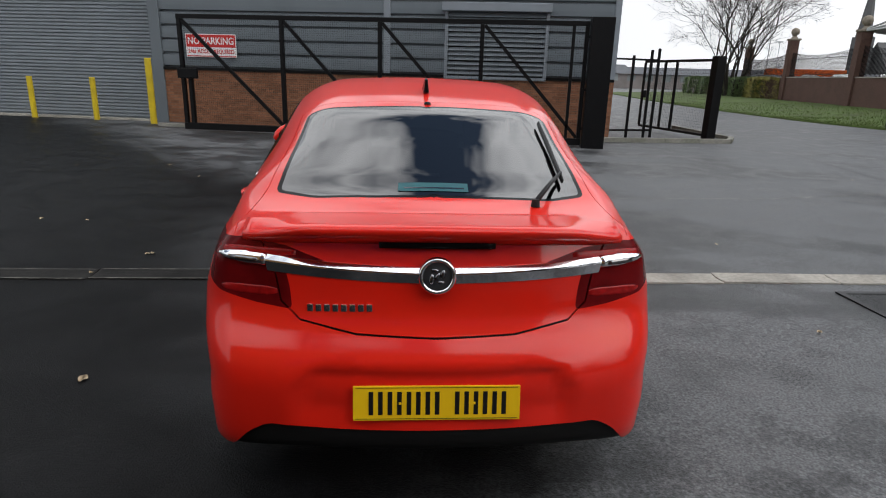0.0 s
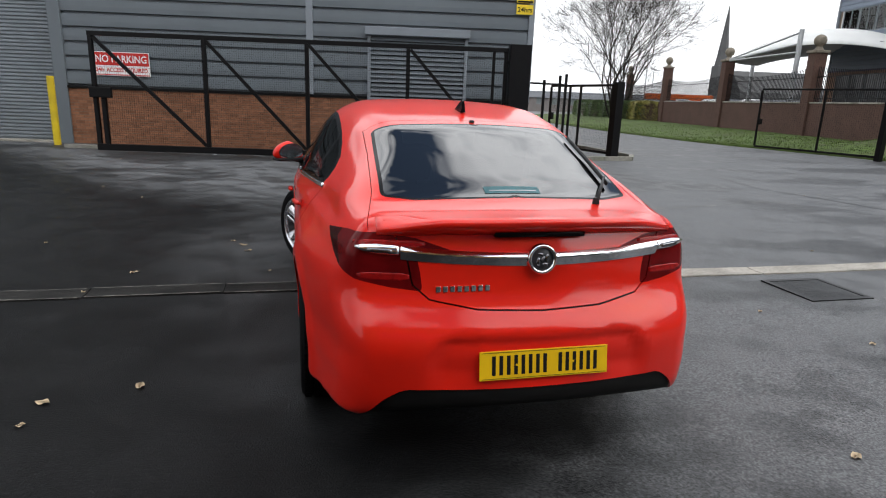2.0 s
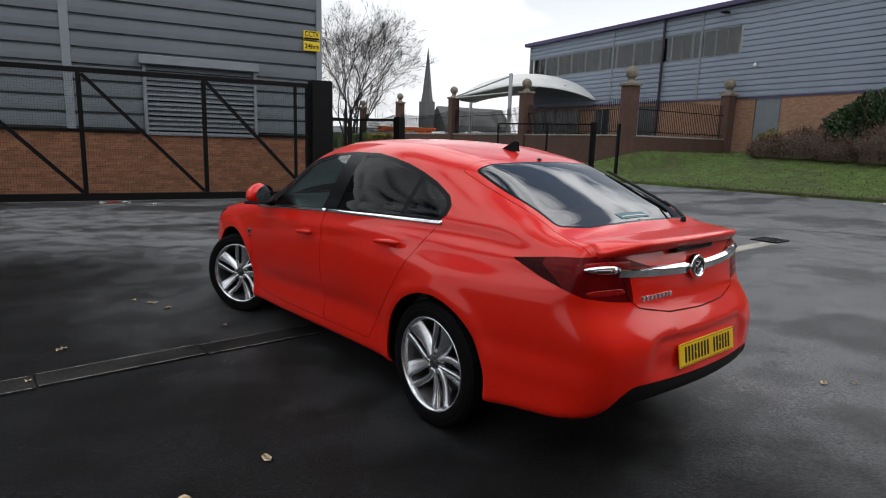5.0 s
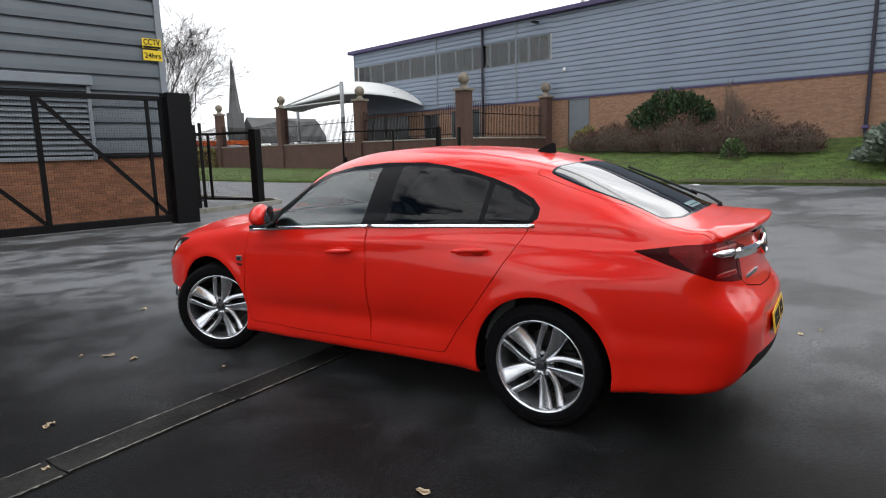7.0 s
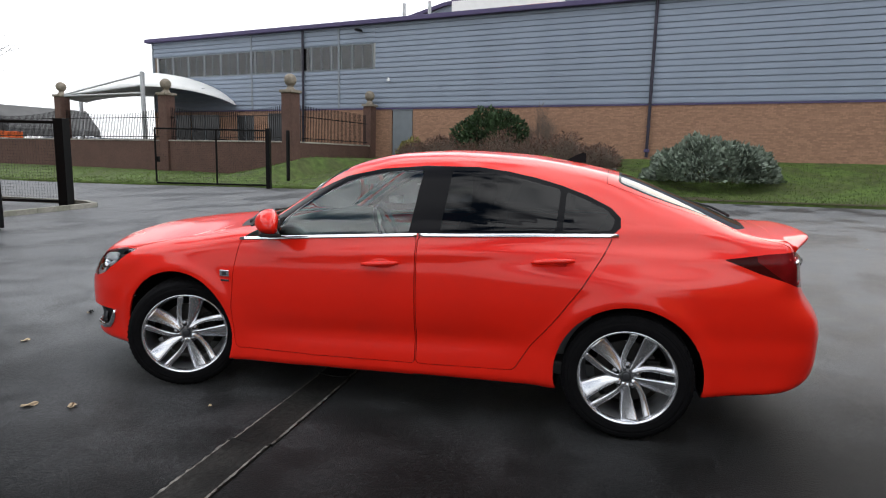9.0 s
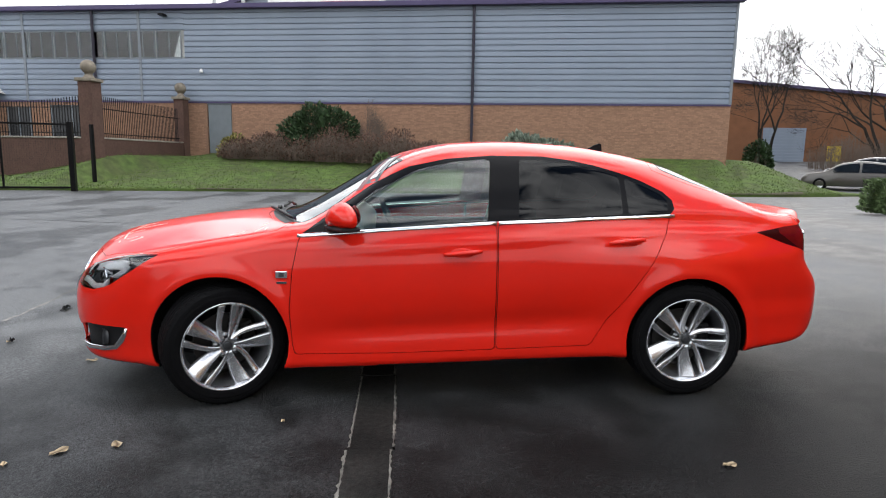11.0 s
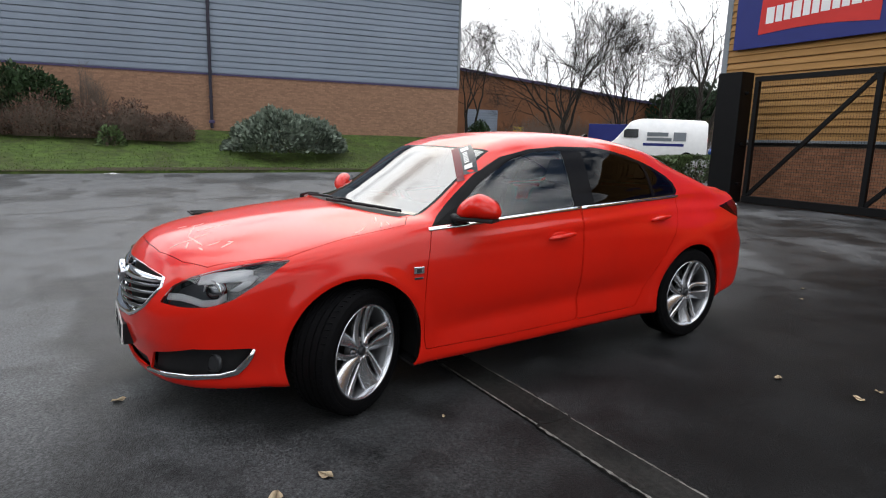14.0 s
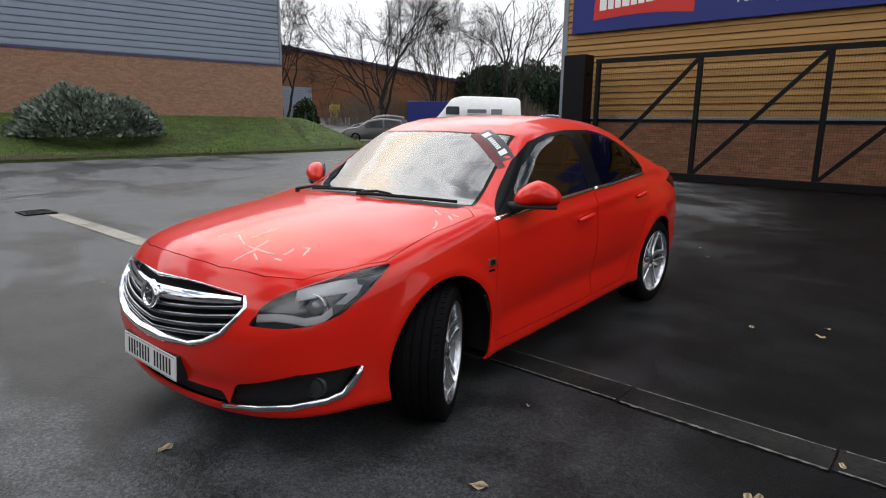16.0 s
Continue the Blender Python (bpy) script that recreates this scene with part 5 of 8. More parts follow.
part("chassis", box((-3, -1, 0.5), (3, 1, 1.3), 0.1), M_ORANGE, hoist)
part("boom", box((-3.6, -0.35, 1.7), (3.4, 0.35, 2.3), 0.08), M_ORANGE, hoist)
for u in (-2, 2):
    part("wheel", lathe([(0, -1.1), (0.5, -1.1), (0.5, 1.1), (0, 1.1)], 16, "y"), M_TYRE, hoist).location = (u, 0, 0.45)


# ---- far buildings ----
def church():
    root = empty("church", pose(70.6 + 75, 147.8 + 150, 0) @ Matrix.Diagonal((2.02, 2.02, 2.02, 1)), "distant stone church with a slender spire", "church")
    M_CH = material("church_stone", (0.10, 0.10, 0.10), 0.9, 0, 0.15, 0.5)
    part("tower", box((-1.6, -1.6, 0), (1.6, 1.6, 11.0), 0.1), M_CH, root)
    part("spire", lathe([(0, 11.0), (1.7, 11.0), (1.3, 13.5), (0.08, 24.6), (0, 24.8)], 8), M_CH, root)
    bm = bmesh.new()
    vs = [bm.verts.new(p) for p in ((3, -5, 0), (24, -5, 0), (24, 5, 0), (3, 5, 0), (3, -5, 5), (24, -5, 5), (24, 5, 5), (3, 5, 5), (3, 0, 10), (24, 0, 10))]
    for q in ((0, 1, 5, 4), (2, 3, 7, 6), (1, 2, 6, 9, 5), (3, 0, 4, 8, 7), (4, 5, 9, 8), (6, 7, 8, 9)):
        bm.faces.new([vs[k] for k in q])
    part("nave", bm, M_CH, root)


church()


def brown_warehouse():
    root = empty("brown_warehouse", pose(62, -20, 0.8), "orange-brown brick warehouse with a blue roller door", "building")
    wall = material("orange_brick", (0.19, 0.085, 0.042), 0.85, 0, 0.15, 1.2, second=(0.15, 0.075, 0.042), second_scale=0.3)
    bm = bmesh.new()
    pts = [(16, 0), (16, 6.6), (2, 9.0), (-30, 6.0), (-30, 0)]
    lo = [bm.verts.new((0, y, z)) for y, z in pts]
    hi = [bm.verts.new((30, y, z)) for y, z in pts]
    bm.faces.new(lo)
    bm.faces.new(hi[::-1])
    for k in range(5):
        bm.faces.new((lo[k], hi[k], hi[(k + 1) % 5], lo[(k + 1) % 5]))
    bmesh.ops.recalc_face_normals(bm, faces=bm.faces)
    part("wall", bm, wall, root)
    bm = bmesh.new()
    for p, q in zip(pts[1:], pts[2:4]):
        beam(bm, (-0.15, p[0], p[1] + 0.1), (-0.15, q[0], q[1] + 0.1), 0.3, 0.4)
    part("verge", bm, M_EAVES, root)
    bm = bmesh.new()
    clad_sheet(bm, 0, 4.2, 0, 4.4, 0.3, 0.03)
    bmesh.ops.transform(bm, matrix=pose(-0.06, -1.5, 0, 0, 0, -90), verts=bm.verts)
    part("roller_door", bm, M_CLAD_B, root, "pale blue closed roller door")
    part("door", box((-0.1, -9.3, 0), (-0.02, -7.9, 2.6), 0.02), M_YSIGN, root, "small yellow side door")


brown_warehouse()


def far_block(x, y, w, d, h, mat, roof, label):
    root = empty("distant_building", pose(x, y, 0.3), label, "building")
    part("wall", box((-w / 2, -d / 2, -0.5), (w / 2, d / 2, h)), mat, root)
    bm = bmesh.new()
    vs = [bm.verts.new(p) for p in ((-w / 2 - 0.4, -d / 2 - 0.4, h), (w / 2 + 0.4, -d / 2 - 0.4, h), (w / 2 + 0.4, d / 2 + 0.4, h), (-w / 2 - 0.4, d / 2 + 0.4, h), (-w / 2, 0, h + 1.3), (w / 2, 0, h + 1.3))]
    for q in ((0, 1, 5, 4), (2, 3, 4, 5), (1, 2, 5), (3, 0, 4), (3, 2, 1, 0)):
        bm.faces.new([vs[k] for k in q])
    part("roof", bm, roof, root)
    for k in range(int(w / 3)):
        part("window", box((-w / 2 + 1 + k * 3, -d / 2 - 0.03, 1.0), (-w / 2 + 2.4 + k * 3, -d / 2 + 0.02, 2.3)), M_WINDOW, root)


M_SLATE = material("slate_roof", (0.07, 0.075, 0.085), 0.7, 0, 0.2, 1)
M_FARWALL = material("far_render", (0.20, 0.18, 0.17), 0.9, 0, 0.15, 1)
for args in ((28, 120, 46, 14, 2.2), (75, 118, 40, 14, 2.0), (5, 130, 30, 12, 2.8), (110, 140, 60, 16, 2.6)):
    far_block(*args, M_FARWALL, M_SLATE, "low distant building with a slate roof")
lamp_post = empty("street_lamp", pose(26, 72, 0.5), "slim grey lamp post behind the wall", "street lamp")
part("pole", tube([(0, 0, 0), (0, 0, 6.8)], [0.08, 0.05], 8), M_STEEL, lamp_post)
part("head", box((-0.4, -0.12, 6.75), (0.4, 0.12, 6.9), 0.03), M_STEEL, lamp_post)
far_lamp = copy_thing(lamp_post, pose(36, 96, 0.5))

# litter and fallen leaves on the tarmac
M_DRYLEAF = material("dry_leaf", (0.47, 0.37, 0.24), 0.8, 0, 0.2, 20, per_piece=0.35)
rng = random.Random(77)


def fallen_leaf(x, y, size, turn):
    bm = bmesh.new()
    n = 7
    mid = [bm.verts.new((-size / 2 + size * k / (n - 1), 0, 0.004 + 0.006 * abs(k / (n - 1) - 0.5))) for k in range(n)]
    for sgn in (-1, 1):
        edge = [bm.verts.new((-size / 2 + size * k / (n - 1), sgn * size * 0.30 * math.sin(math.pi * k / (n - 1)) ** 0.8, 0.008 + 0.006 * math.sin(k * 1.3 + sgn))) for k in range(1, n - 1)]
        chain = [mid[0], *edge, mid[-1]]
        for k in range(n - 1):
            q = [mid[k], mid[k + 1], chain[k + 1], chain[k]]
            q = [v for i, v in enumerate(q) if v not in q[:i]]
            if len(q) > 2:
                bm.faces.new(q)
    ob = mesh_object("fallen_leaf", bm, M_DRYLEAF, smooth=True)
    ob.matrix_world = pose(x, y, ground_z(x, y) + 0.004, 0, 0, turn)
    tagged(ob, "curled dry pale leaf lying on the tarmac", "leaf", "fallen leaves")


for lx, ly, size in ((-2.14, 2.49, 0.075), (-3.10, 4.60, 0.06), (-4.59, 8.09, 0.06), (-5.56, 8.96, 0.06), (-2.38, 5.42, 0.085), (-2.53, 2.30, 0.08), (2.45, 3.26, 0.06), (1.31, 1.87, 0.07),
                     (3.86, 6.05, 0.06), (2.02, 3.90, 0.05), (-6.83, 8.49, 0.06), (-4.88, 5.46, 0.06), (-1.81, 6.87, 0.08), (-2.49, 5.64, 0.10), (-1.07, 7.22, 0.05), (-1.31, 6.37, 0.08), (-2.0, 4.73, 0.03),
                     (-0.54, 0.31, 0.06), (-0.81, 0.66, 0.05), (1.49, 1.78, 0.05), (-2.64, 5.79, 0.05)):
    fallen_leaf(lx, ly, size, rng.uniform(0, 360))
for _ in range(34):
    lx, ly = rng.uniform(-9, 12), rng.uniform(-3, 15)
    if -3.6 < lx < 1.6 and 0.0 < ly < 8.0:
        continue
    fallen_leaf(lx, ly, rng.uniform(0.03, 0.05), rng.uniform(0, 360))


def litter(x, y, w, d, turn, mat, label, seed, lift=0.0):
    """A crumpled scrap lying flat on the ground."""
    rng = random.Random(seed)
    bm = bmesh.new()
    g = [[bm.verts.new((w * (i / 6 - 0.5) * rng.uniform(0.8, 1.1), d * (j / 4 - 0.5) * rng.uniform(0.75, 1.1), 0.006 + rng.uniform(0, 0.03) * (0.3 + min(i, 6 - i) / 3))) for j in range(5)] for i in range(7)]
    for i in range(6):
        for j in range(4):
            bm.faces.new((g[i][j], g[i + 1][j], g[i + 1][j + 1], g[i][j + 1]))
    bmesh.ops.solidify(bm, geom=bm.faces[:], thickness=0.003)
    ob = mesh_object("litter", bm, mat)
    ob.matrix_world = pose(x, y, ground_z(x, y) + lift, 0, 0, turn)
    tagged(ob, label, "litter", "litter on the tarmac")


litter(-2.87, 14.05, 0.34, 0.16, 10, M_REDSIGN, "crumpled red food packet lying below the gate", 1)
litter(-3.04, 13.98, 0.16, 0.12, 40, M_WHITE, "scrap of white paper lying below the gate", 2)
litter(-2.63, 14.02, 0.22, 0.08, -15, M_WHITE, "scrap of white paper lying below the gate", 3)
litter(-2.1, 13.6, 0.10, 0.06, 30, M_WHITE, "small torn white paper scrap on the tarmac", 4)
litter(-5.6, 14.3, 0.12, 0.06, 70, M_WHITE, "small torn white paper scrap on the tarmac", 5)
litter(17.1, 9.1, 0.45, 0.25, 60, M_WHITE, "crumpled white paper beside the grass bank", 6, 0.06)
litter(-0.13, 7.52, 0.17, 0.05, 20, M_BLACK, "flattened dark scrap of rubber on the tarmac", 7)
litter(-1.05, 7.21, 0.05, 0.03, 20, M_BLACK, "small dark scrap of rubber on the tarmac", 8)
for lx, ly, size in ((-3.25, 4.03, 0.05), (-3.13, 4.57, 0.06), (-2.5, 2.08, 0.05)):
    fallen_leaf(lx, ly, size, rng.uniform(0, 360))

# ---- the red hatchback: its skin as an implicit solid ----
def table(points, soft=0.06, n=1500):
    """A smooth curve along points, as a fast lookup; soft is the span over which its bends are eased."""
    f = curve_at(points)
    xs = np.linspace(points[0][0], points[-1][0], n)
    ys = np.array([f(x) for x in xs])
    w = max(1, int(soft / (xs[1] - xs[0])))
    bell = np.exp(-np.linspace(-2, 2, 2 * w + 1) ** 2)
    lead, tail = ys[0] - (ys[1] - ys[0]) * np.arange(w, 0, -1), ys[-1] + (ys[-1] - ys[-2]) * np.arange(1, w + 1)
    ys = np.convolve(np.concatenate([lead, ys, tail]), bell / bell.sum(), "valid")
    return lambda v: np.interp(v, xs, ys)


# side view of the centre line: tail deck, rear glass, roof, windscreen, bonnet
top_line = table([(-1.2, 1.085), (-0.98, 1.105), (-0.80, 1.105), (-0.66, 1.125), (-0.45, 1.208), (-0.2, 1.308), (0.08, 1.408), (0.35, 1.465), (0.7, 1.512),
                  (1.05, 1.526), (1.4, 1.508), (1.62, 1.468), (1.80, 1.410), (2.1, 1.235), (2.35, 1.095), (2.48, 1.045), (2.58, 1.040), (2.9, 1.012), (3.2, 0.972), (3.45, 0.925), (3.62, 0.870), (3.75, 0.78), (4.0, 0.55)], 0.07)
top_bow = table([(-1.2, -0.10), (-0.7, -0.22), (-0.3, -0.20), (0.1, -0.08), (0.5, 0.0), (1.4, 0.05), (1.8, 0.22), (2.4, 0.36), (2.8, 0.20), (3.3, 0.25), (3.9, 0.45)], 0.15)
top_crown = table([(-1.2, 0.02), (-0.7, 0.05), (-0.2, 0.06), (0.3, 0.08), (1.0, 0.085), (1.7, 0.07), (2.3, 0.05), (2.7, 0.12), (3.2, 0.15), (4.0, 0.17)], 0.15)
belt_line = table([(-1.2, 1.05), (-0.6, 1.085), (0.17, 1.097), (1.18, 1.048), (2.29, 0.965), (2.8, 0.925), (3.2, 0.87), (4.0, 0.74)], 0.15)
plan_width = table([(-1.2, 0.64), (-0.92, 0.72), (-0.56, 0.812), (-0.3, 0.868), (0.0, 0.908), (0.5, 0.925), (1.4, 0.928), (2.3, 0.925), (2.8, 0.922), (3.1, 0.910), (3.4, 0.885), (4.0, 0.78)], 0.14)
side_tuck = table([(0.0, 0.10), (0.18, 0.050), (0.26, 0.026), (0.40, 0.026), (0.55, 0.012), (0.70, 0.0), (0.82, 0.003), (0.92, 0.016), (1.02, 0.040), (1.12, 0.060)], 0.05)
cabin_taper = table([(-1.2, 0.22), (-0.6, 0.16), (-0.2, 0.11), (0.3, 0.035), (1.0, 0.0), (2.0, 0.0), (4.0, 0.0)], 0.15)
haunch = table([(-1.2, 0.02), (-0.6, 0.05), (-0.12, 0.10), (0.4, 0.055), (1.0, 0.0), (1.1, 0.0)], 0.15)
nose_line = table([(0.0, 3.62), (0.15, 3.69), (0.24, 3.750), (0.34, 3.757), (0.45, 3.782), (0.58, 3.782), (0.68, 3.762), (0.78, 3.727), (0.95, 3.65), (1.3, 3.4)], 0.03)
tail_line = table([(0.0, -0.78), (0.22, -0.905), (0.33, -1.010), (0.45, -1.045), (0.59, -1.050), (0.645, -1.042), (0.69, -1.024), (0.73, -0.998), (0.775, -0.966), (0.82, -0.944), (0.88, -0.932), (0.965, -0.920),
                   (1.015, -0.900), (1.06, -0.882), (1.10, -0.862), (1.2, -0.77)], 0.03)


def bump_at(v, c, w):
    return np.exp(-((v - c) / w) ** 2)


def smax(a, b, k):
    h = np.clip(0.5 + 0.5 * (a - b) / k, 0, 1)
    return b * (1 - h) + a * h + k * h * (1 - h)


def body_field(x, y, z):
    """Below zero inside the body shell (x forwards from the rear axle, y to the left, z up)."""
    y = np.abs(y)
    y2 = y * y
    xt = x + top_bow(x) * y2
    top = z - (top_line(xt) - top_crown(x) * y2)
    slope = (top_line(xt + 0.02) - top_line(xt - 0.02)) / 0.04
    top = top / np.sqrt(1 + slope * slope)
    belt = belt_line(x)
    up = 0.5 * (z - belt + np.sqrt((z - belt) ** 2 + 0.0006)) - 0.002
    half = plan_width(x) - side_tuck(z + (1.06 - belt) * 0.6) - cabin_taper(x) * smooth_np(0.0, 0.25, up)
    half = half - haunch(x) * smooth_np(0.80, 1.08, z) - 0.40 * up - 0.42 * up * up
    half = half + (0.012 * smooth_np(1.0, 0.55, z) + 0.018 * smooth_np(0.60, 0.46, z)) * smooth_np(0.12, -0.45, x)
    # shoulder crease, lower door scallop and arch flares
    half = half + 0.010 * bump_at(z, belt - 0.105, 0.035) * smooth_np(2.6, 1.2, x)
    half = half - 0.016 * bump_at(z, 0.40 + 0.05 * (2.3 - x), 0.075) * smooth_np(0.35, 0.8, x) * smooth_np(2.45, 1.9, x)
    for ax in (0.0, 2.737):
        r = np.sqrt((x - ax) ** 2 + (z - 0.348) ** 2)
        half = half + 0.016 * bump_at(r, 0.405, 0.055) * (z < 0.95)
    side = (y - half) / np.sqrt(1 + (0.40 * smooth_np(-0.03, 0.05, z - belt) + 0.84 * up) ** 2)
    nose = x - (nose_line(z) - 0.265 * y2 - 0.53 * y2 ** 3)
    nose = nose / (1 + 0.35 * y)
    tail = -(x - (tail_line(z) + 0.17 * y2 + 0.16 * y2 * y2))
    # plate recess in the rear bumper
    rec = smooth_np(0.48, 0.38, y + 0.7 * np.maximum(z - 0.60, 0.0)) * smooth_np(0.44, 0.56, z) * smooth_np(0.695, 0.645, z)
    tail = tail + 0.022 * rec
    tail = tail / (1 + 0.45 * y)
    f = smax(top, side, 0.09 + 0.05 * smooth_np(2.3, 1.2, x) * smooth_np(-0.4, 0.4, x))
    f = smax(f, nose, 0.13)
    f = smax(f, tail, 0.035 + 0.06 * smooth_np(0.95, 0.8, z))
    low = (0.182 + 0.022 * smooth_np(2.9, 3.3, x) + 0.050 * smooth_np(2.4, 0.4, x) + 0.075 * np.clip(-x, 0, 1) + 0.065 * smooth_np(-0.70, -1.04, x + 0.14 * y2)) - z
    return smax(f, low, 0.05)


def smooth_np(a, b, v):
    t = np.clip((v - a) / (b - a), 0, 1)
    return t * t * (3 - 2 * t)


def surface_nets(field, lo, hi, h):
    """Quads of the zero surface of a field: one vertex a mixed cell, then pulled onto the surface."""
    ax = [np.arange(a, b + h, h) for a, b in zip(lo, hi)]
    X, Y, Z = np.meshgrid(*ax, indexing="ij")
    f = field(X.ravel(), Y.ravel(), Z.ravel()).reshape(X.shape)
    s = f < 0
    n = [len(a) - 1 for a in ax]
    corner = [(i, j, k) for i in (0, 1) for j in (0, 1) for k in (0, 1)]
    sl = {c: tuple(slice(c[d], c[d] + n[d]) for d in range(3)) for c in corner}
    count = sum(s[sl[c]].astype(int) for c in corner)
    mixed = (count > 0) & (count < 8)
    idx = -np.ones(mixed.shape, int)
    cells = np.argwhere(mixed)
    idx[mixed] = np.arange(len(cells))
    acc, num = np.zeros((len(cells), 3)), np.zeros(len(cells))
    for a in corner:
        for d in range(3):
            if a[d]:
                continue
            b = tuple(1 if q == d else a[q] for q in range(3))
            fa, fb = f[sl[a]][mixed], f[sl[b]][mixed]
            cross = (fa < 0) != (fb < 0)
            t = np.where(cross, fa / np.where(cross, fa - fb, 1), 0)
            p = np.array(a, float) + np.outer(t, np.array(b) - np.array(a))
            acc += np.where(cross[:, None], p, 0)
            num += cross
    v = np.array(lo) + (cells + acc / num[:, None]) * h
    quads = []
    for d in range(3):
        e, g = (d + 1) % 3, (d + 2) % 3
        cut = [slice(None)] * 3
        p0, p1 = list(cut), list(cut)
        p0[d], p1[d] = slice(0, n[d]), slice(1, n[d] + 1)
        for q in (e, g):
            p0[q] = p1[q] = slice(1, n[q])
        s0, s1 = s[tuple(p0)], s[tuple(p1)]
        for inside, flip in ((s0 & ~s1, False), (~s0 & s1, True)):
            at = np.argwhere(inside)
            at[:, e] += 1
            at[:, g] += 1

            def cell(de, dg):
                c = at.copy()
                c[:, e] -= de
                c[:, g] -= dg
                return idx[c[:, 0], c[:, 1], c[:, 2]]
            q = np.stack([cell(1, 1), cell(0, 1), cell(0, 0), cell(1, 0)], 1)
            quads.append(q[:, ::-1] if flip else q)
    quads = np.concatenate(quads)
    p0, p1, p2 = v[quads[:, 0]], v[quads[:, 1]], v[quads[:, 2]]
    if (np.cross(p1 - p0, p2 - p0) * gradient(field, p0)).sum() < 0:
        quads = quads[:, ::-1]
    for _ in range(4):
        g = gradient(field, v)
        val = field(v[:, 0], v[:, 1], v[:, 2])
        v = v - g * (val / np.maximum((g * g).sum(1), 1e-6))[:, None]
    return v, quads


def gradient(field, v, e=0.002):
    out = []
    for d in range(3):
        step = np.zeros(3)
        step[d] = e
        a, b = v + step, v - step
        out.append((field(a[:, 0], a[:, 1], a[:, 2]) - field(b[:, 0], b[:, 1], b[:, 2])) / (2 * e))
    return np.stack(out, 1)


def on_skin(axis, p, q, start, stop):
    """Where the line along an axis at the other two coordinates p, q first meets the body, from start towards stop."""
    for step in (60, 30):
        t = np.linspace(start, stop, step)
        xyz = {"x": (t, p + 0 * t, q + 0 * t), "y": (p + 0 * t, t, q + 0 * t), "z": (p + 0 * t, q + 0 * t, t)}[axis]
        f = body_field(*xyz)
        k = int(np.argmax(f < 0))
        if k == 0:
            return float(t[-1])
        start, stop = float(t[k - 1]), float(t[k])
    return float(t[k - 1] + (t[k] - t[k - 1]) * f[k - 1] / (f[k - 1] - f[k]))


def skin_rear(y, z):
    return Vector((on_skin("x", y, z, -1.3, 0.5), y, z))


def skin_front(y, z):
    return Vector((on_skin("x", y, z, 4.0, 2.5), y, z))


def skin_side(x, z, side=1):
    return Vector((x, side * on_skin("y", x, z, 1.1, 0.0), z))


def skin_top(x, y):
    return Vector((x, y, on_skin("z", x, y, 1.7, 0.3)))


def skin_normal(p):
    g = gradient(body_field, np.array([list(p)]))[0]
    return Vector(g).normalized()


def inside_poly(px, py, poly):
    hit, j = False, len(poly) - 1
    for i in range(len(poly)):
        (xi, yi), (xj, yj) = poly[i], poly[j]
        if (yi > py) != (yj > py) and px < (xj - xi) * (py - yi) / (yj - yi) + xi:
            hit = not hit
        j = i
    return hit


def cut_region(bm, layer, poly, a, b, ok, region, only=None):
    """Cuts the mesh along a polygon, seen along a x b, and gives the faces inside it a region number."""
    a, b = Vector(a), Vector(b)
    us, vs = [p[0] for p in poly], [p[1] for p in poly]
    u0, u1, v0, v1 = min(us) - 0.08, max(us) + 0.08, min(vs) - 0.08, max(vs) + 0.08

    bounds = {}

    def near(f, lo_u, hi_u, lo_v, hi_v):
        if f not in bounds:
            pu = [a.dot(v.co) for v in f.verts]
            pv = [b.dot(v.co) for v in f.verts]
            bounds[f] = (max(pu), min(pu), max(pv), min(pv))
        mu, nu, mv, nv = bounds[f]
        return mu >= lo_u and nu <= hi_u and mv >= lo_v and nv <= hi_v

    cand = set()
    for f in bm.faces:
        p = f.verts[0].co
        if u0 < a.dot(p) < u1 and v0 < b.dot(p) < v1 and ok(f.calc_center_median()):
            cand.add(f)
    for (pu, pv), (qu, qv) in zip(poly, poly[1:] + poly[:1]):
        e = 1e-4
        fs = [f for f in cand if f.is_valid and near(f, min(pu, qu) - e, max(pu, qu) + e, min(pv, qv) - e, max(pv, qv) + e)]
        if not fs:
            continue
        no = (a * (qv - pv) - b * (qu - pu)).normalized()
        co = a * (pu / a.length_squared) + b * (pv / b.length_squared)
        geom = list({v for f in fs for v in f.verts}) + list({x for f in fs for x in f.edges}) + fs
        # only the given faces are split
        for f in fs:
            bounds.pop(f, None)
        r = bmesh.ops.bisect_plane(bm, geom=geom, plane_co=co, plane_no=no, dist=1e-5)
        fresh = {x for x in r["geom"] if isinstance(x, bmesh.types.BMFace)}
        for f in fresh:
            bounds.pop(f, None)
        cand = {f for f in cand if f.is_valid} | fresh
    for f in cand:
        if f.is_valid:
            c = f.calc_center_median()
            if ok(c) and inside_poly(a.dot(c), b.dot(c), poly) and (only is None or f[layer] in only):
                f[layer] = region


def offset_poly(poly, d):
    """The polygon moved outwards by d (inwards when d is below zero)."""
    n = len(poly)
    area = sum(poly[i][0] * poly[(i + 1) % n][1] - poly[(i + 1) % n][0] * poly[i][1] for i in range(n))
    sgn = 1 if area > 0 else -1
    out = []
    for i in range(n):
        p, c, q = Vector(poly[i - 1]), Vector(poly[i]), Vector(poly[(i + 1) % n])
        e1, e2 = (c - p).normalized(), (q - c).normalized()
        n1, n2 = Vector((e1.y, -e1.x)) * sgn, Vector((e2.y, -e2.x)) * sgn
        m = n1 + n2
        m = m.normalized() if m.length > 1e-6 else n1
        out.append(tuple(c + m * (d / max(0.45, m.dot(n1)))))
    return out


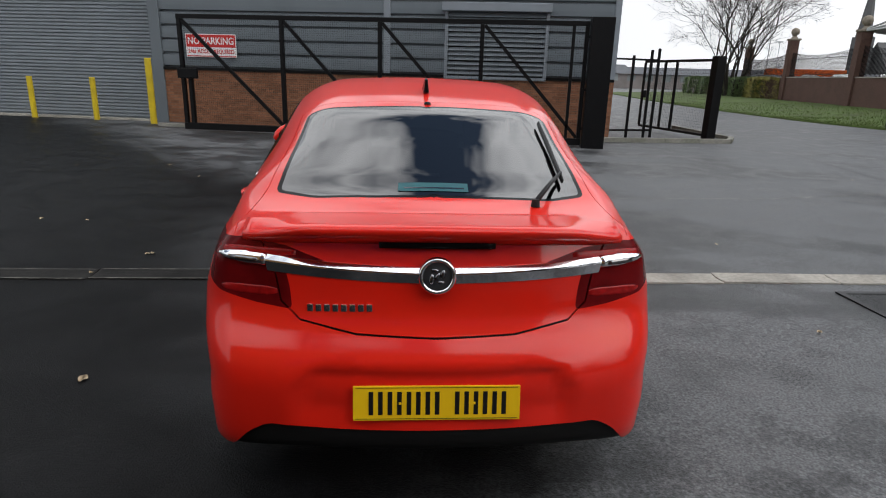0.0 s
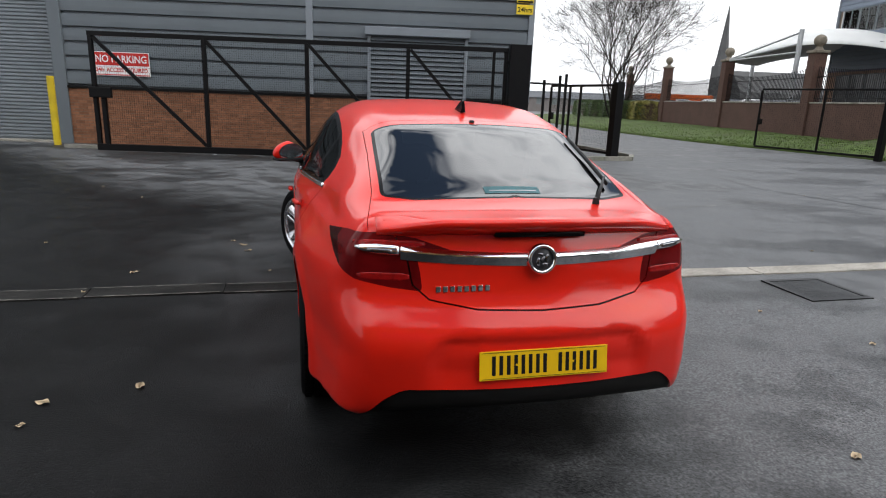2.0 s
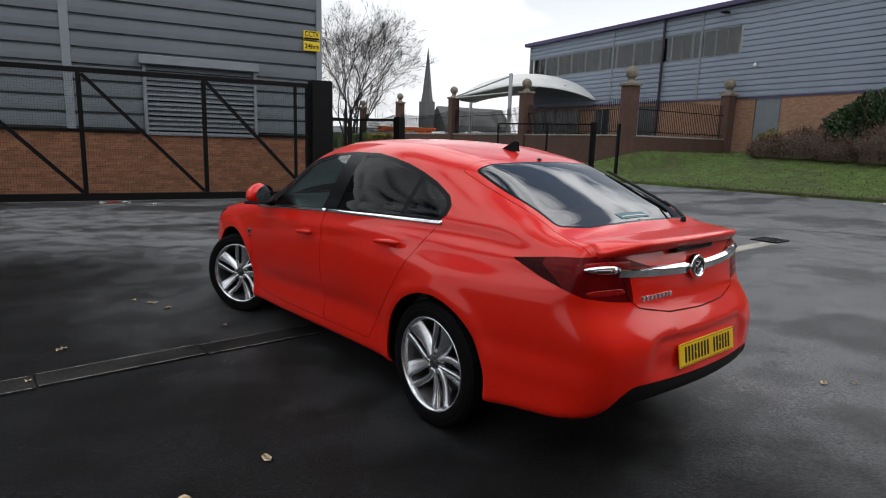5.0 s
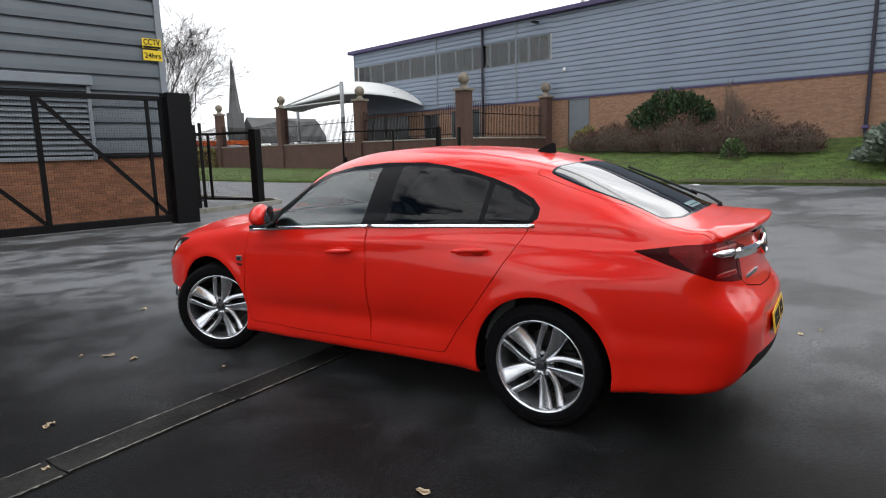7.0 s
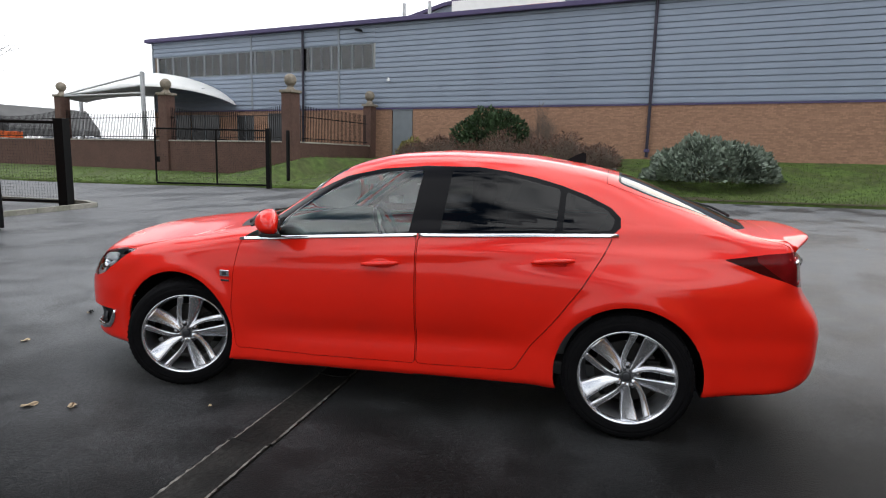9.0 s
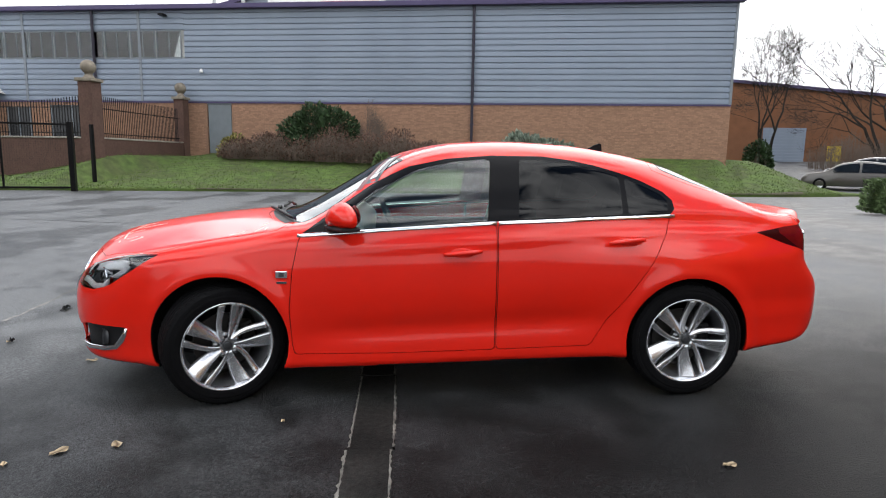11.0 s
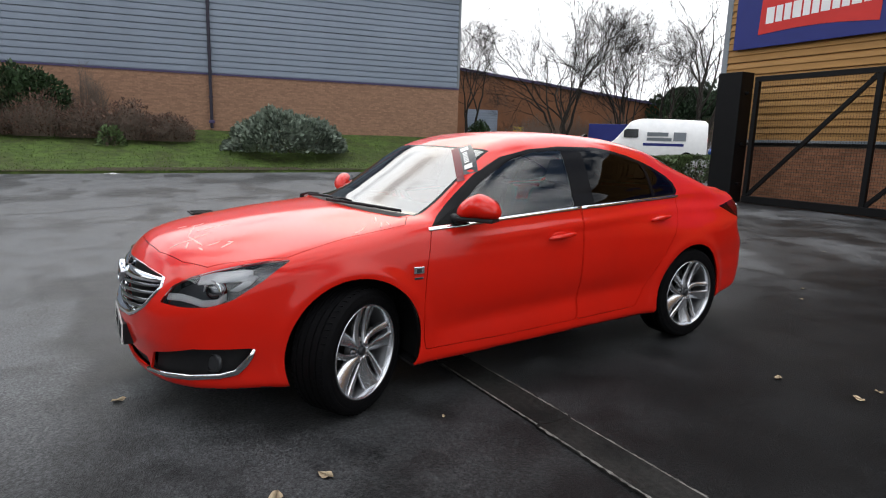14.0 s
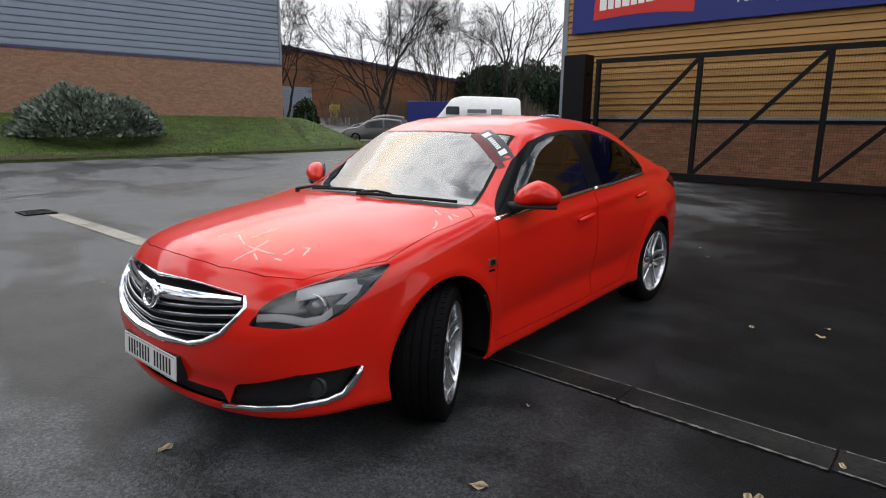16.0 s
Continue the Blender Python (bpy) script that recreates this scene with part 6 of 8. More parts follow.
def rounded(poly, r=0.03, steps=4):
    """The polygon with its corners rounded."""
    out, n = [], len(poly)
    for i in range(n):
        p, c, q = Vector(poly[i - 1]), Vector(poly[i]), Vector(poly[(i + 1) % n])
        d1, d2 = (p - c), (q - c)
        t = min(r, d1.length * 0.4, d2.length * 0.4)
        if d1.normalized().dot(d2.normalized()) < -0.97:
            out.append(tuple(c))
            continue
        s, e = c + d1.normalized() * t, c + d2.normalized() * t
        for k in range(steps + 1):
            u = k / steps
            out.append(tuple(s * (1 - u) ** 2 + c * 2 * u * (1 - u) + e * u * u))
    return out


# region numbers
BODY, FDOOR, RDOOR, BONNET, TAILGATE, GAP, TRIM, FGLASS, RGLASS, QGLASS, SCREEN, SCREEN_EDGE, BACKLIGHT, BACK_EDGE, HEADLAMP, TAILLAMP, OPENING, UNDER, DIFFUSER, FOG, FBUMPER, RBUMPER, BOXLAMP = range(23)


def mirrored(poly):
    return [(-u, v) for u, v in poly][::-1]


def car_shell():
    """The cut skin: lists of polygons for each region and side."""
    v, quads = surface_nets(body_field, (-1.16, -1.02, 0.10), (3.90, 1.02, 1.60), 0.025)
    # the shell is cut in lengths, which keeps each cut quick
    ends = (-9, -0.5, 0.35, 1.1, 1.75, 2.4, 3.02, 9)
    mid = v[quads].mean(1)[:, 0]
    lengths = []
    for x0, x1 in zip(ends, ends[1:]):
        for up in (False, True):
            pick = quads[(mid >= x0) & (mid < x1) & ((v[quads].mean(1)[:, 2] > 0.93) == up)]
            used, inverse = np.unique(pick, return_inverse=True)
            me = bpy.data.meshes.new("shell")
            me.from_pydata(v[used].tolist(), [], inverse.reshape(pick.shape).tolist())
            bm = bmesh.new()
            bm.from_mesh(me)
            bpy.data.meshes.remove(me)
            lengths.append((bm, bm.faces.layers.int.new("region"), v[used].min(0), v[used].max(0)))

    def cut(poly, a, b, ok, region, only=None):
        av, bv = Vector(a), Vector(b)
        for bm, layer, lo, hi in lengths:
            pu = [av.x * (lo, hi)[i][0] + av.y * (lo, hi)[j][1] + av.z * (lo, hi)[k][2] for i in (0, 1) for j in (0, 1) for k in (0, 1)]
            pv = [bv.x * (lo, hi)[i][0] + bv.y * (lo, hi)[j][1] + bv.z * (lo, hi)[k][2] for i in (0, 1) for j in (0, 1) for k in (0, 1)]
            if max(pu) > min(p[0] for p in poly) and min(pu) < max(p[0] for p in poly) and max(pv) > min(p[1] for p in poly) and min(pv) < max(p[1] for p in poly):
                cut_region(bm, layer, poly, a, b, ok, region, only)

    X, Y, Z = (1, 0, 0), (0, 1, 0), (0, 0, 1)
    side = lambda c: abs(c.y) > 0.45 and c.z > 0.15
    rear = lambda c: c.x < -0.45
    front = lambda c: c.x > 3.0
    above = lambda c: c.z > 0.72
    for bm, layer, _, _ in lengths:
        for f in bm.faces:
            f.normal_update()
            if f.normal.z < -0.75 and f.calc_center_median().z < 0.5:
                f[layer] = UNDER
    # bumpers
    rb = [(-1.3, 0.3), (-1.3, 0.75), (-0.96, 0.752), (-0.93, 0.80), (-0.78, 0.842), (-0.60, 0.905), (-0.44, 0.80), (-0.36, 0.62), (-0.34, 0.3)]
    cut(rb, X, Z, lambda c: c.x < 0 and c.z > 0.2, RBUMPER, {BODY})
    fb = [(2.9, 0.12), (3.05, 0.55), (3.12, 0.70), (3.22, 0.735), (3.34, 0.68), (3.6, 0.64), (3.70, 0.80), (4.0, 0.80), (4.0, 0.12)]
    cut(fb, X, Z, lambda c: c.x > 2.8, FBUMPER, {BODY})
    # wheel arches
    for ax in (0.0, 2.737):
        circ = [(ax + 0.384 * math.cos(t), 0.348 + 0.384 * math.sin(t)) for t in (2 * math.pi * k / 56 for k in range(56))]
        cut(circ, X, Z, lambda c: abs(c.y) > 0.58 and c.z < 0.9, OPENING)
    # bonnet and tailgate with their shut lines
    hood = [(3.635, 0.0), (3.628, 0.145), (3.598, 0.338), (3.52, 0.56), (3.43, 0.70), (3.26, 0.785), (3.085, 0.845), (2.715, 0.812), (2.42, 0.825), (2.36, 0.735), (2.50, 0.55), (2.575, 0.30), (2.59, 0.0)]
    hood = hood + [(x, -y) for x, y in hood[::-1]][1:-1]
    cut(hood, X, Y, above, GAP, {BODY, FBUMPER})
    cut(offset_poly(hood, -0.0032), X, Y, above, BONNET, {GAP})
    gate = [(-0.60, 1.15), (-0.575, 1.06), (-0.515, 0.965), (-0.492, 0.85), (-0.43, 0.797), (-0.25, 0.765), (0, 0.757)]
    gate = gate + mirrored(gate)[1:]
    cut(gate, Y, Z, lambda c: c.x < -0.5 and c.z < 1.095, GAP, {BODY, RBUMPER})
    cut(offset_poly(gate, -0.006), Y, Z, lambda c: c.x < -0.5 and c.z < 1.095, TAILGATE, {GAP})
    deck = [(-1.2, 0.66), (-0.75, 0.645), (-0.48, 0.598), (-0.10, 0.575), (0.16, 0.570), (0.155, 0.30), (0.145, 0.0)]
    deck = deck + [(x, -y) for x, y in deck[::-1]][1:]
    deck_ok = lambda c: c.x < 0.4 and c.z > 1.04
    cut(deck, X, Y, deck_ok, GAP, {BODY, RBUMPER, TAILGATE, GAP})
    cut(offset_poly(deck, -0.003), X, Y, deck_ok, TAILGATE, {GAP})
    # glass fore and aft
    ws = [(2.535, 0.0), (2.52, 0.31), (2.44, 0.56), (2.315, 0.735), (2.13, 0.692), (1.954, 0.648), (1.71, 0.588), (1.76, 0.42), (1.79, 0.25), (1.805, 0.0)]
    ws = ws + [(x, -y) for x, y in ws[::-1]][1:-1]
    cut(ws, X, Y, above, SCREEN_EDGE)
    cut(offset_poly(ws, -0.022), X, Y, above, SCREEN, {SCREEN_EDGE})
    bl = rounded([(0.085, 0.0), (0.088, 0.27), (0.10, 0.535), (-0.20, 0.550), (-0.53, 0.565), (-0.60, 0.42), (-0.622, 0.2), (-0.627, 0.0)], 0.035)
    bl = [p for p in bl if p[1] > 0.005]
    bl = [(0.085, 0.0)] + bl + [(-0.627, 0.0)]
    bl = bl + [(x, -y) for x, y in bl[::-1]][1:-1]
    cut(bl, X, Y, deck_ok, BACK_EDGE)
    cut(offset_poly(bl, -0.016), X, Y, deck_ok, BACKLIGHT, {BACK_EDGE})
    # doors
    fd = rounded([(2.29, 0.958), (2.329, 0.758), (2.346, 0.544), (2.335, 0.34), (2.32, 0.277), (1.80, 0.280), (1.168, 0.300), (1.174, 1.035)], 0.03)
    rd = rounded([(1.168, 1.035), (1.162, 0.300), (0.600, 0.322), (0.509, 0.475), (0.393, 0.618), (0.256, 0.814), (0.152, 0.989), (0.108, 1.082)], 0.03)
    for poly, num in ((fd, FDOOR), (rd, RDOOR)):
        cut(offset_poly(poly, 0.001), X, Z, side, GAP, {BODY})
        cut(offset_poly(poly, -0.0035), X, Z, side, num, {GAP})
    # side glass
    dlo = [(2.275, 0.972), (2.16, 1.055), (2.05, 1.135), (1.894, 1.245), (1.78, 1.305), (1.681, 1.352), (1.45, 1.402), (1.184, 1.425), (0.875, 1.425), (0.70, 1.404), (0.546, 1.374), (0.40, 1.335), (0.261, 1.287), (0.13, 1.225), (0.078, 1.175), (0.075, 1.125), (0.108, 1.094), (0.6, 1.076), (1.18, 1.050), (1.8, 1.006)]
    cut(dlo, X, Z, side, TRIM)
    fg = rounded([(2.06, 0.995), (2.03, 1.09), (1.88, 1.205), (1.62, 1.338), (1.42, 1.382), (1.195, 1.402), (1.225, 1.052), (1.7, 1.018)], 0.02)
    rg = rounded([(1.045, 1.066), (1.022, 1.402), (0.87, 1.402), (0.706, 1.386), (0.405, 1.315), (0.412, 1.094)], 0.02)
    qg = rounded([(0.378, 1.095), (0.372, 1.302), (0.25, 1.258), (0.15, 1.212), (0.105, 1.165), (0.125, 1.108)], 0.02)
    for poly, num in ((fg, FGLASS), (rg, RGLASS), (qg, QGLASS)):
        cut(poly, X, Z, side, num, {TRIM})
    # lamps, along slanting views
    hl = rounded([(3.035, 0.636), (2.86, 0.628), (2.671, 0.632), (2.56, 0.652), (2.497, 0.670), (2.333, 0.755), (2.205, 0.845), (2.35, 0.842), (2.50, 0.824), (2.66, 0.797), (2.822, 0.762), (2.951, 0.716)], 0.02)
    tl = rounded([(0.331, 0.990), (0.05, 1.022), (-0.22, 1.040), (-0.38, 1.022), (-0.548, 0.983), (-0.40, 0.962), (-0.425, 0.90), (-0.447, 0.828), (-0.30, 0.838), (-0.11, 0.860), (0.144, 0.925)], 0.02)
    tip = [(0.40, 0.86), (0.40, 1.05), (0.10, 1.05), (0.14, 0.985), (0.02, 0.90), (-0.08, 0.84), (0.0, 0.80)]
    fog = rounded([(3.13, 0.372), (2.76, 0.428), (2.385, 0.428), (2.50, 0.295), (2.83, 0.272), (3.20, 0.250)], 0.03)
    for sgn in (1, -1):
        half = (lambda c: c.y > 0.2) if sgn > 0 else (lambda c: c.y < -0.2)
        cut(hl, (1, -sgn, 0), Z, lambda c: half(c) and c.x > 2.9, HEADLAMP)
        cut(fog, (1, -sgn, 0), Z, lambda c: half(c) and c.x > 3.1 and c.z > 0.2, FOG)
        cut(tl, (1, sgn, 0), Z, lambda c: half(c) and c.x < -0.3, TAILLAMP, set(range(23)) - {GAP})
        cut(tip, (1, sgn, 0), Z, lambda c: half(c) and c.x < -0.3, BOXLAMP, {TAILLAMP})
    # grille, lower intake, diffuser
    gr = [(0, 0.768), (0.25, 0.772), (0.545, 0.742), (0.57, 0.70), (0.515, 0.595), (0.44, 0.55), (0.35, 0.517), (0.14, 0.493), (0, 0.487)]
    gr = gr + mirrored(gr)[1:-1]
    cut(gr, Y, Z, front, OPENING)
    low = rounded([(0.47, 0.328), (0.50, 0.262), (-0.50, 0.262), (-0.47, 0.328)], 0.02)
    cut(low, Y, Z, lambda c: c.x > 3.3, FOG)
    df = rounded([(0.53, 0.476), (0.60, 0.43), (0.70, 0.30), (-0.70, 0.30), (-0.60, 0.43), (-0.53, 0.476)], 0.03)
    cut(df, Y, Z, lambda c: c.x < -0.6 and c.z < 0.6, DIFFUSER)
    boxes = {}
    for bm, layer, f in [(bm, layer, f) for bm, layer, _, _ in lengths for f in bm.faces]:
        c = f.calc_center_median()
        sd = 0 if f[layer] in (BODY, GAP, UNDER, OPENING, FBUMPER, RBUMPER, BONNET, TAILGATE, SCREEN, SCREEN_EDGE, BACKLIGHT, BACK_EDGE, DIFFUSER) else (1 if c.y > 0 else -1)
        boxes.setdefault((f[layer], sd), []).append([v.co.copy() for v in f.verts])
    for bm, _, _, _ in lengths:
        bm.free()
    return boxes


def skin_part(name, polys, mat, parent, label="", sink=0.0, rim=0.014):
    """A panel from skin polygons, shaded by the true normals of the skin, with its edges turned in."""
    index, verts, faces = {}, [], []
    for poly in polys:
        q = []
        for p in poly:
            key = (round(p.x, 5), round(p.y, 5), round(p.z, 5))
            if key not in index:
                index[key] = len(verts)
                verts.append(list(p))
            i = index[key]
            if not q or q[-1] != i:
                q.append(i)
        if len(q) > 2 and q[0] == q[-1]:
            q.pop()
        if len(set(q)) > 2:
            faces.append(q)
    v = np.array(verts)
    n = gradient(body_field, v)
    n /= np.linalg.norm(n, axis=1)[:, None]
    if sink:
        v = v - n * sink
    normals = n.tolist()
    if rim:
        seen = {}
        for q in faces:
            for i, j in zip(q, q[1:] + q[:1]):
                seen[(i, j)] = 1
        extra_v, extra_n, extra_f = [], [], []
        for i, j in seen:
            if (j, i) not in seen:
                o = len(v) + len(extra_v)
                a, b = v[i], v[j]
                out = np.cross(b - a, n[i])
                out = out / max(np.linalg.norm(out), 1e-9)
                extra_v += [a, b, b - n[j] * rim, a - n[i] * rim]
                extra_n += [out.tolist()] * 4
                extra_f.append([o + 1, o, o + 3, o + 2])
        if extra_v:
            v = np.concatenate([v, np.array(extra_v)])
            normals += extra_n
            faces = faces + extra_f
    me = bpy.data.meshes.new(name)
    me.from_pydata(v.tolist(), [], faces)
    me.materials.append(mat)
    me.polygons.foreach_set("use_smooth", [True] * len(me.polygons))
    me.normals_split_custom_set_from_vertices(normals)
    ob = new(name, me)
    ob.parent = parent
    if label:
        tagged(ob, label)
    return ob

# ---- the red hatchback: materials ----
M_RED = material("red_paint", (0.69, 0.015, 0.006), 0.40, 0.0, 0.03, 3.0, coat=0.7, spec=0.05, second=(0.64, 0.017, 0.008), second_scale=2.2, second_amount=0.5)
M_RED.node_tree.nodes["Principled BSDF"].inputs["Coat IOR"].default_value = 1.55
M_RED.node_tree.nodes["Principled BSDF"].inputs["Coat Roughness"].default_value = 0.09
M_GLOSSBLACK = material("gloss_black", (0.006, 0.006, 0.007), 0.2, 0, 0.1, 10, spec=0.07)
M_PLASTIC = material("black_plastic", (0.014, 0.014, 0.015), 0.55, 0, 0.2, 40, 0.15, 200)
M_RUBBER = material("rubber_seal", (0.004, 0.004, 0.004), 0.7, 0, 0.1, 30)
M_CHROME = material("chrome", (0.82, 0.83, 0.85), 0.06, 1.0, 0.03, 20)
M_DARKCHROME = material("dark_chrome", (0.20, 0.205, 0.215), 0.16, 1.0, 0.05, 20)
M_MIRROR = material("mirror_glass", (0.42, 0.44, 0.47), 0.04, 1.0, 0.02, 20)
M_ALLOY = material("alloy_wheel", (0.70, 0.71, 0.735), 0.25, 0.9, 0.06, 30)
M_ALLOY_IN = material("alloy_barrel_face", (0.16, 0.163, 0.168), 0.38, 0.7, 0.1, 20)
M_DISC = material("brake_disc", (0.05, 0.048, 0.046), 0.5, 0.8, 0.15, 30)
M_GLASS_CLEAR = glass("clear_glass", (0.82, 0.95, 0.92), ior=1.8)
M_GLASS_SCREEN = glass("screen_glass", (0.42, 0.50, 0.49), ior=2.9)
M_GLASS_DARK = glass("tinted_glass", (0.045, 0.050, 0.058), ior=1.55, gain=0.5)
M_GLASS_BACK = glass("rear_screen_glass", (0.04, 0.045, 0.05), ior=2.3)
M_LENS = glass("lamp_lens", (0.95, 0.96, 0.97), ior=1.72)
M_LENS_RED = material("red_lens", (0.115, 0.003, 0.004), 0.18, 0, 0.35, 9, spec=0.10)
M_LENS_BRIGHT = material("bright_red_lens", (0.27, 0.006, 0.006), 0.18, 0, 0.3, 40, spec=0.22)
M_LENS_SMOKE = material("smoked_red_lens", (0.030, 0.002, 0.002), 0.2, 0, 0.2, 8, spec=0.06)
M_LAMP_DARK = material("lamp_housing", (0.05, 0.052, 0.056), 0.3, 0.4, 0.1, 20)
M_LAMP_BED = material("lamp_bed", (0.075, 0.078, 0.085), 0.28, 0.5, 0.2, 20)
M_LAMP_WHITE = material("lamp_blade", (0.90, 0.91, 0.92), 0.3, 0.0, 0.04, 20)
M_CABIN = material("cabin_trim", (0.10, 0.104, 0.106), 0.7, 0, 0.15, 20, 0.1, 120)
M_CABIN_LIGHT = material("dash_trim", (0.55, 0.60, 0.58), 0.6, 0, 0.12, 15)
M_LINING = material("cabin_lining", (0.36, 0.37, 0.36), 0.8, 0, 0.08, 20)
M_SEAT = material("seat_cloth", (0.06, 0.062, 0.068), 0.85, 0, 0.2, 50, 0.3, 150)
M_WASH = material("dried_wash_mark", (0.84, 0.50, 0.45), 0.6, 0, 0.25, 30)
M_INK = material("plate_ink", (0.006, 0.006, 0.007), 0.5, 0, 0.1, 10)

CAR = pose(-0.4077, 2.6505, -0.02, 0, 0, 90 + 11.1)
car = empty("red_hatchback", CAR, "red five-door hatchback with alloy wheels standing on the wet yard", "car")
shell = car_shell()


def take(region, sd=0):
    return shell.get((region, sd), [])


def swept(pts, normals, across, w, t, name, mat, parent, label="", taper=None):
    """A strip of width w and thickness t laid along points on the skin, with a rounded face."""
    bm = bmesh.new()
    rings = []
    for i, (p, n) in enumerate(zip(pts, normals)):
        k = taper[i] if taper else 1.0
        a = across[i] if isinstance(across, list) else Vector(across)
        a = (a - n * a.dot(n)).normalized() * (w * 0.5 * k)
        rings.append([bm.verts.new(q) for q in (p - a - n * 0.004, p - a + n * t * 0.45, p - a * 0.6 + n * t, p + a * 0.6 + n * t, p + a + n * t * 0.45, p + a - n * 0.004)])
    for r, s in zip(rings, rings[1:]):
        for k in range(6):
            bm.faces.new((r[k], r[(k + 1) % 6], s[(k + 1) % 6], s[k]))
    bm.faces.new(rings[0][::-1])
    bm.faces.new(rings[-1])
    bmesh.ops.recalc_face_normals(bm, faces=bm.faces)
    return part(name, bm, mat, parent, label, smooth=True)


# panels
skin_part("body", take(BODY), M_RED, car, "solid red body shell")
skin_part("rear_bumper", take(RBUMPER), M_RED, car)
skin_part("front_bumper", take(FBUMPER), M_RED, car)
bonnet = skin_part("bonnet", take(BONNET), M_RED, car)
tailgate = skin_part("tailgate", take(TAILGATE), M_RED, car)
skin_part("shut_line", take(GAP), M_RUBBER, car, "black shut line between panels", sink=0.012, rim=0)
skin_part("underbody", take(UNDER), M_PLASTIC, car)
skin_part("rear_diffuser", take(DIFFUSER), M_RUBBER, car, "black plastic lower rear valance", sink=0.01)
skin_part("windscreen", take(SCREEN), M_GLASS_SCREEN, car, "windscreen mirroring the clouds", rim=0.004)
skin_part("windscreen_border", take(SCREEN_EDGE), M_GLOSSBLACK, car)
skin_part("rear_window", take(BACKLIGHT), M_GLASS_BACK, tailgate, "dark tinted rear window", rim=0.004)
skin_part("rear_window_border", take(BACK_EDGE), M_GLOSSBLACK, tailgate)
lining = [p for key in ((BODY, 0), (TAILGATE, 0)) for p in take(*key) if sum(v.z for v in p) / len(p) > 0.9]
skin_part("cabin_lining", [p[::-1] for p in lining], M_LINING, car, "pale grey cabin lining", sink=0.03, rim=0)

for sd in (1, -1):
    fdoor = skin_part("front_door", take(FDOOR, sd), M_RED, car)
    rdoor = skin_part("rear_door", take(RDOOR, sd), M_RED, car)
    skin_part("window_frame", take(TRIM, sd), M_GLOSSBLACK, car, "gloss black window frame and pillar")
    skin_part("front_window", take(FGLASS, sd), M_GLASS_CLEAR, fdoor, rim=0.004)
    skin_part("rear_side_window", take(RGLASS, sd), M_GLASS_DARK, rdoor, "dark tinted rear side window", rim=0.004)
    skin_part("quarter_window", take(QGLASS, sd), M_GLASS_DARK, rdoor, "dark tinted quarter window", rim=0.004)
    # bright strip under the windows, one length a door
    for x0, x1, owner in ((2.30, 1.172, fdoor), (1.164, 0.085, rdoor)):
        xs = np.linspace(x0, x1, 26)
        pts = [skin_side(x, float(belt_line(x)) - 0.004 + 0.004, sd) for x in xs]
        pts = [Vector((p.x, p.y, float(np.interp(p.x, (0.085, 0.6, 1.18, 1.8, 2.3), (1.083, 1.066, 1.040, 0.997, 0.957))))) for p in pts]
        pts = [skin_side(p.x, p.z, sd) for p in pts]
        swept(pts, [skin_normal(p) for p in pts], (0, 0, 1), 0.024, 0.007, "chrome_strip", M_CHROME, owner, "bright chrome strip under the windows")
    # sill step and door handles
    for (xa, za, xb, zb), owner in (((1.480, 0.862, 1.262, 0.884), fdoor), ((0.525, 0.926, 0.305, 0.943), rdoor)):
        pts = []
        for k in range(9):
            u = k / 8
            q = skin_side(xa + (xb - xa) * u, za + (zb - za) * u, sd)
            n = skin_normal(q)
            pts.append(q + n * (0.010 + 0.026 * math.sin(math.pi * (0.12 + 0.76 * u)) ** 0.5))
        handle = part("door_handle", tube(pts, [0.009, 0.013, 0.015, 0.015, 0.015, 0.015, 0.015, 0.013, 0.009], 10), M_RED, owner, smooth=True)
        c = skin_side((xa + xb) / 2, (za + zb) / 2 - 0.005, sd)
        n = skin_normal(c)
        bm = bmesh.new()
        bmesh.ops.create_uvsphere(bm, u_segments=20, v_segments=10, radius=1.0)
        rot = n.to_track_quat("Z", "Y").to_matrix().to_4x4()
        bmesh.ops.transform(bm, matrix=Matrix.Translation(c) @ Matrix.Diagonal((0.072, 0.004, 0.033, 1)), verts=bm.verts)
        part("handle_cup", bm, M_RED, owner, smooth=True)
    # front wing badge
    q = skin_side(2.384, 0.745, sd)
    n = skin_normal(q)
    m = Matrix.Translation(q + n * 0.003) @ n.to_track_quat("Z", "Y").to_matrix().to_4x4()
    upv = (Vector((0, 0, 1)) - n * n.z).normalized()
    flat = Matrix((upv.cross(n), upv, n)).transposed().to_4x4()
    badge = part("wing_badge", box((-0.033, -0.02, -0.002), (0.033, 0.02, 0.006), 0.006, Matrix.Translation(q + n * 0.002) @ flat), M_CHROME, car, "small chrome wing badge")
    part("badge_shield", box((-0.014, -0.013, 0.005), (0.014, 0.013, 0.009), 0.003, Matrix.Translation(q + n * 0.002) @ flat), M_DARKCHROME, badge)
    part("badge_script", box((-0.028, -0.006, -0.002), (0.028, 0.006, 0.003), 0.001, Matrix.Translation(skin_side(2.384, 0.700, sd)) @ flat), M_DARKCHROME, badge)

    # headlamp: clear lens over a dark housing with projector, blade and indicator
    lamp = skin_part("headlamp", take(HEADLAMP, sd), M_LENS, car, "clear headlamp with dark housing and projector", rim=0.006)
    skin_part("housing", take(HEADLAMP, sd), M_LAMP_BED, lamp, "dark moulded lamp housing", sink=0.055, rim=0)

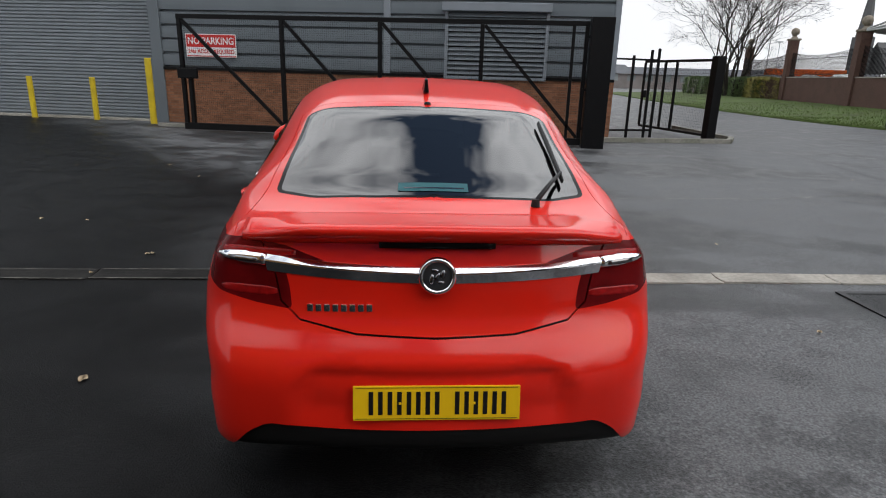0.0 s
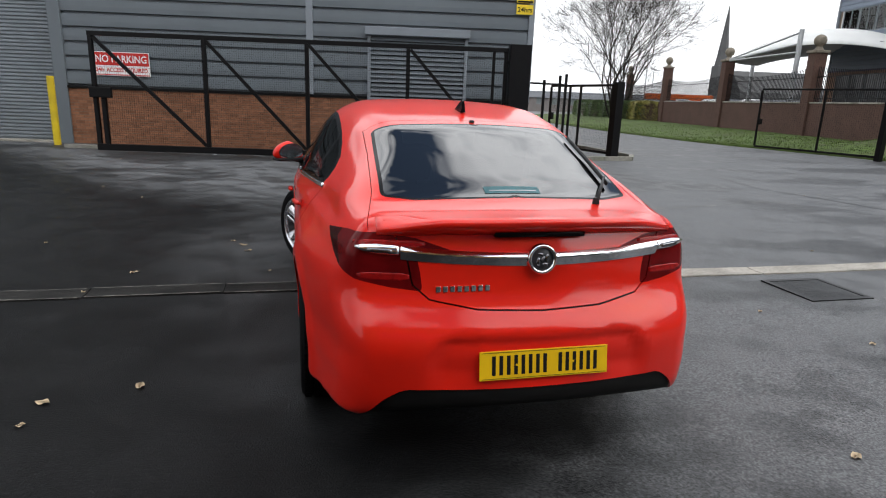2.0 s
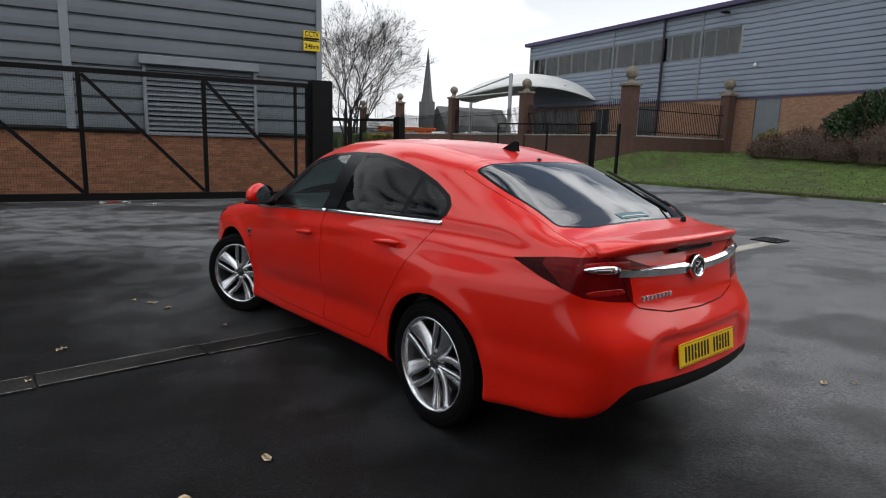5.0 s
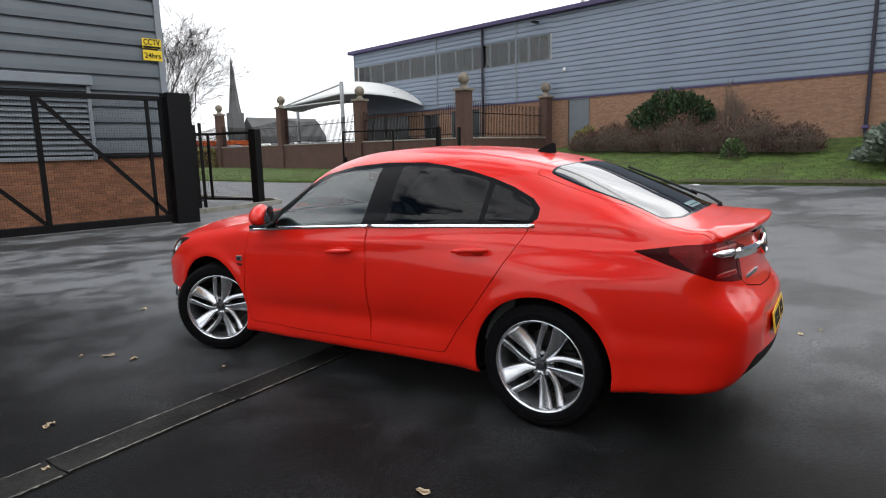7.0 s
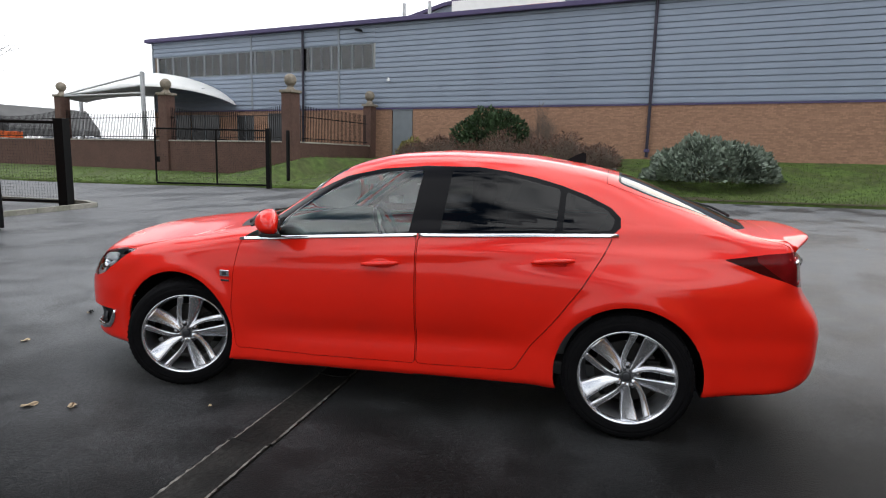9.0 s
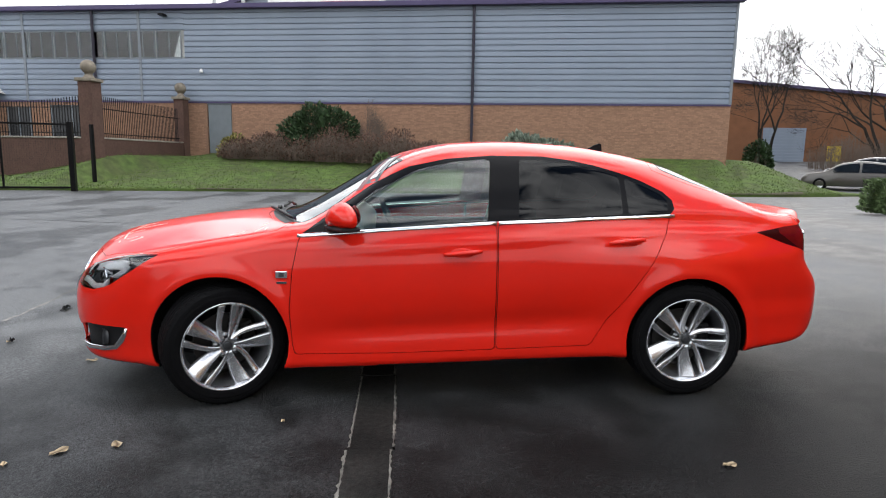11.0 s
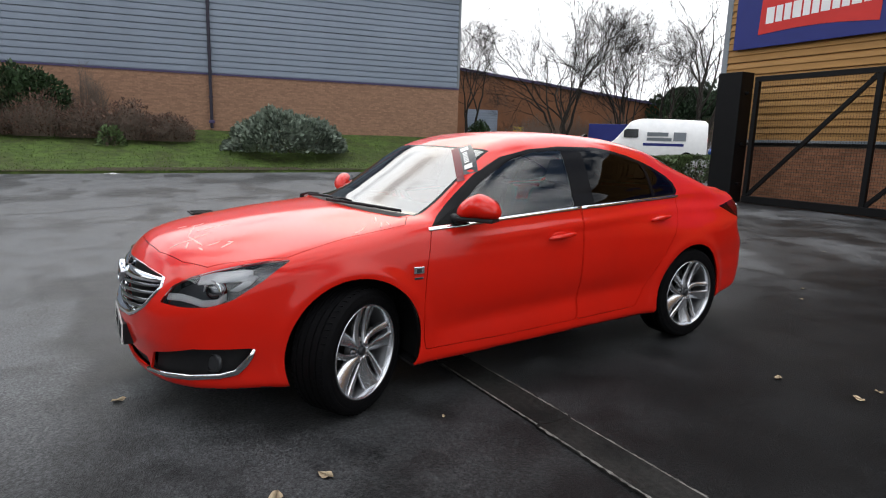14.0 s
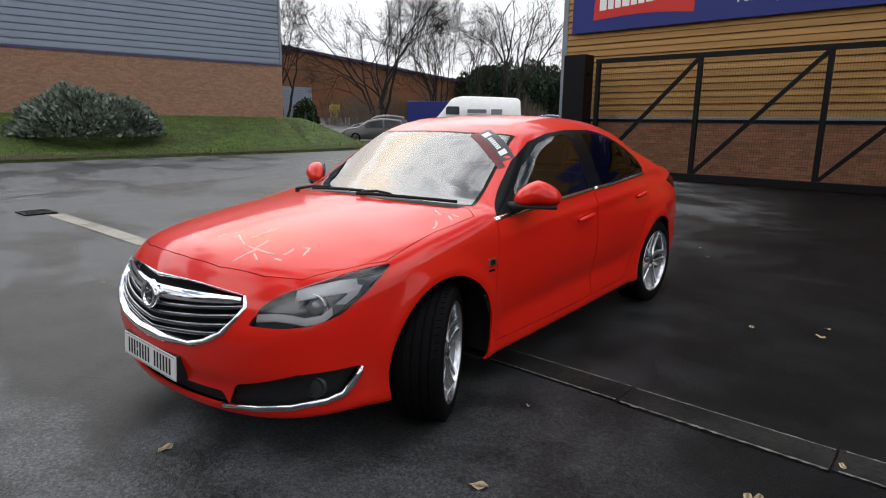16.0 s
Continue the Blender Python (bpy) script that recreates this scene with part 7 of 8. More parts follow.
    def lamp_point(s, z, sink):
        """A point on the lamp at the slanting coordinate s = x - |y| and height z, sunk below the skin."""
        lo, hi = -0.4, 1.4
        t = np.linspace(2.2, 1.0, 500)
        xs, ys = (t * 2 + s) / 2 - 0.0, (t * 2 - s) / 2
        f = body_field(xs, ys, z + 0 * t)
        k = int(np.argmax(f < 0))
        p = Vector((float(xs[k]), float(ys[k]) * sd, z))
        return p - skin_normal(p) * sink

    pr = lamp_point(2.655, 0.712, 0.045)
    nd = Vector((0.86, 0.5 * sd, 0.05)).normalized()
    rot = Matrix.Translation(pr) @ nd.to_track_quat("Z", "Y").to_matrix().to_4x4()
    bm = lathe([(0.062, -0.03), (0.062, 0.0), (0.055, 0.012), (0.048, 0.006)], 28)
    bmesh.ops.transform(bm, matrix=rot, verts=bm.verts)
    part("projector_ring", bm, M_CHROME, lamp, smooth=True)
    bm = lathe([(0, 0.030), (0.022, 0.026), (0.038, 0.014), (0.047, -0.005)], 28)
    bmesh.ops.transform(bm, matrix=rot, verts=bm.verts)
    part("projector_lens", bm, M_DARKCHROME, lamp, smooth=True)
    for name, path, w in (("daylight_blade", [(2.99, 0.668), (2.88, 0.672), (2.78, 0.664), (2.70, 0.650), (2.60, 0.655), (2.545, 0.685)], 0.030),
                          ("upper_blade", [(2.76, 0.762), (2.62, 0.775), (2.48, 0.785), (2.40, 0.782)], 0.050), ("upper_blade", [(2.40, 0.785), (2.43, 0.745), (2.50, 0.710)], 0.040)):
        pts = [lamp_point(s, z, 0.018) for s, z in path]
        swept(pts, [skin_normal(p + skin_normal(p) * 0.02) for p in pts], (0, 0, 1) if name == "daylight_blade" or path[0][0] > 2.7 else (1, -sd, 0), w * 1.15, 0.006, name, M_LAMP_WHITE, lamp, "bright silver lamp blade")

    # fog lamp recess
    fog = skin_part("fog_recess", take(FOG, sd), M_PLASTIC, car, "black lower air intake", sink=0.03, rim=0)
    fc = lamp_point(2.66, 0.345, 0.022)
    rot = Matrix.Translation(fc) @ nd.to_track_quat("Z", "Y").to_matrix().to_4x4()
    bm = lathe([(0, 0.006), (0.03, 0.004), (0.042, -0.004), (0.046, 0.006), (0.05, -0.02)], 24)
    bmesh.ops.transform(bm, matrix=rot, verts=bm.verts)
    part("fog_lamp", bm, M_LAMP_DARK, fog, smooth=True)
    path = [(3.22, 0.262), (3.0, 0.268), (2.8, 0.278), (2.6, 0.290), (2.50, 0.306), (2.45, 0.345), (2.41, 0.385), (2.385, 0.424)]
    pts = [lamp_point(s, z, -0.001) for s, z in path]
    acr = [Vector((0, 0, 1))] * 4 + [Vector((0.35, -0.35 * sd, 0.7)), Vector((0.6, -0.6 * sd, 0.35)), Vector((0.6, -0.6 * sd, 0.3)), Vector((0.6, -0.6 * sd, 0.3))]
    swept(pts, [skin_normal(p) for p in pts], acr, 0.030, 0.012, "chrome_blade", M_CHROME, fog, "curved chrome blade under the fog lamp", taper=[0.7, 1, 1, 1, 1.1, 1.3, 1.0, 0.5])

    # tail lamp
    tail = skin_part("tail_lamp", take(TAILLAMP, sd), M_LENS_RED, car, "dark red wrap-round tail lamp", rim=0.006)
    for zz, y0, y1, w in ((1.000, 0.44, 0.70, 0.026), (0.878, 0.50, 0.69, 0.030)):
        pts = [skin_rear(sd * y, zz + 0.02 * (0.6 - y)) for y in np.linspace(y0, y1, 12)]
        pts = [p - skin_normal(p) * 0.001 for p in pts]
        swept(pts, [skin_normal(p) for p in pts], (0, 0, 1), w, 0.002, "lamp_segment", M_LENS_BRIGHT, tail, "bright red lamp segment", taper=[0.5, 0.8, 1, 1, 1, 1, 1, 1, 1, 0.9, 0.7, 0.4])
    pts = [skin_rear(sd * y, 0.978 + 0.02 * (y - 0.55)) for y in np.linspace(0.535, 0.690, 10)]
    swept(pts, [skin_normal(p) for p in pts], (0, 0, 1), 0.040, 0.010, "lamp_bar", M_CHROME, tail, "chrome end of the tail bar", taper=[1, 1, 1, 1, 1, 0.95, 0.85, 0.75, 0.6, 0.3])
    pts = [skin_rear(sd * y, 0.972 + 0.02 * (y - 0.55)) for y in np.linspace(0.56, 0.65, 6)]
    pts = [p + skin_normal(p) * 0.008 for p in pts]
    swept(pts, [skin_normal(p) for p in pts], (0, 0, 1), 0.016, 0.004, "bar_inlay", M_DARKCHROME, tail)

    skin_part("lamp_tip", take(BOXLAMP, sd), M_LENS_SMOKE, tail, "smoked black tip of the tail lamp", rim=0.006)
    # wheel housings
    for ax in (0.0, 2.737):
        bm = bmesh.new()
        rings = []
        angles = [math.pi * (-0.10 + 1.20 * k / 36) for k in range(37)]
        lip = [min(0.90, abs(skin_side(ax + 0.392 * math.cos(t), 0.348 + 0.392 * math.sin(t)).y) - 0.012) for t in angles]
        for drop, rr in ((0.0, 0.384), (0.06, 0.398), (0.30, 0.398), (0.30, 0.02)):
            rings.append([bm.verts.new((ax + rr * math.cos(t), sd * (w - drop), 0.348 + rr * math.sin(t))) for t, w in zip(angles, lip)])
        for a, b in zip(rings, rings[1:]):
            for k in range(36):
                bm.faces.new((a[k], a[k + 1], b[k + 1], b[k]))
        part("wheel_arch_liner", bm, M_RUBBER, car)

    # door mirror
    base = skin_side(2.10, 1.012, sd)
    mir = bmesh.new()
    bmesh.ops.create_uvsphere(mir, u_segments=28, v_segments=18, radius=1.0)
    for v in mir.verts:
        p = v.co.copy()
        z = p.z * (0.082 if p.z > 0 else 0.060)
        x = p.x * (0.088 if p.x > 0 else 0.050)
        yy = p.y * 0.132
        z += 0.02 * (1 - abs(p.y)) - 0.012 * max(0, -p.y * 1)
        v.co = Vector((x, yy * sd, z))
    bmesh.ops.bisect_plane(mir, geom=mir.verts[:] + mir.edges[:] + mir.faces[:], plane_co=(0, 0, -0.035), plane_no=(0, 0, 1), clear_inner=True)
    bmesh.ops.bisect_plane(mir, geom=mir.verts[:] + mir.edges[:] + mir.faces[:], plane_co=(-0.034, 0, 0), plane_no=(1, 0, 0.12), clear_inner=True)
    bmesh.ops.contextual_create(mir, geom=[e for e in mir.edges if e.is_boundary])
    mm = Matrix.Translation((2.035, sd * 0.972, 1.056)) @ pose(0, 0, 0, 0, 0, sd * 33)
    bmesh.ops.transform(mir, matrix=mm, verts=mir.verts)
    mirror = part("door_mirror", mir, M_RED, fdoor, "red door mirror shell with black foot", smooth=True)
    part("mirror_base", box((-0.046, -0.108, -0.052), (0.068, 0.108, -0.030), 0.012, mm), M_PLASTIC, mirror)
    foot = bmesh.new()
    tube_rings(foot, [(2.12, sd * (abs(base.y) - 0.03), 1.000), (2.11, sd * (abs(base.y) + 0.05), 1.012), (2.06, sd * 0.935, 1.026)], [0.036, 0.028, 0.026], 12)
    part("mirror_foot", foot, M_PLASTIC, mirror, smooth=True)
    pane = bmesh.new()
    oval = [(0.112 * math.cos(a), 0.014 + (0.074 if math.sin(a) > 0 else 0.044) * math.sin(a)) for a in (6.2832 * k / 28 for k in range(28))]
    pane.faces.new([pane.verts.new((-0.043 - 0.10 * z, y, z)) for y, z in oval])
    bmesh.ops.solidify(pane, geom=pane.faces[:], thickness=0.004)
    bmesh.ops.transform(pane, matrix=mm, verts=pane.verts)
    part("mirror_glass", pane, M_MIRROR, mirror)
    tri = bmesh.new()
    tv = [skin_side(x, z, sd) + Vector((0, 0.006 * sd, 0)) for x, z in ((2.265, 0.975), (2.06, 0.990), (2.035, 1.10))]
    tri.faces.new([tri.verts.new(p) for p in tv])
    bmesh.ops.solidify(tri, geom=tri.faces[:], thickness=0.008)
    part("sail_panel", tri, M_PLASTIC, mirror)

# rear chrome bar, badge, script, brake lamp, plate
pts = [skin_rear(y, 0.950 + 0.05 * y * y + 0.012 * abs(y)) for y in np.linspace(-0.53, 0.53, 41)]
bm = bmesh.new()
rings = []
for p in pts:
    n = skin_normal(p)
    a = (Vector((0, 0, 1)) - n * n.z).normalized()
    # a ridge along the upper third: the face above it looks to the sky, the one below to the ground
    rings.append([bm.verts.new(p + a * h + n * d) for h, d in ((0.025, -0.004), (0.024, 0.007), (0.008, 0.019), (0.003, 0.019), (-0.027, 0.001), (-0.028, -0.004))])
for r, q in zip(rings, rings[1:]):
    for k in range(5):
        bm.faces.new((r[k], r[k + 1], q[k + 1], q[k]))
bm.faces.new(rings[0][::-1])
bm.faces.new(rings[-1])
bmesh.ops.recalc_face_normals(bm, faces=bm.faces)
part("tail_bar", bm, M_CHROME, tailgate, "chrome bar across the tailgate")
# a teal notice stuck low on the rear glass, its writing as plain bars
M_TEAL = material("teal_notice", (0.02, 0.10, 0.115), 0.4, 0, 0.1, 12)
for (xa, xb, ya, yb, up), mat, nm in (((-0.585, -0.535, -0.125, 0.125, 0.002), M_TEAL, "window_notice"), ((-0.570, -0.562, -0.11, 0.105, 0.003), M_DARKCHROME, "notice_bar")):
    bm = bmesh.new()
    rings = []
    for y in np.linspace(ya, yb, 9):
        row = []
        for x in (xa, xb):
            p = skin_top(x, y)
            row.append(bm.verts.new(p + skin_normal(p) * up))
        rings.append(row)
    for r, q in zip(rings, rings[1:]):
        bm.faces.new((r[0], r[1], q[1], q[0]))
    part(nm, bm, mat, tailgate)


def roundel(parent, centre, n, r, name, label):
    rot = Matrix.Translation(centre) @ n.to_track_quat("Z", "Y").to_matrix().to_4x4()
    bm = lathe([(r * 0.72, 0.006), (r * 0.78, 0.016), (r * 0.90, 0.018), (r, 0.010), (r, -0.01)], 40)
    bmesh.ops.transform(bm, matrix=rot, verts=bm.verts)
    ring = part(name, bm, M_CHROME, parent, label, smooth=True)
    bm = lathe([(0, 0.012), (r * 0.5, 0.010), (r * 0.76, 0.004)], 32)
    bmesh.ops.transform(bm, matrix=rot, verts=bm.verts)
    part("badge_field", bm, M_LAMP_DARK, ring, smooth=True)
    # a plain raised device
    for a, rr, s in ((20, 0.30, 0.30), (110, 0.34, 0.24), (205, 0.32, 0.30), (300, 0.36, 0.22), (0, 0.0, 0.26)):
        bm = bmesh.new()
        bmesh.ops.create_uvsphere(bm, u_segments=10, v_segments=6, radius=1)
        t = radians(a)
        bmesh.ops.transform(bm, matrix=rot @ pose(r * rr * math.cos(t), r * rr * math.sin(t), 0.010, 0, 0, a + 60) @ Matrix.Diagonal((r * s, r * s * 0.5, 0.007, 1)), verts=bm.verts)
        part("badge_device", bm, M_DARKCHROME, ring, smooth=True)


# tail spoiler: a lip that grows out of the deck and ends in a thin edge
bm = bmesh.new()
rings = []
for y in np.linspace(-0.615, 0.615, 45):
    y2 = y * y
    e = float(smooth_np(0.38, 0.615, abs(y)))
    xt = -0.960 + 0.17 * y2 + 0.12 * y2 * y2 + 0.060 * e
    zt = 1.106 - 0.040 * y2 - 0.034 * e
    deck = lambda dx: skin_top(xt + dx, y).z
    za, zb, zc = deck(0.26), deck(0.19), deck(0.12)
    pts = [(0.26, za - 0.006), (0.19, zb + 0.001 - 0.004 * e), (0.12, max(zc + 0.003 - 0.005 * e, zt - 0.002)), (0.06, max(zc + 0.003 - 0.005 * e, zt + 0.002)), (0.022, zt + 0.004), (0.006, zt - 0.001), (0.0, zt - 0.012), (0.006, zt - 0.024), (0.030, zt - 0.046), (0.07, zt - 0.066), (0.26, zt - 0.09)]
    rings.append([bm.verts.new((xt + dx, y, z)) for dx, z in pts])
for r, q in zip(rings, rings[1:]):
    for k in range(11):
        bm.faces.new((r[k], r[(k + 1) % 11], q[(k + 1) % 11], q[k]))
bm.faces.new(rings[0][::-1])
bm.faces.new(rings[-1])
bmesh.ops.recalc_face_normals(bm, faces=bm.faces)
part("spoiler", bm, M_RED, tailgate, smooth=True)

c = skin_rear(0, 0.953)
roundel(tailgate, c + Vector((-0.014, 0, 0)), Vector((-1, 0, 0.12)).normalized(), 0.059, "tail_badge", "round chrome badge with a dark field")
for k in range(8):
    y = 0.395 - k * 0.0265
    p = skin_rear(y, 0.838 + 0.001 * k)
    part("model_script", box((-0.006, -0.0095, -0.012), (0.003, 0.0095, 0.012), 0.003, Matrix.Translation(p)), M_CHROME, tailgate)
pts = [skin_rear(y, 1.048) + Vector((-0.004, 0, 0)) for y in np.linspace(-0.18, 0.18, 13)]
swept(pts, [Vector((-1, 0, -0.2)).normalized()] * 13, (0, 0, 1), 0.028, 0.030, "brake_lamp", M_GLOSSBLACK, tailgate, "dark high-level brake lamp under the spoiler")


def number_plate(parent, m, mat, name, label):
    """A plate with plain dark bars for its characters."""
    plate = part(name, box((-0.26, -0.0555, -0.003), (0.26, 0.0555, 0.003), 0.002, m), mat, parent, label)
    x = -0.212
    for k in range(7):
        if k == 4:
            x += 0.033
        w = 0.047
        part("plate_bar", box((x, -0.037, 0.003), (x + w * 0.30, 0.037, 0.0045), 0.0, m), M_INK, plate)
        part("plate_bar", box((x + w * 0.62, -0.037, 0.003), (x + w * 0.92, 0.037, 0.0045), 0.0, m), M_INK, plate)
        x += 0.0585
    for sgn in (-1, 1):
        part("screw", box((sgn * 0.115 - 0.004, -0.004, 0.003), (sgn * 0.115 + 0.004, 0.004, 0.007), 0.002, m), mat, plate)
    part("border", box((-0.252, 0.049, 0.003), (0.252, 0.0505, 0.004), 0, m), M_INK, plate)
    part("border", box((-0.252, -0.0505, 0.003), (0.252, -0.049, 0.004), 0, m), M_INK, plate)


number_plate(tailgate, pose(-1.034, -0.004, 0.570, 90, 0, -90) @ pose(0, 0, 0, -9, 0, 0), M_PLATE_Y, "rear_plate", "yellow rear number plate with black bars")
number_plate(car, pose(3.788, 0.0, 0.392, 90, 0, 90) @ pose(0, 0, 0, -4, 0, 0), M_PLATE_W, "front_plate", "white front number plate with black bars")
part("plate_carrier", box((3.72, -0.262, 0.335), (3.783, 0.262, 0.448), 0.004), M_PLASTIC, car)

# grille: frame, back, slats, wing bar and badge
gr_half = [(0, 0.768), (0.25, 0.772), (0.44, 0.757), (0.545, 0.742), (0.57, 0.70), (0.548, 0.65), (0.515, 0.595), (0.44, 0.55), (0.35, 0.517), (0.14, 0.493), (0, 0.487)]
grille = part("grille", box((3.30, -0.50, 0.50), (3.52, 0.50, 0.75), 0.02), M_RUBBER, car, "black grille with chrome surround and slats")
ring = gr_half + [(-y, z) for y, z in gr_half[::-1]][1:-1]
bm = bmesh.new()
loops = []
for i, (y, z) in enumerate(ring):
    p = skin_front(y, z)
    n = skin_normal(p)
    c2 = Vector((0, -y, 0.63 - z)).normalized()
    w = 0.020 if z > 0.70 else (0.040 if z < 0.60 else 0.028)
    inn = c2 * w
    loops.append([bm.verts.new(q) for q in (p - n * 0.03, p + n * 0.008, p + inn * 0.5 + n * 0.014, p + inn + n * 0.006, p + inn - n * 0.04)])
for a, b in zip(loops, loops[1:] + loops[:1]):
    for k in range(4):
        bm.faces.new((a[k], a[k + 1], b[k + 1], b[k]))
bmesh.ops.recalc_face_normals(bm, faces=bm.faces)
part("chrome_surround", bm, M_CHROME, grille, "wide chrome grille surround", smooth=True)


def grille_span(z):
    best = 0.0
    for (y0, z0), (y1, z1) in zip(gr_half, gr_half[1:]):
        if min(z0, z1) <= z <= max(z0, z1) and z0 != z1:
            best = max(best, y0 + (y1 - y0) * (z - z0) / (z1 - z0))
    return best - 0.022


bm = bmesh.new()
row = []
for y in np.linspace(-0.56, 0.56, 31):
    col = [bm.verts.new(skin_front(y, z) - Vector((0.07, 0, 0))) for z in (0.48, 0.56, 0.64, 0.71, 0.785)]
    row.append(col)
for a, b in zip(row, row[1:]):
    for k in range(4):
        bm.faces.new((a[k], b[k], b[k + 1], a[k + 1]))
part("grille_back", bm, M_RUBBER, grille)
for z in (0.540, 0.578, 0.616, 0.652):
    dip = 0.055
    pts = []
    for u in np.linspace(-1, 1, 25):
        zz = z + dip * (abs(u) ** 1.2) - 0.012
        y = u * grille_span(min(zz, 0.70))
        pts.append(skin_front(y, zz) - Vector((0.028, 0, 0)))
    swept(pts, [skin_normal(p + Vector((0.028, 0, 0))) for p in pts], (0, 0, 1), 0.020, 0.012, "slat", M_DARKCHROME, grille)
pts = []
for u in np.linspace(-1, 1, 31):
    zz = 0.694 + 0.028 * abs(u) ** 0.8
    pts.append(skin_front(u * 0.525, zz) - Vector((0.015, 0, 0)))
swept(pts, [skin_normal(p + Vector((0.012, 0, 0))) for p in pts], (0, 0, 1), 0.066, 0.016, "wing_bar", M_CHROME, grille, "broad chrome wing bar", taper=[0.35 + 0.65 * (1 - abs(u)) ** 0.5 for u in np.linspace(-1, 1, 31)])
c = skin_front(0, 0.680)
roundel(grille, c + Vector((0.002, 0, 0)), Vector((1, 0, 0.1)).normalized(), 0.066, "nose_badge", "round dark badge in a chrome ring")

# roof fin, wipers
bm = bmesh.new()
b0 = skin_top(0.36, 0)
prof = [(0.085, 0.0, 0.020), (0.05, 0.020, 0.016), (0.0, 0.048, 0.010), (-0.045, 0.066, 0.006), (-0.062, 0.060, 0.005), (-0.066, 0.0, 0.012)]
ls = [bm.verts.new(b0 + Vector((x, w, z - 0.004))) for x, z, w in prof]
rs = [bm.verts.new(b0 + Vector((x, -w, z - 0.004))) for x, z, w in prof]
for k in range(len(prof) - 1):
    bm.faces.new((ls[k], ls[k + 1], rs[k + 1], rs[k]))
bm.faces.new(ls[::-1])
bm.faces.new(rs)
bmesh.ops.recalc_face_normals(bm, faces=bm.faces)
part("roof_antenna", bm, M_GLOSSBLACK, car, "black shark fin aerial")
part("washer_jet", lathe([(0, 0.012), (0.012, 0.01), (0.016, 0.0)], 12), M_PLASTIC, tailgate).location = skin_top(0.115, 0)


def wiper(parent, foot, knee, tip, name, label, back=0.55):
    """A wiper: pivot, arm, and blade laid near the glass."""
    f, k, t = [skin_top(*p) for p in (foot, knee, tip)]
    lift = lambda p, h: p + skin_normal(p) * h
    arm = part(name, tube([lift(f, 0.02), lift(f.lerp(k, 0.5), 0.035), lift(k, 0.030)], [0.010, 0.008, 0.006], 8), M_PLASTIC, parent, label, smooth=True)
    part("pivot", lathe([(0, 0.030), (0.013, 0.026), (0.016, 0.0)], 14), M_PLASTIC, arm).location = f
    a, b = k.lerp(t, -back), t
    pts = [lift(skin_top(a.x + (b.x - a.x) * u, a.y + (b.y - a.y) * u), 0.016) for u in np.linspace(0, 1, 9)]
    nn = [skin_normal(p) for p in pts]
    d = (pts[-1] - pts[0]).normalized()
    swept(pts, nn, nn[0].cross(d), 0.013, 0.012, "blade", M_PLASTIC, arm, taper=[0.6, 0.9, 1, 1.1, 1.2, 1.1, 1, 0.9, 0.5])


wiper(tailgate, (-0.652, -0.355), (-0.44, -0.485), (-0.03, -0.475), "rear_wiper", "black rear wiper parked upright on the glass", 0.10)
wiper(car, (2.545, 0.10), (2.515, 0.30), (2.36, 0.66), "front_wiper", "black windscreen wiper at rest")
wiper(car, (2.555, -0.52), (2.545, -0.20), (2.52, 0.08), "front_wiper", "black windscreen wiper at rest")
bm = bmesh.new()
row = [[bm.verts.new(skin_top(x, y) + Vector((0, 0, 0.002))) for x in (2.50 - 0.36 * y * y, 2.58 - 0.36 * y * y)] for y in np.linspace(-0.70, 0.70, 25)]
for a, b in zip(row, row[1:]):
    bm.faces.new((a[0], a[1], b[1], b[0]))
part("cowl", bm, M_PLASTIC, car, "black plastic scuttle below the windscreen")

# sticker across the windscreen corner: a red and black band with plain white shapes


def band(u0, u1, v0, v1, up):
    """A patch on the windscreen between its top edge and the pillar, along the slanting band."""
    bm = bmesh.new()
    a, b = Vector((1.79, 0.355)), Vector((1.935, 0.655))
    d = (b - a)
    q = Vector((-d.y, d.x)).normalized()
    n = 8
    rows = []
    for i in range(n + 1):
        u = u0 + (u1 - u0) * i / n
        r = []
        for v in (v0, v1):
            c = a + d * u + q * v
            p = skin_top(c.x, c.y)
            r.append(bm.verts.new(p + skin_normal(p) * up))
        rows.append(r)
    for r, s in zip(rows, rows[1:]):
        bm.faces.new((r[0], s[0], s[1], r[1]))
    return bm


sticker = part("screen_sticker", band(0.0, 1.0, 0.0, 0.085, 0.003), M_LAMP_DARK, car, "black and red dealer band with plain white shapes")
part("red_stripe", band(-0.04, 1.12, -0.045, 0.0, 0.003), material("maroon_film", (0.13, 0.012, 0.018), 0.4, 0, 0.1, 20), sticker, "dark red edge of the band")
part("white_disc", band(0.10, 0.26, 0.010, 0.058, 0.0045), M_WHITE, sticker)
for k in range(7):
    part("white_bar", band(0.32 + k * 0.058, 0.32 + k * 0.058 + 0.040, 0.016, 0.044, 0.0045), M_WHITE, sticker)
part("white_ring", band(0.76, 0.88, 0.010, 0.058, 0.0045), M_WHITE, sticker)


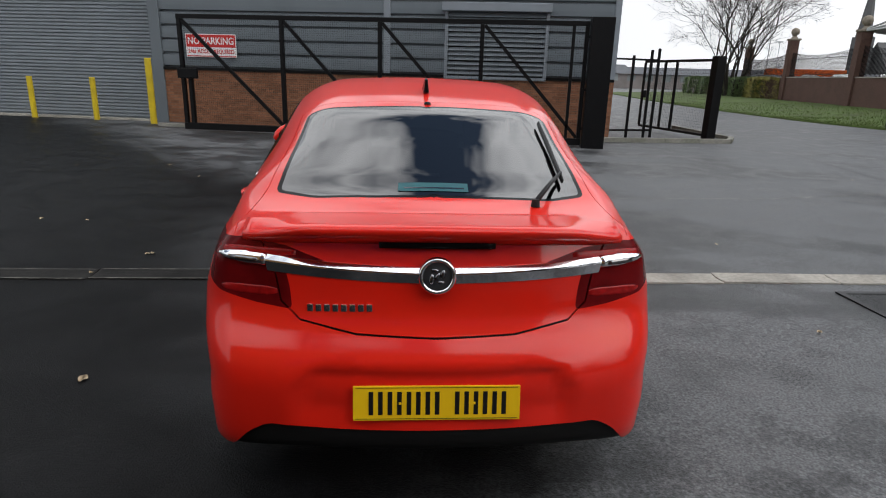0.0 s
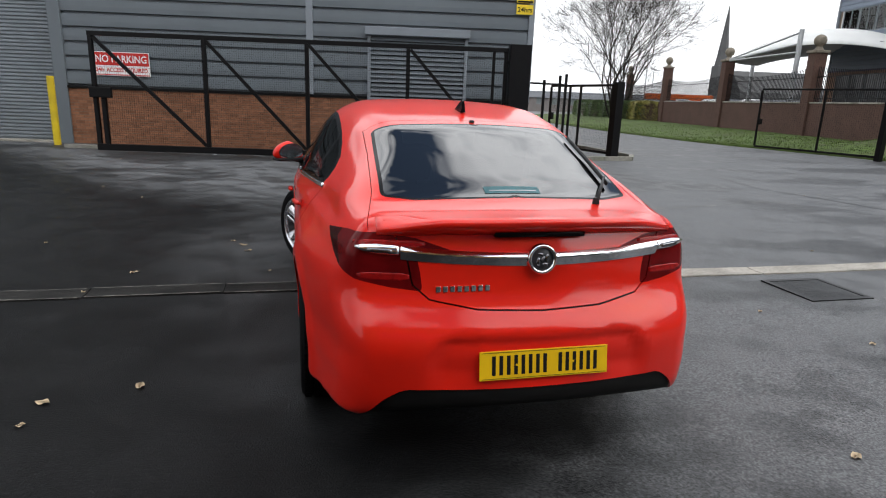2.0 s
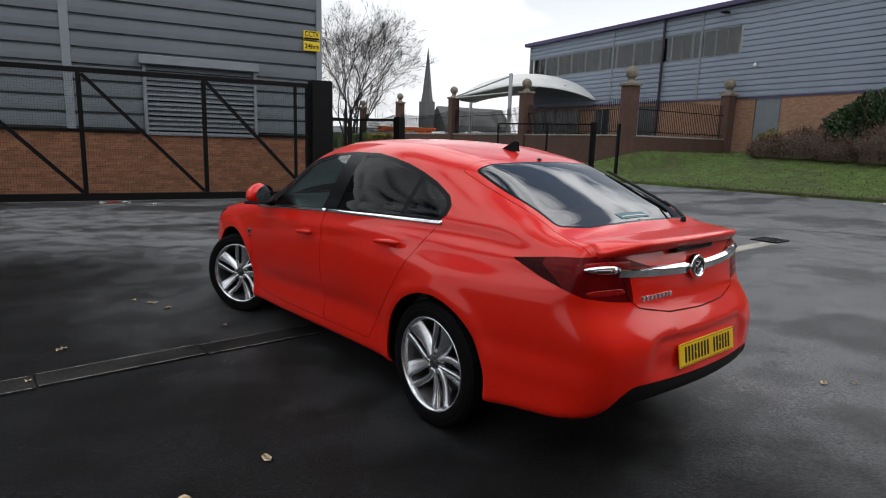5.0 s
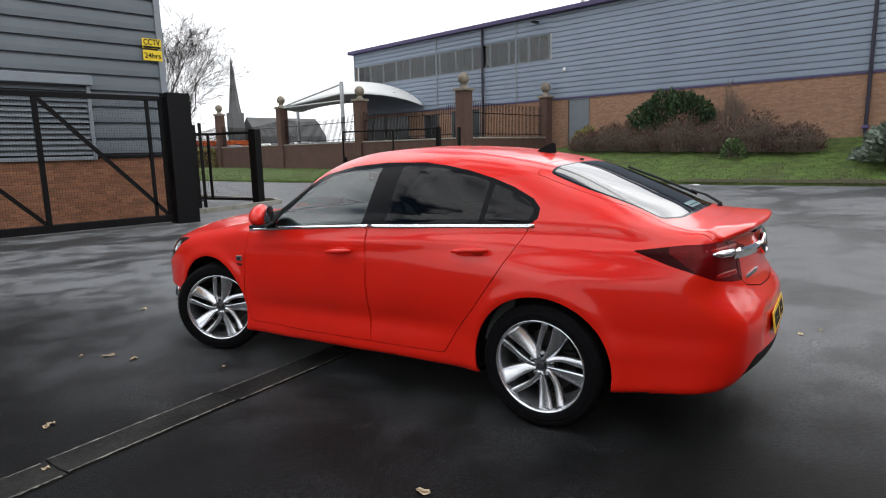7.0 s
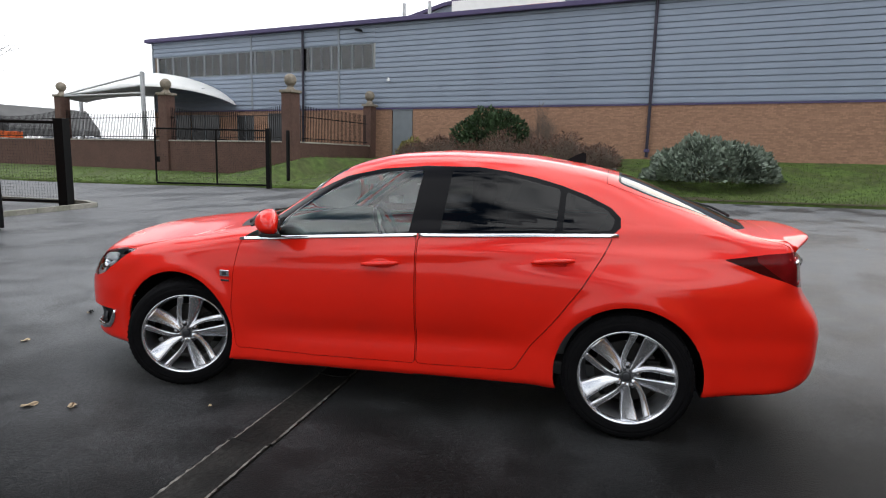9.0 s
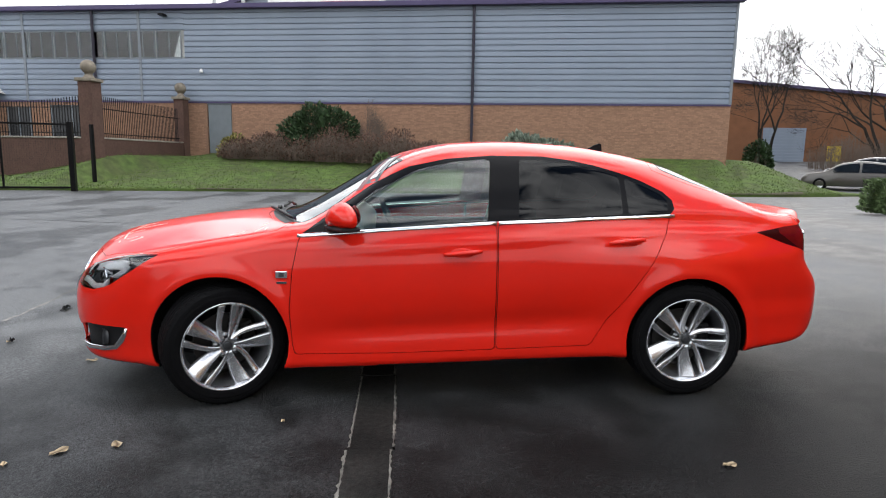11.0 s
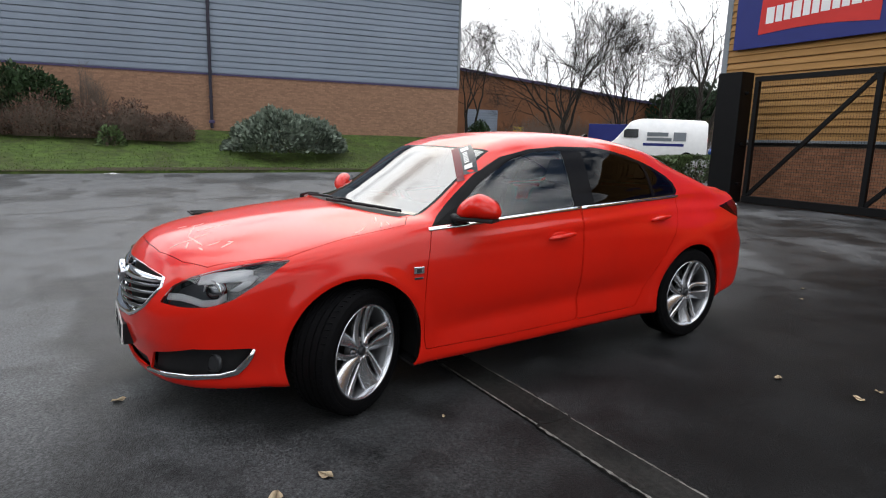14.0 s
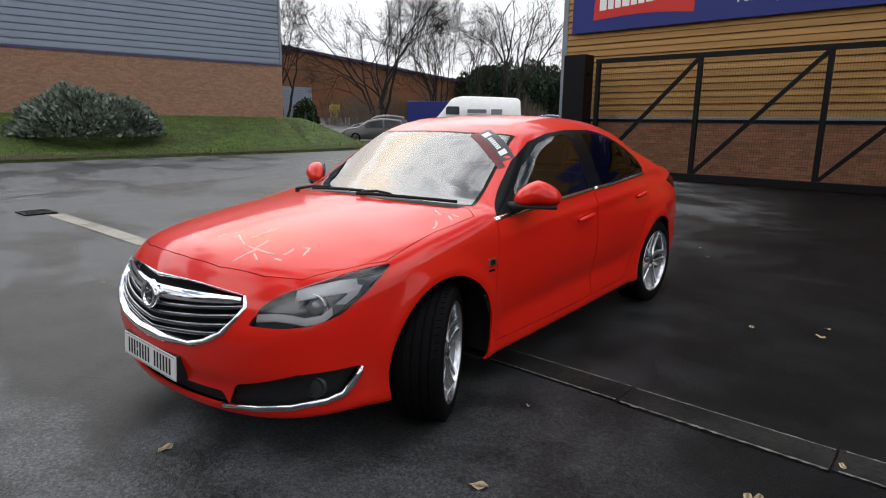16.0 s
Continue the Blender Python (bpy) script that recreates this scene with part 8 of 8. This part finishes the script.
# wheels
def spoke_mesh(wide, a0, side):
    """One swept blade of the alloy wheel from the hub to the rim; a0 is the middle of its pair, side the way the face looks."""
    bm = bmesh.new()
    rings = []
    for k in range(13):
        u = k / 12
        r = 0.032 + 0.210 * u
        if wide:
            a, w, twist = radians(-13.5 - 10 * (1 - u) ** 1.5), 0.029 + 0.064 * u ** 0.8, 0.022
        else:
            a, w, twist = radians(10 + 31 * (1 - u) ** 1.6), 0.023 + 0.016 * u, -0.006
        y = 0.083 + 0.016 * u ** 1.6 - 0.010 * math.sin(math.pi * u)
        a = a0 + a
        c, t = Vector((r * math.cos(a), 0, r * math.sin(a))), Vector((-math.sin(a), 0, math.cos(a)))
        lift = [Vector((0, q, 0)) for q in (y - 0.034, y - twist - 0.004, y - twist * 0.5 + 0.001, y + twist * 0.3 + 0.002, y + twist * 0.45 - 0.003, y - 0.034)]
        across = (-0.5, -0.5, -0.36, 0.40, 0.5, 0.5)
        rings.append([bm.verts.new(c + t * (w * q) + h) for q, h in zip(across, lift)])
    for p, q in zip(rings, rings[1:]):
        for k in range(6):
            bm.faces.new((p[k], q[k], q[(k + 1) % 6], p[(k + 1) % 6]))
    bm.faces.new(rings[0])
    bm.faces.new(rings[-1][::-1])
    for v in bm.verts:
        v.co = Vector((-v.co.x if side > 0 else v.co.x, v.co.y * side, v.co.z))
    bmesh.ops.recalc_face_normals(bm, faces=bm.faces)
    return bm


def wheel(x, y, sd, steer, spin, z):
    """A wheel with its axis along y, its face at +y on the left side of the car."""
    hub = new("wheel")
    hub.parent = car
    hub.matrix_basis = pose(x, sd * y, z, 0, 0, steer) @ pose(0, 0, 0, 0, spin, 0) @ Matrix.Diagonal((1.02, 1.0, 1.02, 1))
    tagged(hub, "eighteen-inch silver alloy wheel with twisted double spokes")
    prof = [(0.246, -0.108), (0.256, -0.116), (0.285, -0.120), (0.315, -0.114), (0.331, -0.098)]
    for g in (-0.062, -0.022, 0.022, 0.062):
        prof += [(0.337, g - 0.006), (0.329, g - 0.004), (0.329, g + 0.004), (0.337, g + 0.006)]
    prof += [(0.331, 0.098), (0.315, 0.114), (0.300, 0.1175), (0.298, 0.1155), (0.285, 0.120), (0.262, 0.118), (0.246, 0.108)]
    part("tyre", lathe(prof, 72, "y"), M_TYRE, hub, smooth=False)
    bm = bmesh.new()
    for k in range(60):
        t = 2 * math.pi * k / 60
        for y0, y1, dt in ((0.070, 0.100, 0.012), (-0.100, -0.070, -0.012), (0.028, 0.056, 0.02), (-0.056, -0.028, -0.02)):
            a, b = t - dt, t + dt
            beam(bm, (0.3315 * math.cos(a), y0, 0.3315 * math.sin(a)), (0.3315 * math.cos(b), y1, 0.3315 * math.sin(b)), 0.009, 0.006)
    tagged(part("tread", bm, M_TYRE, hub), kind="stuff")
    s = sd
    rim = part("rim", lathe([(0.246, 0.104 * s), (0.252, 0.112 * s), (0.249, 0.117 * s), (0.243, 0.115 * s), (0.237, 0.104 * s), (0.234, 0.082 * s)], 72, "y"), M_ALLOY, hub, smooth=True)
    part("barrel", lathe([(0.2345, 0.084 * s), (0.226, 0.060 * s), (0.218, 0.02 * s), (0.214, -0.09 * s), (0.240, -0.105 * s)], 56, "y"), M_ALLOY_IN, rim, smooth=True)
    for k in range(5):
        base = 2 * math.pi * k / 5
        for wide in (True, False):
            part("spoke", spoke_mesh(wide, base, sd), M_ALLOY, rim, smooth=True)
        bm = lathe([(0, 0.004), (0.010, 0.003), (0.0125, -0.006), (0.0175, -0.004), (0.0185, -0.02)], 12, "y")
        if sd < 0:
            bmesh.ops.scale(bm, vec=(1, -1, 1), verts=bm.verts)
        t = base + radians(14)
        bmesh.ops.translate(bm, vec=(-0.058 * math.cos(t) * sd, 0.080 * sd, 0.058 * math.sin(t)), verts=bm.verts)
        part("wheel_bolt", bm, M_DARKCHROME, rim, "dark wheel bolt", smooth=True)
    bm = lathe([(0, 0.076 * sd), (0.036, 0.074 * sd), (0.048, 0.066 * sd), (0.060, 0.05 * sd), (0.070, 0.02 * sd)], 40, "y")
    part("hub_plate", bm, M_ALLOY_IN, rim, smooth=True)
    bm = lathe([(0, 0.0950 * sd), (0.018, 0.0945 * sd), (0.024, 0.092 * sd), (0.026, 0.072 * sd)], 24, "y")
    cap = part("centre_cap", bm, M_LAMP_DARK, rim, "black centre cap with a small silver ring", smooth=True)
    part("brake_disc", lathe([(0.02, -0.01 * sd), (0.165, -0.01 * sd), (0.165, -0.03 * sd), (0.02, -0.03 * sd)], 40, "y"), M_DISC, hub)
    cal = part("brake_caliper", box((-0.175, -0.055, -0.075), (-0.095, 0.02, 0.075), 0.015), M_RUBBER, hub)
    return hub


STEER = 29.0
wheel(0.0, 0.785, 1, 0, 2, 0.346)
wheel(0.0, 0.785, -1, 0, 50, 0.346)
wheel(2.742, 0.818, 1, STEER, 14, 0.327)
wheel(2.742, 0.785, -1, STEER, 40, 0.327)


# cabin
def seat(x, y, w, back_h):
    root = part("seat_cushion", box((x - 0.25, y - w / 2, 0.42), (x + 0.30, y + w / 2, 0.58), 0.06), M_SEAT, car, "dark cloth seat")
    part("seat_back", box((-0.07, -w / 2, 0.0), (0.07, w / 2, back_h), 0.06, Matrix.Translation((x - 0.26, y, 0.54)) @ pose(0, 0, 0, 0, -16, 0)), M_SEAT, root)
    for yy in ((0,) if w < 0.8 else (-0.38, 0.0, 0.38)):
        part("headrest", box((-0.05, -0.13 + yy, back_h + 0.04), (0.05, 0.13 + yy, back_h + 0.22), 0.045, Matrix.Translation((x - 0.26, y, 0.54)) @ pose(0, 0, 0, 0, -16, 0)), M_SEAT, root)


seat(1.35, 0.37, 0.50, 0.60)
seat(1.35, -0.37, 0.50, 0.60)
seat(0.40, 0.0, 1.30, 0.58)
part("cabin_floor", box((-0.3, -0.72, 0.26), (2.27, 0.72, 0.34), 0.02), M_CABIN, car)
part("parcel_shelf", box((-0.62, -0.55, 1.02), (0.08, 0.55, 1.05), 0.01), M_CABIN, car)
bm = bmesh.new()
prof = [(2.42, 0.985), (2.22, 1.055), (2.02, 1.050), (1.92, 0.97), (1.94, 0.72), (2.10, 0.45), (2.27, 0.45), (2.30, 0.66), (2.42, 0.80)]
a = [bm.verts.new((x, -0.70, z)) for x, z in prof]
b = [bm.verts.new((x, 0.70, z)) for x, z in prof]
bm.faces.new(a)
bm.faces.new(b[::-1])
for k in range(len(prof)):
    bm.faces.new((a[k], b[k], b[(k + 1) % len(prof)], a[(k + 1) % len(prof)]))
bmesh.ops.recalc_face_normals(bm, faces=bm.faces)
bmesh.ops.bevel(bm, geom=bm.edges[:], offset=0.03, segments=2, affect="EDGES", profile=0.5)
part("dashboard", bm, M_CABIN_LIGHT, car, "grey moulded dashboard")
bm = bmesh.new()
tube_rings(bm, [Vector((0.185 * math.cos(t), 0.185 * math.sin(t), 0)) for t in (2 * math.pi * k / 28 for k in range(29))], 0.016, 8, cap=False)
add_box(bm, (-0.17, -0.02, -0.01), (0.17, 0.02, 0.01), 0.008)
add_box(bm, (-0.06, -0.06, -0.02), (0.06, 0.06, 0.02), 0.02)
bmesh.ops.transform(bm, matrix=pose(1.80, -0.37, 0.92, 0, -65, 0), verts=bm.verts)
part("steering_wheel", bm, M_CABIN, car, smooth=True)
part("rear_view_mirror", box((1.78, -0.11, 1.27), (1.81, 0.11, 1.33), 0.02), M_CABIN, car)
part("door_card", box((0.2, 0.74, 0.4), (2.1, 0.78, 0.92), 0.02), M_CABIN, car)
part("door_card", box((0.2, -0.78, 0.4), (2.1, -0.74, 0.92), 0.02), M_CABIN, car)

# dried wash marks on the bonnet
rng = random.Random(12)
for (x0, y0, x1, y1, bend) in ((3.473, 0.101, 3.426, 0.111, 0.0), (3.408, 0.142, 3.342, 0.142, 0.01), (3.397, 0.162, 3.452, 0.318, -0.01), (3.452, 0.318, 3.41, 0.50, 0.01), (3.402, 0.275, 3.235, 0.266, 0.0),
                               (3.442, 0.366, 3.344, 0.352, 0.006), (3.554, 0.372, 3.414, 0.385, 0.0), (3.464, 0.399, 3.488, 0.462, 0.0), (3.395, 0.512, 3.323, 0.504, 0.008), (3.432, 0.507, 3.42, 0.546, 0.0),
                               (3.296, 0.534, 3.271, 0.558, 0.0), (3.34, 0.584, 3.275, 0.555, 0.0), (2.702, 0.784, 2.613, 0.728, 0.012), (2.508, 0.626, 2.544, 0.706, 0.0), (2.519, 0.731, 2.554, 0.791, 0.0), (2.493, 0.74, 2.50, 0.791, 0.0)):
    pts = []
    for k in range(9):
        u = k / 8
        x, y = x0 + (x1 - x0) * u, y0 + (y1 - y0) * u + bend * math.sin(math.pi * u)
        p = skin_top(x, y)
        pts.append(p + skin_normal(p) * 0.0004)
    nn = [skin_normal(p) for p in pts]
    acr = [nn[0].cross(pts[-1] - pts[0])] * 9
    swept(pts, nn, acr, 0.012, 0.0008, "wash_mark", M_WASH, bonnet, taper=[0.3, 0.8, 1, 0.7, 1, 0.9, 1, 0.6, 0.2])
